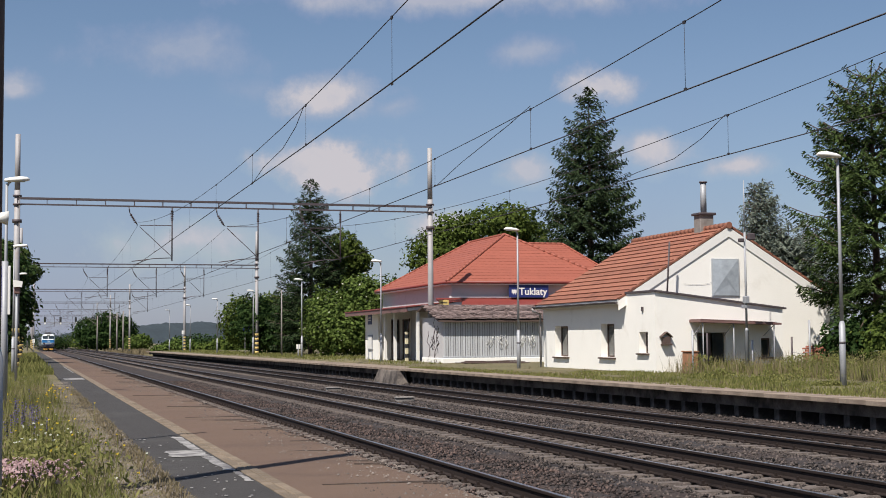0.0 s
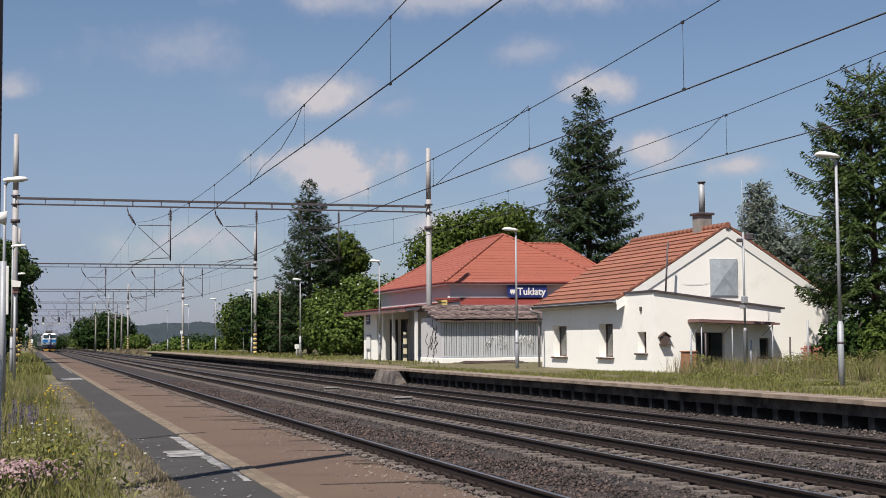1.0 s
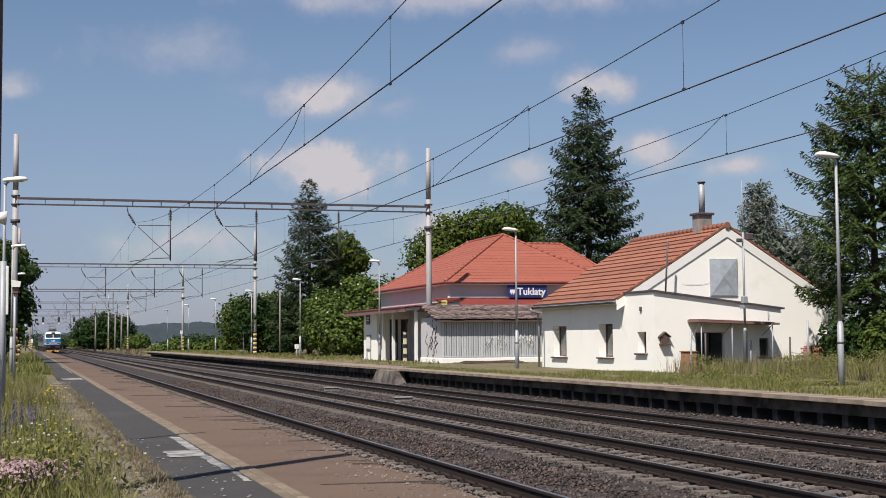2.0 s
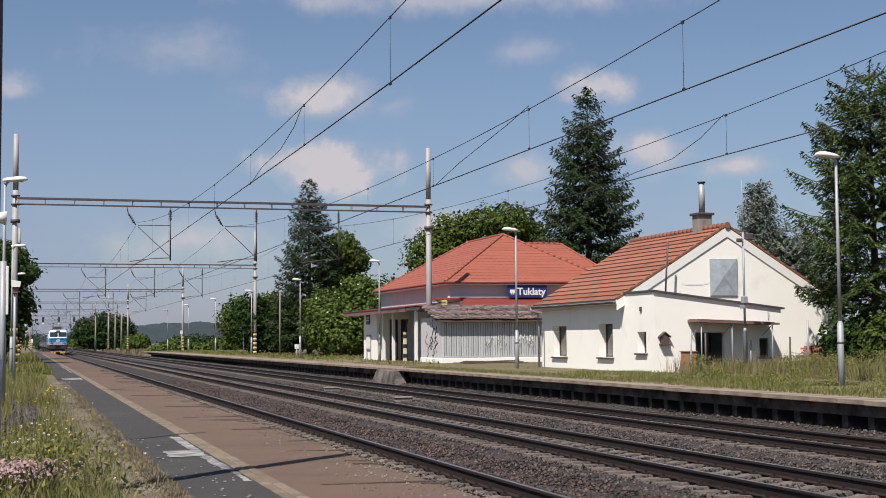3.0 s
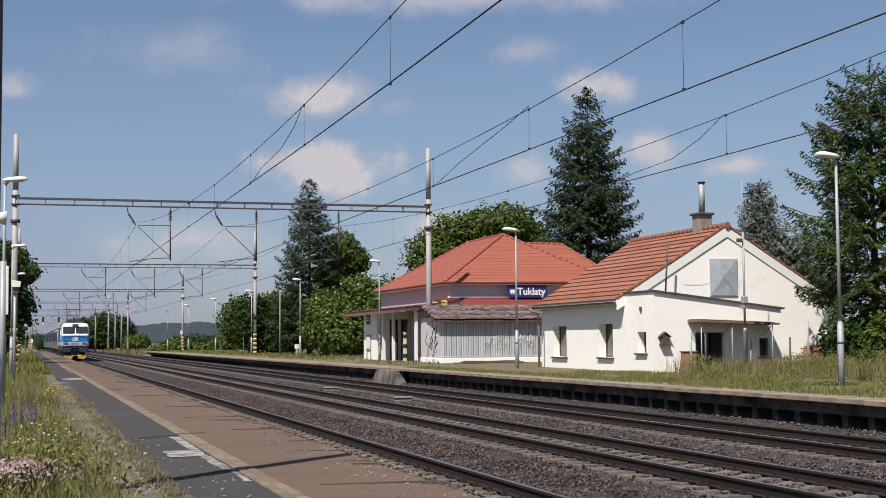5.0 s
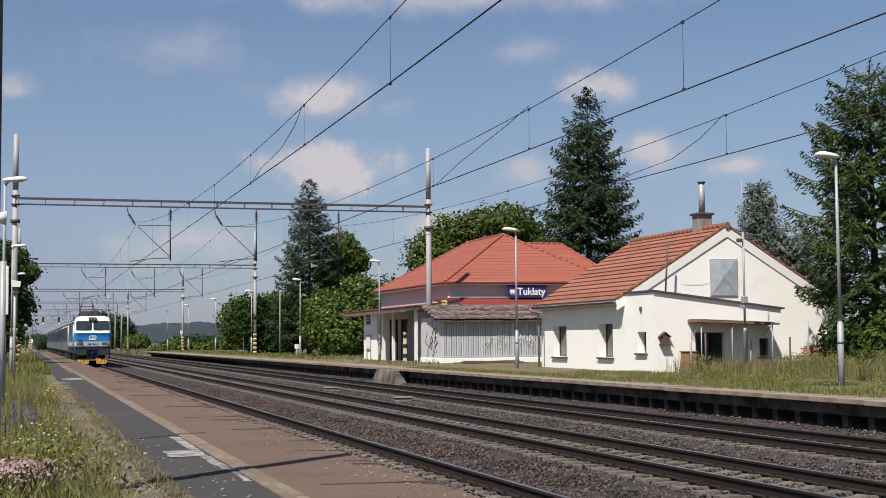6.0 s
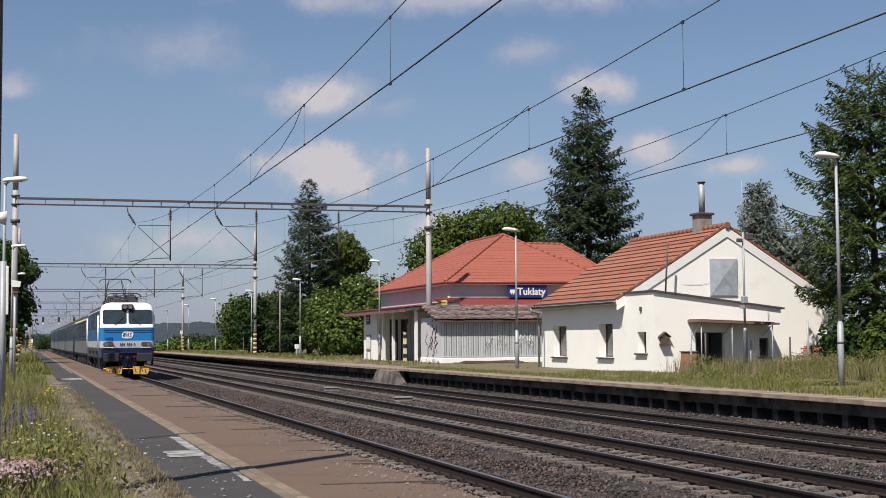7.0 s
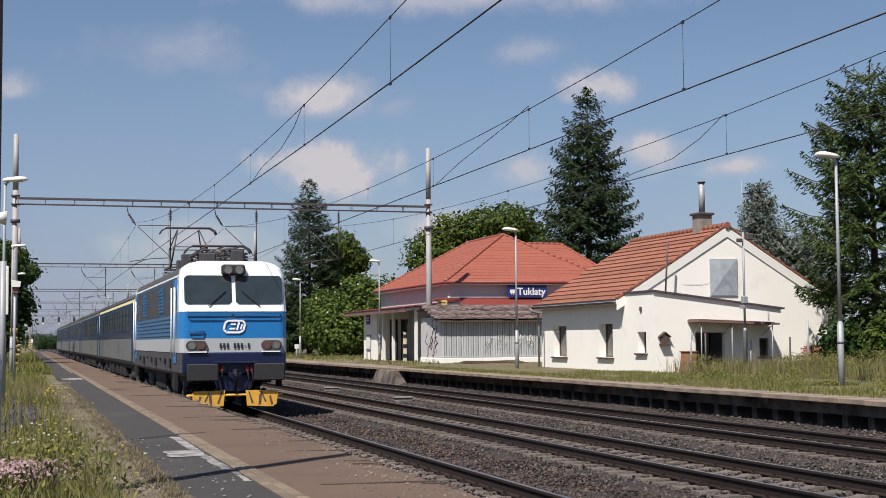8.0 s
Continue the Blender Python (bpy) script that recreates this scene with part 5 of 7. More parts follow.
    for s in (-1, 1):
        h = part("headlight", Geo().prism([(s * 1.02 + e * 0.15 + 0.135 * math.cos(a), 1.785 + 0.135 * math.sin(a)) for e, a0 in ((1, -90), (-1, 90)) for a in np.radians(np.linspace(a0, a0 + 180, 9))], "y", -0.035, 0.02), UNDER_GREY, lo, "oval twin headlight")
        part("white_lens", Geo().cyl((s * 1.02 - 0.125, -0.03, 1.785), (s * 1.02 - 0.125, -0.06, 1.785), 0.100, n=18), LENS if s < 0 else LENS_RED, h)
        part("red_lens", Geo().cyl((s * 1.02 + 0.125, -0.03, 1.785), (s * 1.02 + 0.125, -0.06, 1.785), 0.100, n=18), LENS_RED if s < 0 else LENS, h)
        part("lamp_step", Geo().box((s * 1.0 - 0.25, -0.08, 1.60), (s * 1.0 + 0.25, 0.0, 1.63)), LOCO_WHITE, h)
    part("front_sill", Geo().box((-1.40, -0.02, 1.02), (1.40, 0.06, 1.60), 0.03), LOCO_NAVY, lo, "navy buffer beam")
    part("front_step", Geo().box((-0.62, -0.22, 1.30), (0.62, 0.0, 1.35), 0.01), LOCO_NAVY, lo)
    part("coupling_plate", Geo().prism([(-0.60, 1.02), (0.60, 1.02), (0.46, 0.62), (0.2, 0.55), (-0.2, 0.55), (-0.46, 0.62)], "y", 0.02, 0.08), LOCO_NAVY, lo)
    for s in (-1, 1):
        b = part("buffer", Geo().cyl((s * 0.90, 0.0, 1.06), (s * 0.90, -0.36, 1.06), 0.15, n=14), UNDER_BLACK, lo, "dark buffer")
        part("buffer_head", Geo().box((s * 0.90 - 0.42, -0.42, 0.84), (s * 0.90 + 0.42, -0.36, 1.30), 0.06), BLACK_PAINT, b, "wide dark buffer plate")
        for k, dx in enumerate((0.34, 0.46)):
            hose = part("brake_hose", Geo().tube([(s * dx, -0.02, 1.18), (s * dx, -0.16, 1.1), (s * (dx + 0.03), -0.2, 0.85), (s * (dx - 0.02), -0.15, 0.62)], 0.028, 6), UNDER_BLACK, lo)
            part("valve", Geo().box((s * dx - 0.05, -0.14, 1.08), (s * dx + 0.05, -0.02, 1.24), 0.02), RED_PAINT, hose, "red brake valve")
        pl = part("snow_plough", Geo().prism([(s * 0.32, 0.16), (s * 1.02, 0.13), (s * 1.12, 0.20), (s * 1.16, 0.50), (s * 1.10, 0.56), (s * 0.28, 0.58)], "y", -0.22, -0.16), YELLOW_PAINT, lo, "worn yellow snow plough blade")
        g = Geo()
        for k, (x, lean, w, z0, z1) in enumerate(((0.44, 0.10, 0.05, 0.22, 0.57), (0.62, -0.06, 0.07, 0.18, 0.50), (0.80, 0.12, 0.045, 0.25, 0.56), (0.97, 0.05, 0.06, 0.17, 0.44))):
            g.prism([(s * x, z0), (s * (x + w), z0 + 0.02), (s * (x + 0.6 * w - lean), z1), (s * (x - 0.3 * w - lean * 0.8), z1 - 0.03)], "y", -0.226, -0.221)
        part("rubbed_stripe", g, DARK_WOOD, pl, kind="stuff")
        part("plough_bracket", Geo().box((s * 0.5, -0.16, 0.4), (s * 0.58, 0.3, 0.5)).box((s * 1.0, -0.16, 0.4), (s * 1.08, 0.3, 0.5)), UNDER_BLACK, pl)
    hk = part("coupling_hook", Geo().box((-0.06, -0.22, 1.0), (0.06, 0.05, 1.14), 0.02).tube([(0, -0.2, 1.08), (0, -0.3, 1.0), (0, -0.26, 0.8), (0, -0.2, 0.55)], 0.045, 6), UNDER_BLACK, lo)
    part("coupling_boss", Geo().cyl((0, -0.02, 1.07), (0, -0.10, 1.07), 0.19, n=14), LOCO_NAVY, hk)
    part("step_bar", Geo().cyl((-1.3, -0.16, 0.45), (1.3, -0.16, 0.45), 0.035, n=8), YELLOW_PAINT, lo)
    # side doors, windows, louvres on both flanks
    for s in (-1, 1):
        x = s * 1.466
        def flank(y0, y1, z0, z1, d, c=0.0, tilt=0.0):
            lo_x, hi_x = sorted((x - s * 0.06, x + s * d))
            return Geo().box((lo_x, y0, z0), (hi_x, y1, z1), c)
        part("side_wall", flank(1.72, 14.62, 1.985, 2.64, 0.002), LOCO_SIDE, lo, "dusty blue ribbed side")
        part("window_panel", flank(1.72, 14.62, 2.642, 3.62, 0.001), LOCO_PANEL, lo, "dull blue-grey window panel")
        for y in (0.95, 14.75):
            dr = part("cab_door", flank(y, y + 0.68, 1.30, 3.58, 0.004, 0.01), LOCO_BLUE, lo, "blue cab door")
            part("door_window", flank(y + 0.12, y + 0.56, 2.62, 3.42, 0.010), GLASS_TRAIN, dr)
            for yy in (y - 0.06, y + 0.74):
                part("handrail", Geo().cyl((x + s * 0.06, yy, 1.5), (x + s * 0.06, yy, 3.4), 0.02, n=8), LOCO_WHITE, dr, "white handrail")
            part("step", flank(y + 0.1, y + 0.6, 0.62, 1.02, 0.03), UNDER_BLACK, dr)
        for i, y in enumerate((2.3, 4.3, 6.3, 8.3, 10.3, 12.3)):
            if i in (1, 4):
                lv = part("louvre_panel", flank(y, y + 1.7, 2.75, 3.50, -0.005), UNDER_BLACK, lo)
                g = Geo()
                for k in range(7):
                    bxl, bxh = sorted((x, x + s * 0.02))
                    g.box((bxl, y, 2.78 + 0.105 * k), (bxh, y + 1.7, 2.83 + 0.105 * k))
                for k in range(4):
                    bxl, bxh = sorted((x, x + s * 0.022))
                    g.box((bxl, y + 0.42 * k, 2.75), (bxh, y + 0.42 * k + 0.05, 3.5))
                part("louvre", g, LOCO_SIDE, lv, kind="stuff")
            else:
                for z0, z1 in ((3.16, 3.55), (2.66, 3.06)):
                    part("machine_window", flank(y + 0.02, y + 1.66, z0, z1, 0.004), BROWN_GLASS, lo, "dark machine room window")
            g = Geo()
            for k in range(5):
                bxl, bxh = sorted((x - s * 0.004, x + s * 0.018))
                g.box((bxl, y - 0.1, 2.06 + 0.12 * k), (bxh, y + 1.8, 2.10 + 0.12 * k), 0.006)
            part("body_rib", g, LOCO_SIDE, lo, kind="stuff")
        g = Geo()
        for k in range(8):
            yy = 2.4 + 1.5 * k
            bxl, bxh = sorted((x, x + s * 0.03))
            g.box((bxl, yy, 1.15 + 0.1 * (k % 3)), (bxh, yy + 0.3, 1.42), 0.01)
        part("skirt_hatch", g, UNDER_BLACK, lo, kind="stuff")
        part("roof_drip", Geo().box((min(s * 1.40, s * 1.44), 0.9, 3.68), (max(s * 1.40, s * 1.44), 15.4, 3.73)), LOCO_WHITE, lo)
    make_bogie(lo, 4.1, 3.2, 0.62)
    make_bogie(lo, 12.2, 3.2, 0.62)
    part("underfloor", Geo().box((-1.1, 0.5, 0.75), (1.1, 15.8, 1.0)).box((-1.2, 6.6, 0.4), (1.2, 9.8, 0.98), 0.05), UNDER_BLACK, lo)
    # roof gear
    part("roof_walk", Geo().box((-0.9, 0.7, 4.04), (0.9, 15.6, 4.13), 0.02), ROOF_GREY, lo)
    make_pantograph(lo, 3.4, False)
    make_pantograph(lo, 11.2, True)
    g = Geo()
    rr = np.random.default_rng(3)
    for k in range(26):
        y, xx = 1.4 + 0.45 * k, -0.6 + 1.2 * rr.random()
        g.box((xx - 0.18, y, 4.12), (xx + 0.18, y + 0.3, 4.30 + 0.35 * rr.random()), 0.03)
    part("roof_box", g, UNDER_GREY, lo, kind="stuff")
    g = Geo()
    for xx in (-0.45, 0.0, 0.45):
        g.tube([(xx, 2.0, 4.62), (xx + 0.1, 5.0, 4.70), (xx, 8.5, 4.6), (xx, 10.5, 4.62)], 0.025, 6)
        for y in (2.2, 4.9, 8.0, 10.0):
            for k in range(4):
                g.cyl((xx, y, 4.12 + 0.12 * k), (xx, y, 4.19 + 0.12 * k), 0.085, 0.05, 8)
    part("roof_busbar", g, PORCELAIN, lo, kind="stuff")
    return lo


def make_wagon(first):
    wg = thing("passenger_coach", "dark blue and grey passenger coach", "railway coach", "coaches behind the locomotive")
    L, w = 26.1, 1.41
    part("lower_body", Geo().prism([(-w + 0.08, 1.0), (w - 0.08, 1.0), (w, 1.15), (w, 2.16), (-w, 2.16), (-w, 1.15)], "y", 0.15, L), WAGON_GREY, wg, "grey lower side")
    part("waist_stripe", Geo().box((-w - 0.004, 0.15, 2.05), (w + 0.004, L, 2.24)), LOCO_NAVY, wg, "navy waist stripe")
    part("window_band", Geo().prism([(-w, 2.16), (w, 2.16), (w - 0.03, 3.45), (-w + 0.03, 3.45)], "y", 0.15, L), WAGON_BLUE, wg, "dark blue window band")
    part("roof_stripe", Geo().prism([(-w + 0.024, 3.45), (w - 0.024, 3.45), (w - 0.05, 3.58), (-w + 0.05, 3.58)], "y", 0.15, L), STRIPE_CREAM if first else WAGON_GREY, wg, "pale stripe under the roof")
    arc = [((w - 0.04) * math.cos(a), 3.58 + 0.48 * math.sin(a)) for a in np.linspace(0, math.pi, 15)]
    part("roof", Geo().prism(arc, "y", 0.15, L, True), ROOF_GREY, wg, "ribbed grey roof")
    g = Geo()
    for k in range(26):
        g.loft([[(px * 1.004, y, 3.58 + (pz - 3.58) * 1.01) for px, pz in arc] for y in (0.6 + k, 0.66 + k)], smooth=False)
    part("roof_ribs", g, ROOF_GREY, wg, kind="stuff")
    for s in (-1, 1):
        for k in range(11):
            y = 3.0 + 1.86 * k
            x = sorted((s * (w - 0.03), s * (w + 0.008)))
            wn = part("coach_window", Geo().box((x[0], y, 2.36), (x[1], y + 1.35, 3.26), 0.0), COACH_GLASS, wg)
            part("window_bar", Geo().box((sorted((s * (w - 0.02), s * (w + 0.014)))[0], y, 2.98), (sorted((s * (w - 0.02), s * (w + 0.014)))[1], y + 1.35, 3.02)), WAGON_BLUE, wn)
        for y in (0.55, L - 1.35):
            x = sorted((s * (w - 0.03), s * (w + 0.010)))
            dr = part("coach_door", Geo().box((x[0], y, 1.1), (x[1], y + 0.85, 3.35), 0.005), WAGON_BLUE, wg)
            part("door_window", Geo().box((sorted((s * (w), s * (w + 0.016)))[0], y + 0.2, 2.3), (sorted((s * w, s * (w + 0.016)))[1], y + 0.65, 3.1)), GLASS_TRAIN, dr)
    part("gangway", Geo().box((-0.55, -0.2, 1.15), (0.55, 0.15, 3.3), 0.06), UNDER_BLACK, wg)
    part("end_rail", Geo().cyl((-w + 0.05, 0.1, 1.1), (-w + 0.05, 0.1, 3.4), 0.025, n=6).cyl((w - 0.05, 0.1, 1.1), (w - 0.05, 0.1, 3.4), 0.025, n=6), LOCO_WHITE, wg)
    g = Geo().box((-1.2, 0.6, 0.8), (1.2, L - 0.4, 1.02))
    for y in (7.2, 9.4, 12.0, 15.2, 17.4):
        g.box((-1.25, y, 0.4), (1.25, y + 1.5, 0.85), 0.04)
    part("underframe", g, UNDER_BLACK, wg)
    make_bogie(wg, 3.7, 2.5, 0.46)
    make_bogie(wg, L - 3.4, 2.5, 0.46)
    return wg


TRAIN.append((make_loco(), 0.0))
coach = make_wagon(True)
TRAIN.append((coach, 16.7))
plain = make_wagon(False)
TRAIN.append((plain, 43.1))
for k in range(3):
    TRAIN.append((copy_thing(plain, pose(TRACKS[0], 200 + 27 * k, 0)), 69.5 + 26.4 * k))

# ---- trees and plants ----


def cards(centres, along, across, length, width):
    """Small diamond leaves: centres (n,3), unit vectors along and across, sizes (n,)."""
    a, b = along * length[:, None], across * width[:, None]
    n = len(centres)
    v = np.stack([centres - a * 0.5, centres + b * 0.5 - a * 0.05, centres + a * 0.5, centres - b * 0.5 - a * 0.05], axis=1).reshape(-1, 3)
    f = np.arange(4 * n).reshape(n, 4)
    return v, f


def unit(v):
    return v / np.maximum(1e-9, np.linalg.norm(v, axis=1))[:, None]


def tapered(points, radii, n=7):
    g, rings = Geo(), []
    for p, r in zip(points, radii):
        rings.append([(p[0] + r * math.cos(a), p[1] + r * math.sin(a), p[2]) for a in np.linspace(0, 2 * math.pi, n + 1)[:-1]])
    return g.loft(rings)


def make_conifer(name, label, x, y, z, height, radius, start, material, seed, spacing=0.5, power=0.85, droop=0.25, card=0.3, rise=0.1, hang=0.35, ragged=0.35, whorl=7, top=1.0):
    """A conifer of whorled boughs: every bough is a fan of side twigs set with needle sprays, so that single bough tips stand out."""
    r = np.random.default_rng(seed)
    tr = thing(name, label, "tree", at=(x, y, z))
    part("trunk", tapered([(0, 0, -0.3), (0.03, 0, height * 0.3), (0, 0.04, height * 0.7), (0, 0, height - 0.1)], (0.018 * height, 0.013 * height, 0.006 * height, 0.015)), BARK, tr)
    limbs = Geo()
    C, A, B, Ls, Ws = [], [], [], [], []
    zz = start
    while zz < height - 0.1:
        u = (zz - start) / (height - start)
        n = whorl if u < 0.85 else 5
        off = r.random() * 6.283
        for k in range(n):
            ang = off + 6.283 * (k + 0.6 * (r.random() - 0.5)) / n
            L = (radius * (1 - u) ** power + 0.25 * top) * (1 - ragged * r.random())
            if u < 0.1:
                L *= 0.75 + 2 * u
            zb = zz + spacing * (r.random() - 0.5)
            d, side = np.array([math.cos(ang), math.sin(ang), 0.0]), np.array([-math.sin(ang), math.cos(ang), 0.0])
            up = rise + 0.5 * u + 0.12 * (r.random() - 0.5)

            def axis(t):
                return up * L * t - droop * L * t ** 1.5 + 0.55 * droop * L * t ** 4
            m = max(5, int(L / (card * 0.55)))
            t = np.repeat(np.linspace(0.16, 1.0, m), 2)
            sg = np.tile([-1.0, 1.0], m)
            tl = (0.46 * L * (1 - t) ** 0.8 * np.minimum(1, 0.35 + 2.2 * t) + 0.5 * card) * (0.65 + 0.6 * r.random(2 * m))
            q = max(2, int(0.30 * L / (card * 0.5)))
            w = (np.arange(q) + 0.5) / q
            T, S, TL = (np.repeat(v, q) for v in (t, sg, tl))
            W = np.tile(w, 2 * m) + 0.25 / q * r.normal(size=2 * m * q)
            keep = r.random(len(T)) < np.clip(TL / (card * 0.5 * q) + 0.25, 0, 1)
            T, S, TL, W = T[keep], S[keep], TL[keep], W[keep]
            k2 = len(T)
            out = T * L + 0.62 * TL * W
            c = d[None] * out[:, None] + side[None] * (S * TL * W * 0.8)[:, None]
            c[:, 2] = zb + axis(T) - hang * TL * W ** 1.3 - card * 0.5 * r.random(k2)
            c += 0.10 * card * r.normal(size=(k2, 3))
            al = unit(d[None] * 0.62 + side[None] * (S * 0.8)[:, None] + np.array([0, 0, -1.0])[None] * (hang * (0.5 + 1.6 * r.random(k2)))[:, None] + 0.35 * r.normal(size=(k2, 3)))
            ac = unit(np.cross(al, unit(np.array([0, 0, 1.0]) + 0.75 * r.normal(size=(k2, 3)))))
            C.append(c), A.append(al), B.append(ac)
            Ls.append(card * (0.8 + 0.6 * r.random(k2))), Ws.append(card * 0.30 * (0.7 + 0.6 * r.random(k2)))
            if L > 0.6:
                limbs.tube([tuple(d * L * v + np.array([0, 0, zb + axis(v)])) for v in (0.0, 0.35, 0.7, 0.95)], 0.02, 3)
        zz += spacing * (0.8 + 0.4 * r.random()) * (1 - 0.45 * u)
    part("bough", limbs, BARK, tr, kind="stuff")
    v, f = cards(np.concatenate(C), np.concatenate(A), np.concatenate(B), np.concatenate(Ls), np.concatenate(Ws))
    part("crown", bulk_mesh("crown", v, f, material), None, tr, "drooping fans of needle sprays")
    return tr


def make_leafy(name, label, category, x, y, z, lobes, count, size, material, seed, trunk=None, flowers=0, flower_mat=None, group=""):
    """A leafy crown: leaves scattered over several uneven lobes, with limbs reaching into each. lobes: (x, y, z, rx, ry, rz)."""
    r = np.random.default_rng(seed)
    tr = thing(name, label, category, group, at=(x, y, z))
    if trunk:
        part("trunk", tapered([(0, 0, -0.3), (0.05, 0.02, trunk * 0.5), (0, 0, trunk)], (0.05 * trunk, 0.038 * trunk, 0.026 * trunk)), BARK, tr)
    g = Geo()
    base = Vector((0, 0, trunk or 0.0))
    for lx, ly, lz, rx, ry, rz in lobes:
        tip = Vector((lx, ly, lz))
        g.tube([base, base.lerp(tip, 0.5) + Vector((0, 0, -0.1 * rz)), tip], 0.05 + 0.012 * (trunk or 1), 5)
        for k in range(4):
            e = tip + Vector(((r.random() - 0.5) * rx * 1.3, (r.random() - 0.5) * ry * 1.3, (r.random() - 0.2) * rz))
            g.tube([tip - Vector((0, 0, 0.2 * rz)), e], 0.025, 4)
    part("limb", g, BARK, tr, kind="stuff")
    vol = np.array([(l[3] * l[4] * l[5]) ** 0.667 for l in lobes])
    pick = r.choice(len(lobes), count, p=vol / vol.sum())
    lb = np.array(lobes)[pick]
    d = unit(r.normal(size=(count, 3)))
    # clumps: bunch the directions so that gaps stay between them
    lump = np.array([noise.noise((a * 2.6 + p * 7, b * 2.6, c * 2.6)) for (a, b, c), p in zip(d, pick)])
    lump2 = np.array([noise.noise((a * 6.0 + p * 3, b * 6.0, c * 6.0 + 9)) for (a, b, c), p in zip(d, pick)])
    rad = 0.80 + 0.30 * lump + 0.16 * lump2 + 0.10 * r.normal(size=count)
    inner = r.random(count) < 0.22
    rad = np.where(inner, rad * (0.4 + 0.5 * r.random(count)), rad)
    c = lb[:, :3] + d * lb[:, 3:] * rad[:, None]
    c[:, 2] = np.maximum(c[:, 2], 0.05 + 0.2 * r.random(count))
    n = unit(d + 0.9 * r.normal(size=(count, 3)) * 0.6 + np.array([0, 0, 0.35]))
    al = unit(np.cross(n, r.normal(size=(count, 3))))
    ac = np.cross(n, al)
    s = size * (0.6 + 0.8 * r.random(count))
    v, f = cards(c, al, ac, s, s * 0.75)
    part("crown", bulk_mesh("crown", v, f, material), None, tr, "uneven leafy crown")
    if flowers:
        k = r.choice(count, flowers)
        k = k[(d[k, 2] > -0.3) & (~inner[k])]
        cc = c[k] + d[k] * 0.08
        m = len(k)
        up = unit(np.array([0, -0.3, 1.0]) + 0.5 * r.normal(size=(m, 3)))
        al = unit(np.cross(up, r.normal(size=(m, 3))))
        v, f = cards(cc, al, np.cross(up, al), np.full(m, 0.20), np.full(m, 0.17))
        part("blossom", bulk_mesh("blossom", v, f, flower_mat), None, tr, "flat creamy blossom heads", kind="stuff")
    return tr


GROUND_R = 0.66
make_conifer("spruce_tree", "tall dark green spruce behind the station roof", 40.7, 96.0, GROUND_R, 20.2, 5.8, 2.5, SPRUCE, 11, spacing=0.78, power=0.70, droop=0.42, card=0.36, rise=0.14, hang=0.45, ragged=0.45, whorl=12)
make_conifer("spruce_tree", "dark green spruce standing above the lineside bushes", 23.7, 118.0, GROUND_R, 15.4, 4.6, 1.5, SPRUCE, 12, spacing=0.82, power=0.75, droop=0.40, card=0.32, rise=0.16, hang=0.36, ragged=0.38, whorl=12)
make_conifer("fir_tree", "bright green fir with upswept branch tips beside the house", 29.6, 43.4, GROUND_R, 11.2, 3.9, 2.5, SPRUCE_BRIGHT, 13, spacing=0.62, power=0.52, droop=0.42, card=0.20, rise=0.30, hang=0.36, ragged=0.5, whorl=11)
make_conifer("blue_spruce", "grey-blue spruce with a bare broken top", 42.0, 70.0, GROUND_R, 7.6, 3.4, 1.0, SPRUCE_BLUE, 14, spacing=0.5, power=0.36, droop=0.25, card=0.25, rise=0.1, hang=0.4, ragged=0.3, whorl=12)
make_conifer("blue_spruce", "grey-blue spruce with a browning top", 40.5, 70.4, GROUND_R, 10.2, 1.9, 3.0, SPRUCE_BLUE, 15, spacing=0.36, power=0.5, droop=0.2, card=0.25, rise=0.25, hang=0.35, ragged=0.4, whorl=11)

make_leafy("walnut_tree", "broad green leafy tree behind the station", "tree", 36.5, 112.0, GROUND_R,
           ((-3.6, 0, 8.2, 2.4, 2.4, 2.4), (-1.6, 1, 10.2, 2.2, 2.4, 2.0), (1.0, 0, 10.5, 2.6, 2.4, 2.4), (3.6, 0, 11.2, 2.6, 2.4, 2.0), (5.6, 1, 9.6, 2.4, 2.4, 2.4), (0.5, 0, 7.2, 5.0, 3.0, 2.6)), 21000, 0.28, LEAF, 31, trunk=5.0)
make_leafy("lime_tree", "light green leafy tree beside the dark spruce", "tree", 27.6, 122.0, GROUND_R,
           ((0, 0, 9.4, 1.7, 1.7, 1.9), (1.3, 0, 8.4, 1.4, 1.5, 1.4), (-0.8, 0, 7.0, 1.9, 1.8, 1.8), (1.0, -0.4, 5.6, 1.8, 1.8, 1.7)), 11000, 0.25, LEAF, 32, trunk=4.0)
make_leafy("elder_bush", "large elder bush with flat creamy blossom", "bush", 24.5, 104.0, GROUND_R,
           ((-2.2, 0, 2.6, 2.3, 2.2, 2.6), (0.4, 0.4, 3.8, 2.4, 2.2, 2.6), (2.2, 0, 3.4, 2.2, 2.0, 2.9), (-0.8, -0.9, 1.7, 2.6, 1.8, 1.9), (2.6, -0.8, 1.6, 1.8, 1.6, 1.7)), 30000, 0.23, LEAF_LIGHT, 33, trunk=1.2, flowers=420, flower_mat=PETAL_WHITE)
make_leafy("lineside_bush", "rounded green lineside bush", "bush", 23.5, 134.0, GROUND_R,
           ((-2.0, 0, 3.0, 2.6, 2.4, 2.9), (1.8, 0, 3.2, 2.6, 2.4, 2.8), (0, -0.6, 1.8, 3.0, 2.2, 2.0)), 16000, 0.28, LEAF_DARK, 34, trunk=1.2, group="lineside bushes")
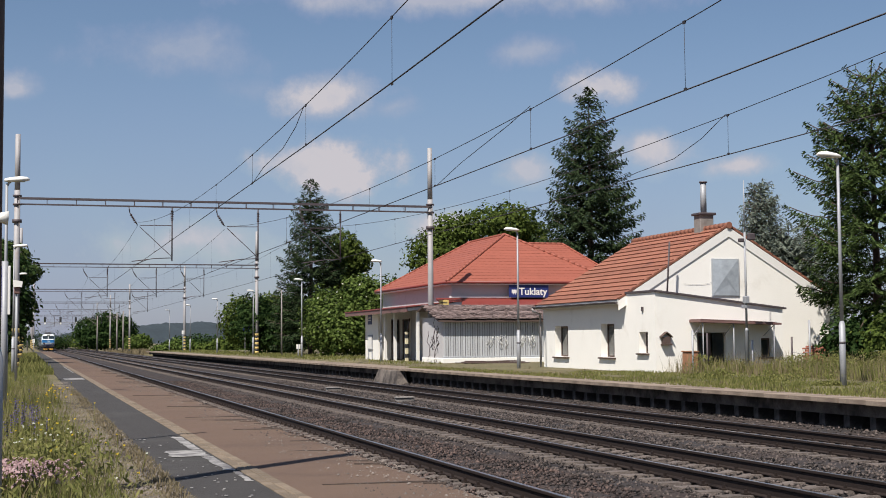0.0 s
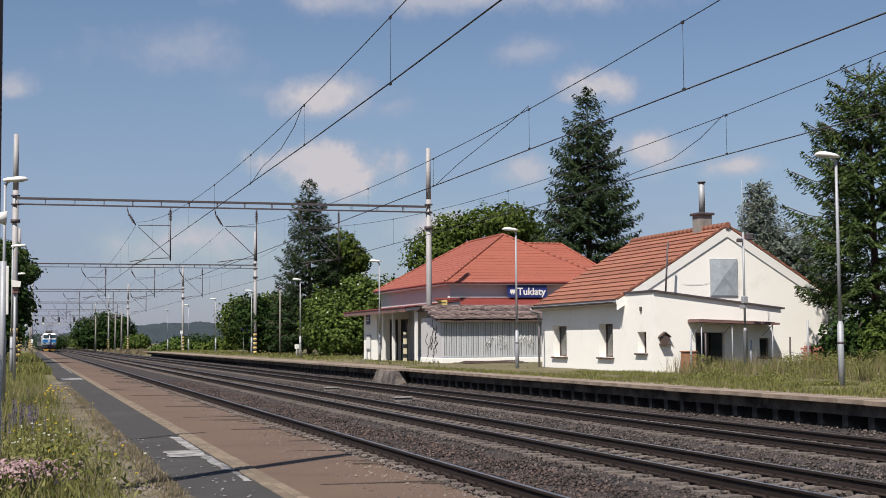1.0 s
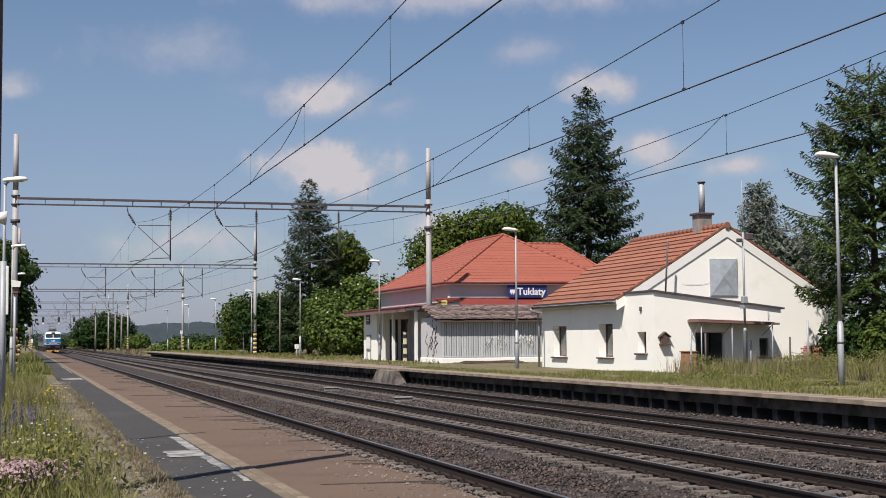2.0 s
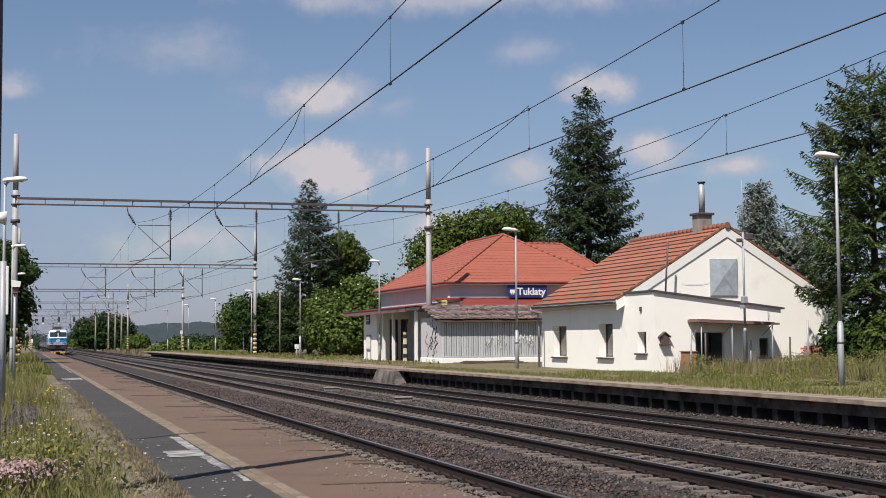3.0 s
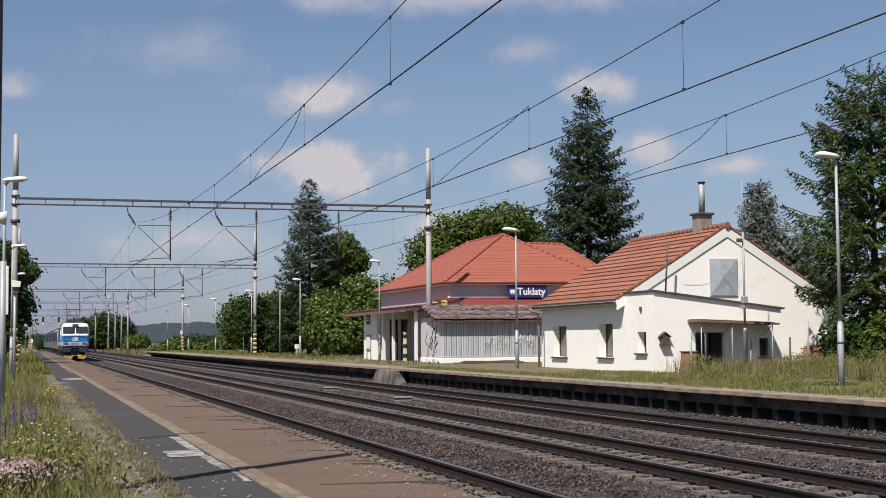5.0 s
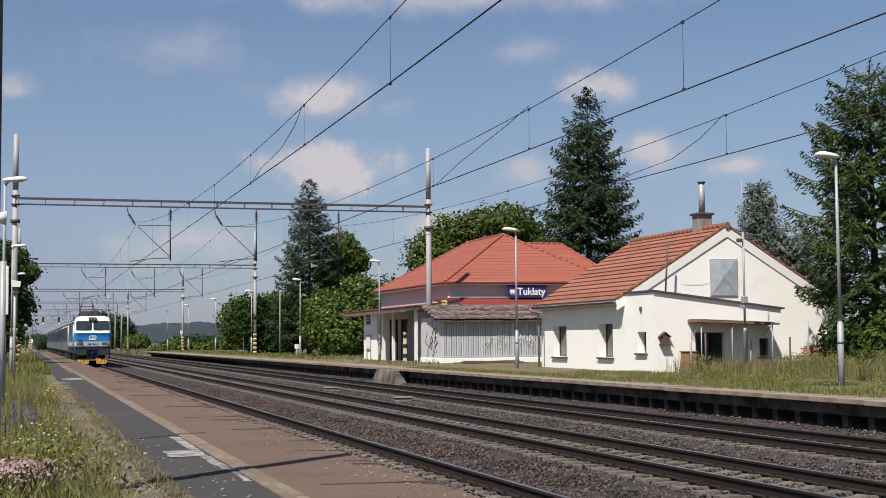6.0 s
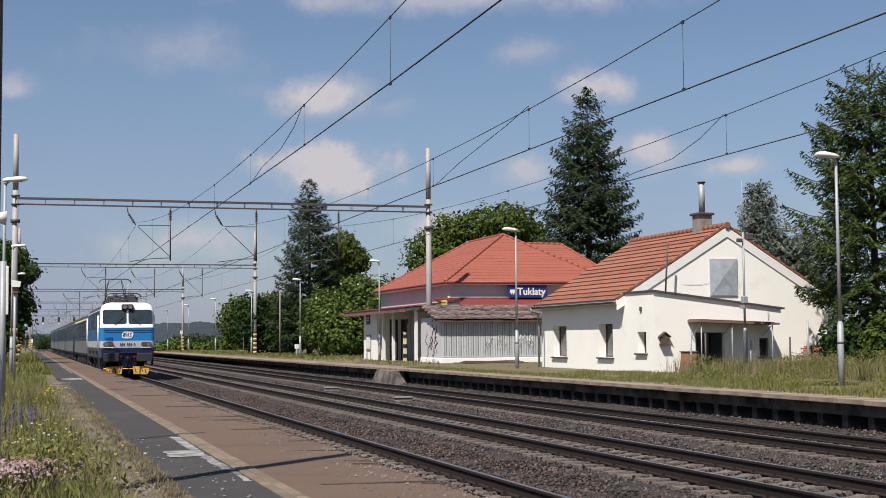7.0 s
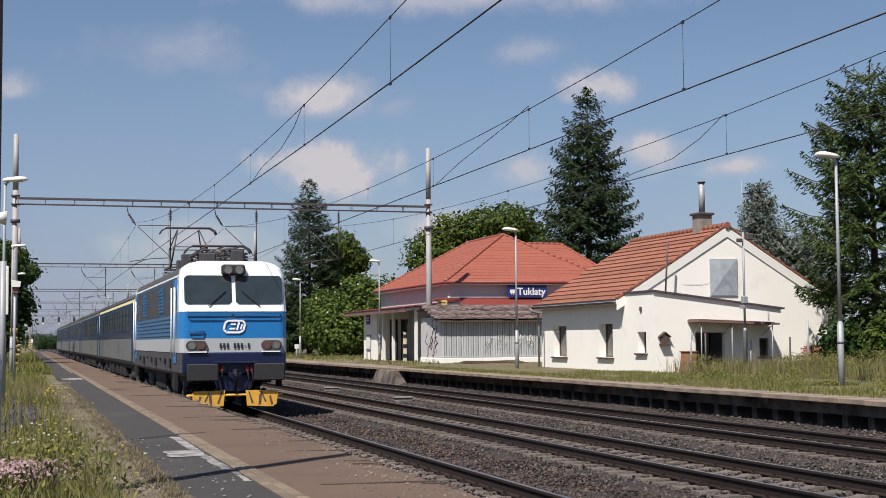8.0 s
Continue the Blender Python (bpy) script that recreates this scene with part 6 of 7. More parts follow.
make_leafy("lineside_bush", "broad light green lineside bush", "bush", 25.2, 152.0, GROUND_R,
           ((-2.4, 0, 3.4, 2.8, 2.4, 2.9), (1.2, 0, 3.9, 3.0, 2.6, 3.0), (4.2, 0, 3.4, 2.8, 2.4, 2.8), (0.6, -0.8, 1.8, 4.4, 2.4, 2.0)), 19000, 0.30, LEAF, 35, trunk=1.4, group="lineside bushes")
make_leafy("lineside_bush", "dense green bush behind the platform lamps", "bush", 29.5, 151.0, GROUND_R,
           ((-1.5, 0, 3.2, 3.4, 2.6, 2.9), (3.0, 0, 4.2, 3.6, 2.8, 3.4)), 8000, 0.40, LEAF_DARK, 36, trunk=1.4, group="lineside bushes")
make_leafy("round_tree", "round-topped green tree beside the far line", "tree", 18.0, 335.0, -0.3,
           ((-3.8, 0, 4.6, 4.0, 3.0, 3.6), (0.5, 0, 6.2, 4.6, 3.2, 3.4), (4.0, 0, 5.0, 3.6, 3.0, 3.8), (0, -1, 3.0, 6.5, 3.0, 2.8)), 11000, 0.6, LEAF_DARK, 37, trunk=3.0)
make_leafy("round_tree", "small leafy tree beside the far line", "tree", 26.0, 330.0, -0.3,
           ((0, 0, 2.2, 2.6, 2.2, 2.0), (-2.2, 0, 2.0, 2.2, 2.0, 1.9)), 3500, 0.5, LEAF_LIGHT, 38, trunk=2.0)
make_leafy("platform_tree", "leafy tree at the back of the near platform", "tree", -2.6, 96.0, 0.5,
           ((0.4, 0, 6.2, 2.6, 2.6, 2.2), (1.4, 1, 4.2, 2.1, 2.4, 2.0), (0.2, -1, 2.2, 2.6, 2.4, 1.8), (-1.8, 0, 7.0, 2.4, 2.4, 1.9)), 9000, 0.30, LEAF_DARK, 39, trunk=3.4)
make_leafy("platform_tree", "tall lineside tree with a sparse top", "tree", -2.2, 118.0, 0.5,
           ((0.0, 0, 8.6, 2.6, 2.6, 1.4), (1.9, 0, 7.2, 1.8, 2.0, 1.2), (0.6, 0, 4.0, 2.6, 2.6, 3.0)), 7000, 0.32, SPRUCE_BRIGHT, 40, trunk=6.5)
make_leafy("elder_bush", "elder bush with large pale blossom heads near the lamp post", "bush", 27.9, 37.6, GROUND_R,
           ((0.2, 0, 1.8, 1.7, 1.3, 1.8), (-1.4, 0.4, 1.0, 1.2, 1.1, 1.1), (1.5, -0.2, 1.5, 1.3, 1.2, 1.6)), 12000, 0.13, LEAF, 41, trunk=0.8, flowers=70, flower_mat=PETAL_WHITE)
make_leafy("shade_shrub", "dark shrub under the fir by the brick pile", "bush", 27.6, 42.2, GROUND_R,
           ((0, 0, 1.0, 1.1, 1.0, 1.0), (1.5, 0.3, 1.3, 1.2, 1.0, 1.2)), 4500, 0.16, LEAF_DARK, 42, trunk=0.5)


def scrub_row(specs):
    for i, (x, y, w, h, count, mat) in enumerate(specs):
        make_leafy("scrub", "low green scrub along the far line", "bush", x, y, -0.2, ((0, 0, h * 0.45, w, w * 0.6, h * 0.55), (w * 0.7, 0.5, h * 0.35, w * 0.8, w * 0.5, h * 0.45), (-w * 0.8, 0, h * 0.3, w * 0.7, w * 0.5, h * 0.4)),
                   count, 0.5, mat, 60 + i, trunk=0.8, group="far scrub")


scrub_row(((24, 226, 3.4, 2.6, 2600, LEAF_LIGHT), (31, 222, 3.6, 3.0, 2600, LEAF), (37, 210, 4.0, 3.2, 2600, LEAF_LIGHT), (29, 262, 4.2, 3.4, 2400, LEAF_DARK), (41, 246, 5.0, 3.6, 2400, LEAF),
           (36, 300, 6.0, 4.0, 2200, LEAF_DARK), (50, 290, 7.0, 4.4, 2200, LEAF), (9.0, 470, 4.0, 5.0, 1800, LEAF_DARK), (20.0, 430, 5.0, 5.5, 2000, LEAF), (62, 250, 8.0, 4.6, 2200, LEAF_DARK), (-6.5, 300, 4.0, 5.0, 2200, LEAF_DARK), (-7.5, 210, 4.0, 6.0, 3000, LEAF_DARK),
           (-4, 660, 7.0, 8.0, 1800, LEAF_DARK), (5, 680, 6.0, 9.0, 1800, LEAF_DARK), (14, 665, 7.0, 8.0, 1800, LEAF_DARK), (24, 640, 7.0, 8.0, 1800, LEAF)))


def make_hills():
    xs = np.concatenate([np.linspace(-1600, -220, 60), np.arange(-210, 1400, 2.6), np.linspace(1420, 3200, 60)])
    verts, faces = [], []
    for j, (y, k) in enumerate(((2050, 0.0), (2250, 0.55), (2600, 1.0), (3200, 0.7))):
        for x in xs:
            hgt = 23 + 13 * math.exp(-((x - 300) / 150) ** 2) + 9 * noise.noise((x * 0.004, j * 0.2, 2)) + 4 * noise.noise((x * 0.03, j, 5)) + 3.5 * noise.noise((x * 0.11, j, 7)) + 2.5 * noise.noise((x * 0.3, j, 3))
            verts.append((x, y, -2 + k * hgt))
    n = len(xs)
    faces = [(j * n + i, j * n + i + 1, (j + 1) * n + i + 1, (j + 1) * n + i) for j in range(3) for i in range(n - 1)]
    solid("backdrop", bulk_mesh("backdrop", verts, faces, FAR_WOOD_HAZE, True), None, "low wooded hills with blue haze put into their colour", "hills", kind="structure")


make_hills()


def blades(count, area, h0, h1, width, seed, lean=0.35, where=None):
    """Bent grass blades of three faces each, scattered over an area (x0, x1, y0, y1) with the density falling away."""
    r = np.random.default_rng(seed)
    x0, x1, y0, y1, p = area
    x, y = x0 + (x1 - x0) * r.random(count), y0 + (y1 - y0) * r.random(count) ** p
    patch = np.array([noise.noise((a * 0.9, b * 0.5, seed)) for a, b in zip(x, y)])
    keep = patch + 0.45 * r.random(count) > -0.12
    if where is not None:
        keep &= where(x, y, r)
    x, y, patch = x[keep], y[keep], patch[keep]
    n = len(x)
    h = (h0 + (h1 - h0) * r.random(n) ** 1.5) * (0.75 + 0.6 * np.clip(patch + 0.3, 0, 1))
    a, b = r.random(n) * 6.283, r.random(n) * 6.283
    w = width * (0.6 + 0.8 * r.random(n))
    dx, dy = np.cos(a) * w, np.sin(a) * w
    lx, ly = np.cos(b) * h * lean * r.random(n), np.sin(b) * h * lean * r.random(n)
    z = np.zeros(n)
    v = np.stack([np.stack([x - dx, y - dy, z], 1), np.stack([x + dx, y + dy, z], 1), np.stack([x - dx * 0.8 + lx * 0.35, y - dy * 0.8 + ly * 0.35, h * 0.55], 1),
                  np.stack([x + dx * 0.8 + lx * 0.35, y + dy * 0.8 + ly * 0.35, h * 0.55], 1), np.stack([x + lx, y + ly, h], 1)], 1).reshape(-1, 3)
    tri = np.array([(0, 1, 3), (0, 3, 2), (2, 3, 4)])
    f = (tri[None] + 5 * np.arange(n)[:, None, None]).reshape(-1, 3)
    return v, f, (x, y, h)


def left_edge(x, y, r):
    return x < 0.84 + 0.24 * np.array([noise.noise((b * 0.8, 1.0, 3.0)) for b in y]) - 0.25 * r.random(len(x)) ** 2


def put_grass(name, label, v, f, z, material):
    v = v.copy()
    v[:, 2] += z
    return solid(name, bulk_mesh(name, v, f, material), None, label, "grass", kind="stuff")


v, f, spots = blades(62000, (-4.5, 1.3, 8.0, 62.0, 1.7), 0.05, 0.32, 0.0048, 51, 0.65, left_edge)
put_grass("meadow_grass", "uncut green meadow grass beside the platform path", v, f, LEFT_Z - 0.05, BLADE)
v, f, dry = blades(15000, (-4.0, 1.30, 8.5, 45.0, 1.6), 0.05, 0.34, 0.0042, 52, 0.8, left_edge)
put_grass("dry_grass", "dry straw-coloured grass among the green", v, f, LEFT_Z - 0.05, BLADE_DRY)
v, f, _ = blades(15000, (0.60, 1.42, 9.0, 45.0, 1.5), 0.004, 0.030, 0.005, 53, 2.2)
put_grass("straw_fringe", "straw fringe along the broken asphalt edge", *blades(5000, (1.16, 1.38, 9.0, 40.0, 1.5), 0.02, 0.09, 0.004, 62, 1.0)[:2], LEFT_Z - 0.01, BLADE_DRY)
put_grass("dry_litter", "dry plant litter spilling over the asphalt edge", v, f, LEFT_Z - 0.005, BLADE_DRY)
v, f, _ = blades(30000, (18.1, 21.1, 16.0, 47.0, 1.0), 0.03, 0.16, 0.012, 54, 0.5)
put_grass("verge_grass", "rough green grass behind the far platform", v, f, GROUND_R - 0.03, BLADE)
v, f, _ = blades(16000, (16.85, 18.3, 16.0, 62.0, 1.3), 0.02, 0.11, 0.010, 60, 0.6)
put_grass("verge_grass", "low yellowing grass creeping over the far platform", v, f, RIGHT_Z - 0.006, BLADE)
v, f, _ = blades(9000, (17.6, 22.0, 16.0, 74.0, 1.0), 0.02, 0.12, 0.012, 55, 0.6)
put_grass("dry_grass", "dry stalks in the platform verge", v, f, GROUND_R - 0.03, BLADE_DRY)
v, f, _ = blades(14000, (21.6, 27.5, 30.0, 43.6, 1.0), 0.12, 0.60, 0.012, 56, 0.5)
put_grass("tall_weeds", "tall flowering weeds in front of the house", v, f, GROUND_R - 0.03, BLADE)
v, f, _ = blades(6000, (21.0, 27.5, 30.0, 43.6, 1.0), 0.2, 0.85, 0.008, 61, 0.4)
put_grass("dry_grass", "feathery straw-coloured stalks before the house", v, f, GROUND_R - 0.03, BLADE_DRY)
v, f, _ = blades(22000, (18.2, 24.0, 66.0, 196.0, 1.2), 0.05, 0.26, 0.03, 57, 0.5, lambda x, y, r: ((x < 20.0) & (r.random(len(x)) < 0.35)) | (y > 90))
put_grass("verge_grass", "grass strip along the far end of the platform", v, f, GROUND_R - 0.03, BLADE)
v, f, _ = blades(16000, (17.0, 42.0, 200.0, 330.0, 1.2), 0.3, 0.9, 0.07, 58, 0.5)
put_grass("field_grass", "pale field grass beyond the platform end", v, f, -0.25, BLADE_DRY)
v, f, _ = blades(9000, (-3.0, 1.2, 62.0, 180.0, 1.4), 0.15, 0.4, 0.03, 59, 0.5)
put_grass("verge_grass", "grass along the far part of the near platform", v, f, LEFT_Z - 0.05, BLADE)


def flower_patch(name, label, centre, spread, count, h0, h1, size, petal, seed, spike=1):
    """Stems with blossom: single heads, or spikes of several heads up the stem."""
    r = np.random.default_rng(seed)
    fl = thing(name, label, "flowers", kind="stuff", at=(centre[0], centre[1], LEFT_Z - 0.04))
    stems, C = Geo(), []
    for i in range(count):
        x, y = r.normal() * spread[0], r.normal() * spread[1]
        if centre[0] + x > 1.2:
            continue
        h = h0 + (h1 - h0) * r.random()
        lx, ly = (r.random() - 0.5) * 0.15, (r.random() - 0.5) * 0.15
        stems.bar((x, y, 0), (x + lx, y + ly, h), 0.006)
        for k in range(spike):
            t = 1 - 0.45 * k / max(1, spike)
            for q in range(5 if spike == 1 else 3):
                C.append((x + lx * t + 0.6 * size * (r.random() - 0.5), y + ly * t + 0.6 * size * (r.random() - 0.5), h * t + 0.3 * size * (r.random() - 0.5)))
    C = np.array(C)
    n = len(C)
    up = unit(np.array([0, -0.5, 1.0]) + 0.7 * r.normal(size=(n, 3)))
    al = unit(np.cross(up, r.normal(size=(n, 3))))
    v, f = cards(C, al, np.cross(up, al), size * (0.6 + 0.6 * r.random(n)), size * (0.5 + 0.5 * r.random(n)))
    part("stems", stems, BLADE, fl, kind="stuff")
    part("petals", bulk_mesh("petals", v, f, petal), None, fl, kind="stuff")


flower_patch("yellow_flowers", "small yellow wild flowers among the grass", (0.35, 21.0), (0.7, 7.0), 60, 0.2, 0.42, 0.03, PETAL_YELLOW, 71)
flower_patch("yellow_flowers", "orange-yellow flower clump in the meadow", (0.62, 29.0), (0.15, 1.0), 22, 0.3, 0.5, 0.04, PETAL_YELLOW, 72)
flower_patch("violet_flowers", "violet flower spikes standing in the meadow", (0.02, 20.0), (0.16, 1.3), 34, 0.35, 0.65, 0.028, PETAL_VIOLET, 73, 8)
flower_patch("pink_flowers", "pale pink flower cushion at the meadow edge", (-0.02, 13.6), (0.17, 0.42), 620, 0.12, 0.26, 0.042, PETAL_PINK, 74)
flower_patch("white_flowers", "white umbels above broad leaves", (0.13, 16.6), (0.16, 1.0), 14, 0.3, 0.44, 0.03, PETAL_WHITE, 75)
flower_patch("white_flowers", "scattered pale clover heads in the grass", (0.4, 16.0), (0.5, 4.0), 22, 0.15, 0.35, 0.025, PETAL_WHITE, 76)


def broad_leaves():
    r = np.random.default_rng(80)
    n = 1500
    c = np.stack([0.25 + 0.35 * r.normal(size=n), 15.0 + 2.4 * r.normal(size=n), 0.12 + 0.2 * r.random(n)], 1)
    c = c[c[:, 0] < 1.0]
    n = len(c)
    al = unit(np.array([0, 0, 1.0]) + 1.0 * r.normal(size=(n, 3)))
    ac = unit(np.cross(al, r.normal(size=(n, 3))))
    v, f = cards(c, al, ac, 0.04 + 0.07 * r.random(n), 0.016 + 0.018 * r.random(n))
    put_grass("broad_leaf_weeds", "broad green weed leaves at the path edge", v, f, LEFT_Z - 0.05, BLADE)


broad_leaves()


def weed_clumps():
    """Leafy, flowering weeds standing in uneven clumps before the house and along the verge."""
    r = np.random.default_rng(90)
    C, S = [], []
    for i in range(115):
        x, y = (21.6 + 5.2 * r.random(), 33.0 + 10.0 * r.random()) if i < 85 else (18.4 + 2.2 * r.random(), 20.0 + 20 * r.random())
        h = (0.25 + 0.60 * r.random() ** 1.8) * (1.0 if i < 85 else 0.45)
        n = int(140 + 220 * r.random())
        t = r.random(n)
        w = 0.10 + 0.30 * r.random()
        C.append(np.stack([x + r.normal(size=n) * w * (1.1 - 0.6 * t), y + r.normal(size=n) * w * (1.1 - 0.6 * t), h * t ** 0.8], 1))
        S.append(np.full(n, 0.03 + 0.03 * r.random()))
    c, s = np.concatenate(C), np.concatenate(S)
    n = len(c)
    al = unit(np.array([0, 0, 0.7]) + r.normal(size=(n, 3)))
    ac = unit(np.cross(al, r.normal(size=(n, 3))))
    v, f = cards(c, al, ac, s * (1.2 + 1.2 * r.random(n)), s * 0.6)
    put_grass("leafy_weeds", "bushy leafy weeds before the white house", v, f, GROUND_R, BLADE)


weed_clumps()


def platform_grit():
    """Small loose stones on the rolled strip and along the asphalt edge."""
    r = np.random.default_rng(33)
    n = 17000
    y = 10.0 + 40 * r.random(n) ** 1.6
    x = np.where(r.random(n) < 0.18, 3.85 - 0.9 * r.random(n) ** 2, 0.55 + 0.85 * r.random(n))
    base = np.array([(1, 0, 0), (-1, 0, 0), (0, 1, 0), (0, -1, 0), (0, 0, 1)], dtype=float)
    tri = np.array([(0, 2, 4), (2, 1, 4), (1, 3, 4), (3, 0, 4)])
    s = (0.004 + 0.016 * r.random((n, 1, 1)) ** 3) * (0.6 + 0.8 * r.random((n, 5, 3)))
    v = base[None] * s + np.stack([x, y, np.full(n, LEFT_Z - 0.004)], 1)[:, None]
    f = (tri[None] + 5 * np.arange(n)[:, None, None]).reshape(-1, 3)
    solid("platform_grit", bulk_mesh("platform_grit", v.reshape(-1, 3), f, CONCRETE_DARK), None, "loose grey-brown grit scattered over the platform", "gravel", kind="stuff")


platform_grit()

# ---- platform furniture ----
for i, y in enumerate((29.8, 53.2, 76.0, 99.5, 122.0, 146.0, 171.0, 196.5)):
    make_lamp(19.3, y, 0.62, 6.30)
for y in (38.0, 64.0, 90.0):
    make_lamp(-0.52, y, LEFT_Z - 0.02, 6.12, 1.0)


def make_steel_mast():
    sm = thing("steel_mast", "tall dark steel lighting mast at the back of the near platform", "mast", at=(-0.325, 12.1, LEFT_Z - 0.05))
    part("shaft", Geo().cyl((0, 0, 1.3), (0.012, 0, 8.95), 0.125, 0.115, 16), STEEL_DARK, sm, "dark painted shaft")
    part("sleeve", Geo().cyl((0, 0, -0.2), (0, 0, 1.25), 0.15, n=16).cyl((0, 0, 1.25), (0, 0, 1.36), 0.15, 0.125, 16), GALV, sm, "grey steel sleeve")
    part("foot", Geo().cyl((0, 0, -0.1), (0, 0, 0.12), 0.17, 0.16, 12), CONCRETE, sm)
    part("lamp_arm", Geo().tube([(0, 0, 8.9), (0.06, 0.0, 9.06), (0.35, 0.02, 9.12)], 0.05, 8), STEEL_DARK, sm)
    part("lamp_head", Geo().box((0.2, -0.15, 9.08), (0.72, 0.17, 9.2), 0.05), WHITE_PAINT, sm, "flat white lamp head")
    part("horn", Geo().cyl((0.06, -0.1, 2.44), (0.178, -0.1, 2.43), 0.025, 0.062, 14), WHITE_PAINT, sm, "small white loudspeaker horn")
    # unseen pole left of the view, added to cast a thin shadow across the path
    tp = thing("thin_pole", "thin steel pole out of view, added for the shadow it casts", "pole", at=(-0.62, 17.6, LEFT_Z - 0.05))
    part("shaft", Geo().cyl((0, 0, -0.2), (0, 0, 6.5), 0.05, 0.04, 10), GALV, tp)


make_steel_mast()


def make_flood_pole():
    fp = thing("flood_pole", "thin steel pole with a small floodlight before the house", "pole", at=(23.6, 42.2, 0.6))
    part("lower_tube", Geo().cyl((0, 0, -0.2), (0, 0, 1.5), 0.075, n=14).cyl((0, 0, 1.5), (0, 0, 1.62), 0.075, 0.04, 14), GALV, fp)
    part("pole", Geo().cyl((0, 0, 1.55), (0, 0, 4.9), 0.04, n=12).cyl((0, 0, 4.9), (0, 0, 6.7), 0.022, 0.012, 8), GALV, fp)
    part("clamp", Geo().box((-0.09, -0.09, 2.45), (0.09, 0.09, 2.7), 0.02).box((-0.16, -0.05, 2.28), (0.02, 0.05, 2.4), 0.01), GALV, fp)
    part("floodlight", Geo().box((0.08, -0.14, 4.62), (0.34, 0.02, 4.86), 0.03).box((-0.26, -0.1, 4.55), (-0.06, 0.02, 4.68), 0.02), STEEL_DARK, fp, "dark floodlight")


make_flood_pole()


def make_left_sign():
    """Post with a blue sign seen edge on at the near side, and a lamp box on the mast behind it."""
    sp = thing("platform_sign", "tall grey post with a dark blue sign seen edge on", "sign", at=(-0.44, 31.0, LEFT_Z))
    part("post", Geo().cyl((0, 0, -0.2), (0, 0, 3.1), 0.07, n=12), GALV, sp)
    part("board", Geo().box((-0.9, -0.03, 1.95), (0.06, 0.03, 3.0), 0.01), SIGN_BLUE, sp)
    part("border", Geo().box((0.06, -0.04, 1.95), (0.12, 0.04, 3.0), 0.01), WHITE_PAINT, sp)
    lb = thing("speaker_box", "white hood box on a short post", "box", at=(-0.32, 52.0, LEFT_Z))
    part("post", Geo().cyl((0, 0, -0.2), (0, 0, 3.3), 0.05, n=10), GALV, lb)
    part("hood", Geo().prism([(-0.12, 3.36), (0.17, 3.36), (0.20, 3.56), (-0.14, 3.62)], "y", -0.2, 0.2), WHITE_PAINT, lb)
    part("underside", Geo().box((-0.10, -0.12, 3.12), (0.12, 0.12, 3.36), 0.03), BROWN_METAL, lb)


make_left_sign()


def make_small_post(x, y, h, top):
    sp = thing("marker_post", "small lineside marker post with a white plate", "post", "lineside marker posts", at=(x, y, 0.5 if y < 220 else -0.3))
    part("post", Geo().cyl((0, 0, -0.2), (0, 0, h), 0.05, n=8), GALV, sp)
    part("plate", Geo().box((-0.16, -0.03, h - top), (0.16, 0.0, h), 0.01), WHITE_PAINT, sp)
    return sp


make_small_post(1.1, 205.0, 2.0, 0.55)
make_small_post(18.6, 172.5, 2.8, 0.4)
make_small_post(19.9, 104.0, 1.15, 0.35)


def make_slim_post():
    sp = thing("slim_post", "slim concrete lineside post without a lamp", "post", at=(19.6, 109.5, 0.6))
    part("post", Geo().cyl((0, 0, -0.2), (0, 0, 5.4), 0.07, 0.05, 10), CONCRETE, sp)
    part("arm", Geo().bar((0, 0, 5.3), (-0.5, 0, 5.7), 0.04), CONCRETE, sp)


make_slim_post()


def make_info_sign():
    s = thing("information_sign", "two-post blue information sign behind the platform", "sign", at=(20.6, 133.0, 0.6))
    for x in (-0.35, 0.35):
        part("post", Geo().cyl((x, 0, -0.2), (x, 0, 2.9), 0.04, n=8), GALV, s)
    part("panel", Geo().box((-0.55, -0.05, 2.2), (0.55, 0.0, 3.0), 0.02), SIGN_BLUE, s)
    part("text_bars", Geo().box((-0.4, -0.056, 2.7), (0.3, -0.051, 2.8)).box((-0.4, -0.056, 2.45), (0.35, -0.051, 2.55)), WHITE_PAINT, s)


make_info_sign()


def make_striped_barrier():
    b = thing("striped_barrier", "short yellow and black striped post before the porch", "barrier post", at=(20.7, 75.65, 0.62))
    part("post", Geo().box((-0.10, -0.08, -0.1), (0.10, 0.08, 1.75), 0.03), CREAM_PAINT, b)
    for k in range(3):
        part("black_patch", Geo().box((-0.105, -0.086, 0.25 + 0.55 * k), (0.105, 0.086, 0.52 + 0.55 * k), 0.03), BLACK_PAINT, b)
    part("lever", Geo().bar((0.05, 0, 1.85), (0.18, 0, 2.5), 0.08, 0.05), STEEL_DARK, b)


make_striped_barrier()


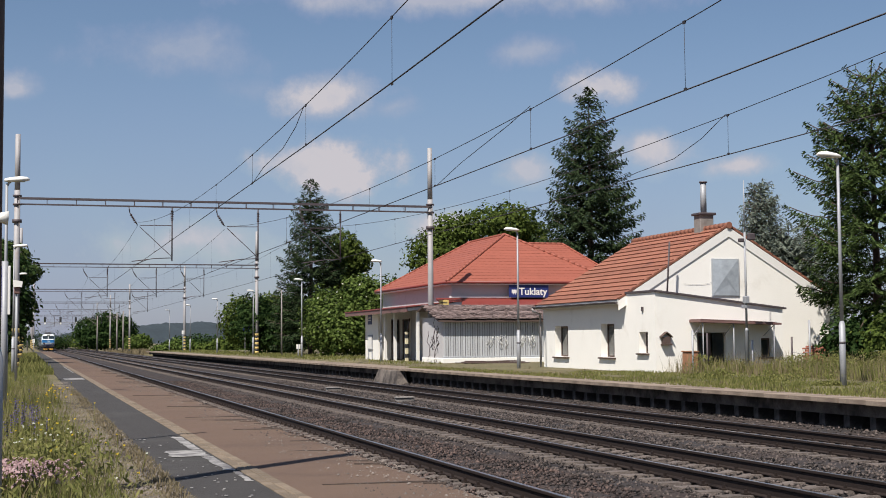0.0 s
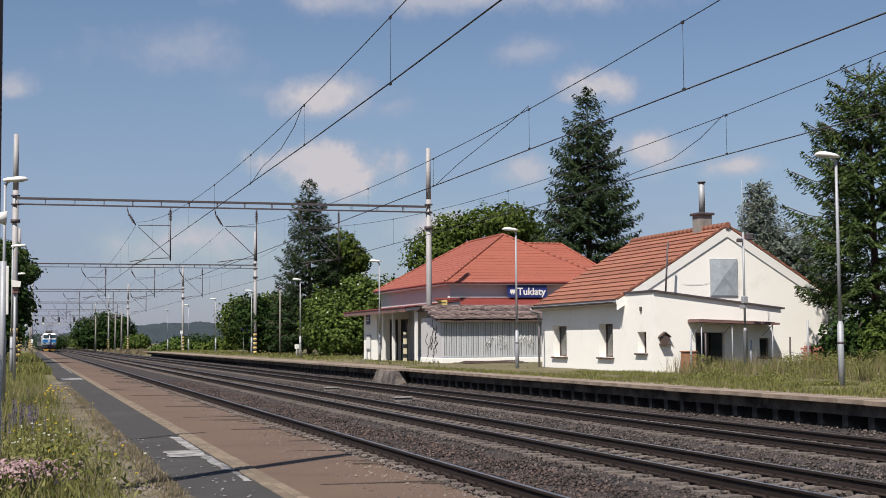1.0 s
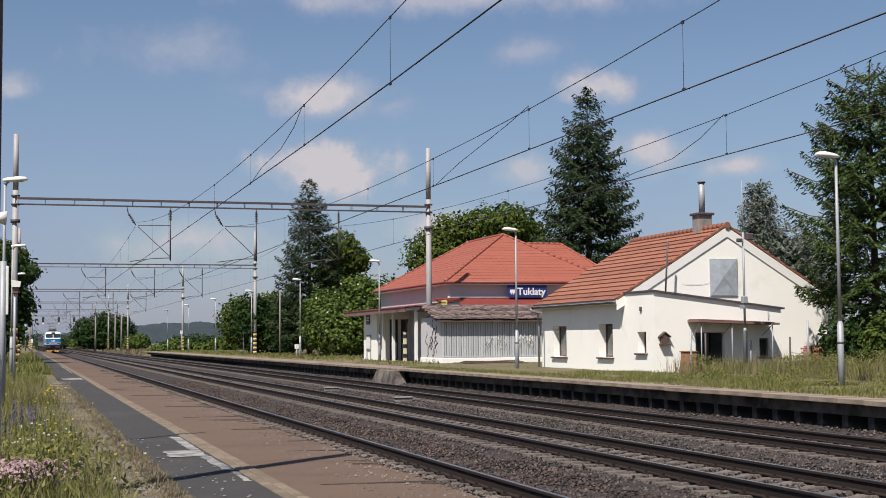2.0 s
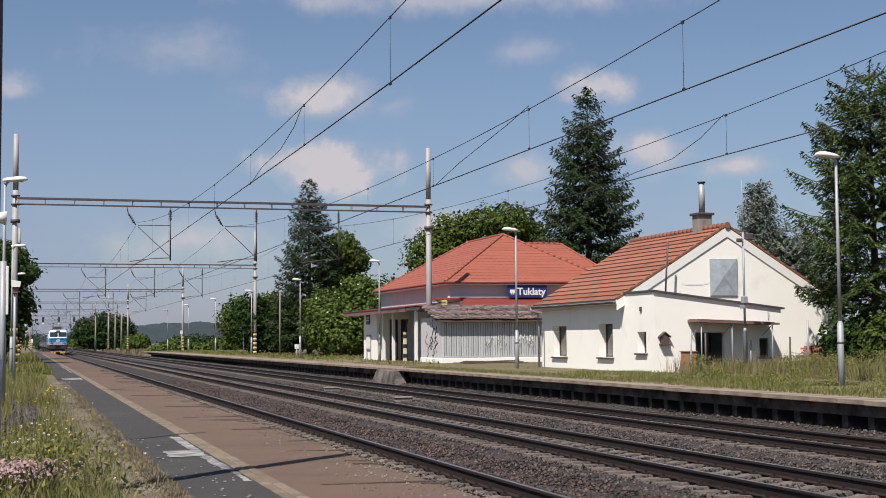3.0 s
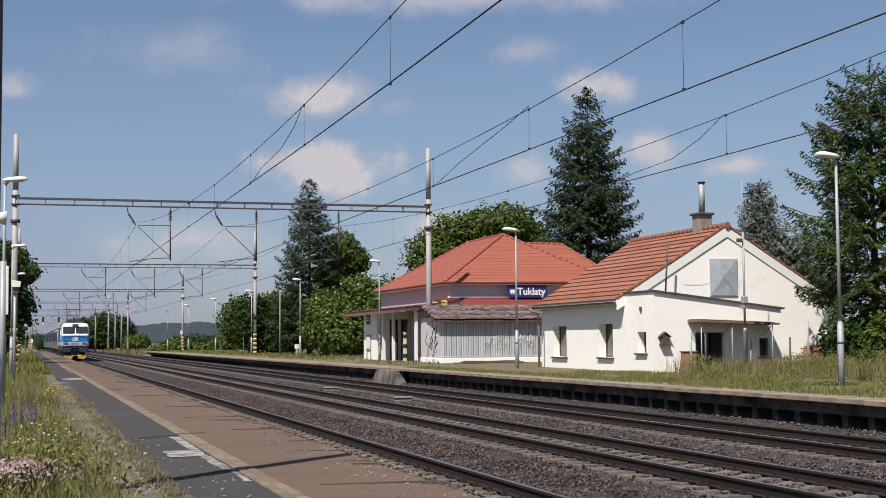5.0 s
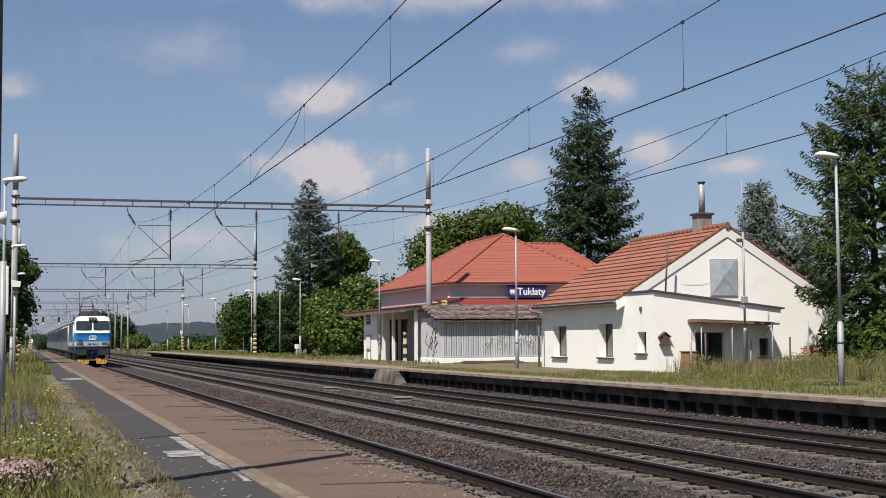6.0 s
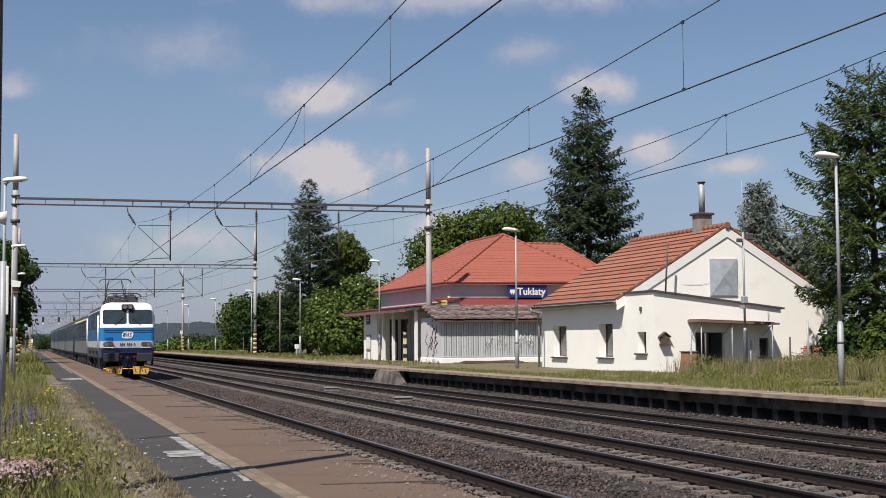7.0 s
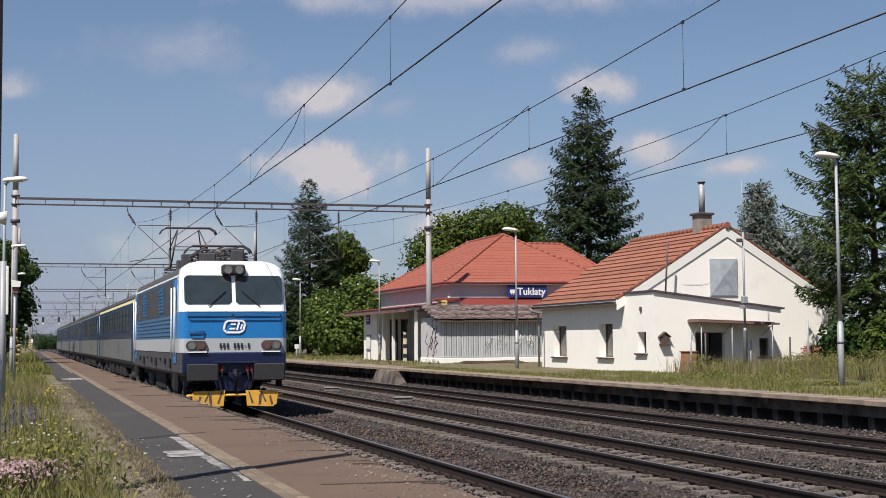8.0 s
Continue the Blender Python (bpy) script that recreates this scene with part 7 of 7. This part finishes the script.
def make_fence_posts():
    for k, (x, y, h) in enumerate(((21.75, 42.6, 1.55), (22.25, 42.5, 1.45), (26.9, 43.6, 1.9), (26.35, 43.9, 1.3), (24.2, 42.9, 1.2))):
        solid("fence_post", Geo().cyl((x, y, 0.4), (x, y, 0.6 + h), 0.035, n=8), STEEL_DARK if k % 2 else GALV, "thin steel fence post in the weeds", "fence post", "fence posts before the house")
    solid("wooden_crate", Geo().box((21.90, 43.3, 0.55), (22.32, 43.7, 1.40), 0.02).box((21.87, 43.27, 1.40), (22.35, 43.73, 1.44), 0.01), surface("crate_wood", (0.30, 0.14, 0.075), 0.8, vary=0.25, scale=4, fine=40), "reddish-brown wooden crate by the house corner", "crate")
    rw = thing("wire_fence", "low sagging wire fence between steel posts", "fence", at=(0, 0, 0))
    for z in (0.95, 1.35):
        part("fence_wire", Geo().tube([(26.35, 43.9, z), (26.6, 43.7, z - 0.06), (26.9, 43.6, z)], 0.012, 5), GALV, rw)


make_fence_posts()


def make_brick_pile():
    bp = thing("brick_pile", "stack of old red bricks under the fir", "brick pile", at=(27.6, 44.0, 0.6))
    bm = Geo().box((-0.125, -0.06, -0.0325), (0.125, 0.06, 0.0325), 0.006).mesh("brick", surface("old_brick", (0.34, 0.13, 0.085), 0.9, vary=0.25, scale=6, fine=50, random_piece=0.3))
    r = np.random.default_rng(9)
    for row in range(14):
        for k in range(5):
            part("brick", bm, None, bp, at=pose(-0.6 + 0.27 * k + 0.1 * (row % 2) + 0.04 * r.random(), 0.05 * r.random(), 0.035 + 0.07 * row, 0, 0, 8 * (r.random() - 0.5)))


make_brick_pile()


def make_board_pile():
    bp = thing("board_pile", "weathered boards lying before the shelter", "boards", at=(22.6, 66.5, 0.66))
    r = np.random.default_rng(10)
    for k in range(7):
        part("board", Geo().box((-1.6, -0.1, 0), (1.6, 0.1, 0.04), 0.006), DARK_WOOD, bp, at=pose(0.3 * r.random(), 0.25 * k - 0.6, 0.05 * (k % 3), 0, 3 * (r.random() - 0.5), 10 * (r.random() - 0.5)))


make_board_pile()


def make_bench():
    b = thing("porch_bench", "dark wooden bench in the shaded porch", "bench", at=(22.5, 74.9, 0.45))
    part("seat", Geo().box((-0.25, -0.8, 0.42), (0.25, 0.8, 0.48), 0.01), DARK_WOOD, b)
    part("backrest", Geo().box((0.22, -0.8, 0.5), (0.27, 0.8, 0.95), 0.01), DARK_WOOD, b)
    for y in (-0.7, 0.7):
        part("leg", Geo().box((-0.2, y - 0.04, 0), (0.2, y + 0.04, 0.42)), STEEL_DARK, b)


make_bench()


def make_signal_bridge():
    sb = thing("signal_bridge", "far lattice signal bridge with three black signal heads", "signal bridge", at=(0, 430.0, -0.3))
    g = Geo()
    for z in (7.6, 8.3):
        g.bar((0.5, 0, z), (17.5, 0, z), 0.16)
    for i in range(22):
        x = 0.5 + 17 * i / 22
        g.bar((x, 0, 7.6), (x + 0.77, 0, 8.3), 0.07)
    part("beam", g, GALV, sb)
    for x in (0.5, 17.5):
        part("mast", Geo().cyl((x, 0, 0), (x, 0, 8.6), 0.2, n=10), GALV, sb)
    for cx in TRACKS:
        h = part("signal_head", Geo().box((cx - 0.32, -0.3, 8.4), (cx + 0.32, 0, 10.0), 0.1), BLACK_PAINT, sb)
        part("signal_plate", Geo().box((cx - 0.25, -0.32, 7.8), (cx + 0.25, -0.3, 8.3)), WHITE_PAINT, h)


make_signal_bridge()


def make_far_masts():
    for k, (x, y) in enumerate(((15.9, 330), (16.9, 352), (17.2, 372), (16.6, 400), (18.5, 300), (18.8, 285))):
        fm = thing("lattice_mast", "pale concrete overhead line mast beside the far track", "mast", "masts beside the far track", at=(x, y, -0.4))
        part("shaft", Geo().cyl((0, 0, 0), (0, 0, 8.6), 0.2, 0.13, 10), CONCRETE, fm)
        part("bracket", Geo().bar((0, 0, 7.6), (-2.4, 0, 7.9), 0.07).bar((0, 0, 6.4), (-2.0, 0, 7.8), 0.06), CONCRETE, fm)


make_far_masts()

# two boxes between the rails of the far tracks, seen from above as pale lumps
for x, y in ((12.4, 57.0), (12.5, 46.0)):
    tb = thing("track_box", "pale concrete cable box beside the rails", "cable box", "cable boxes between tracks", at=(x, y, -0.25))
    part("body", Geo().box((-0.3, -0.2, -0.1), (0.3, 0.2, 0.16), 0.03), CONCRETE, tb)
    part("lid", Geo().box((-0.33, -0.23, 0.16), (0.33, 0.23, 0.2), 0.01), CONCRETE, tb)

# ---- pieces of the pavement and the tracks ----


def lay_pavers():
    """Rows of small edging stones between the asphalt and the rolled gravel."""
    one = Geo().box((0.0, 0.004, -0.10), (0.100, 0.236, 0.0), 0.008).mesh("paver", PAVER)
    r = np.random.default_rng(2)
    for row in range(2):
        for i in range(145):
            part("paver", one, None, NEAR_PLATFORM, at=pose(2.15 + 0.106 * row, 10.5 + 0.24 * i + 0.12 * row, LEFT_Z + 0.004 + 0.006 * r.random(), 0, 0, 1.5 * (r.random() - 0.5)))
    g = Geo()
    for row in range(2):
        for i in range(145, 700):
            y = 10.5 + 0.24 * i
            g.box((2.15 + 0.106 * row, y, LEFT_Z - 0.1), (2.25 + 0.106 * row, y + 0.232, LEFT_Z + 0.006))
    part("far_pavers", g, PAVER, NEAR_PLATFORM, kind="stuff")
    part("paver_bed", Geo().box((2.142, -12, 0.2), (2.364, 230, LEFT_Z - 0.02)), FINES, NEAR_PLATFORM)


lay_pavers()
make_tracks()


def motions():
    for ob, offset in TRAIN:
        walk(ob, [(t, pose(TRACKS[0], TRAIN_Y8 + TRAIN_SPEED * (8.0 - t) + offset, 0)) for t in (0.0, 1.0, 2.0, 3.0, 4.0, 5.0, 6.0, 7.0, 8.0)])


motions()
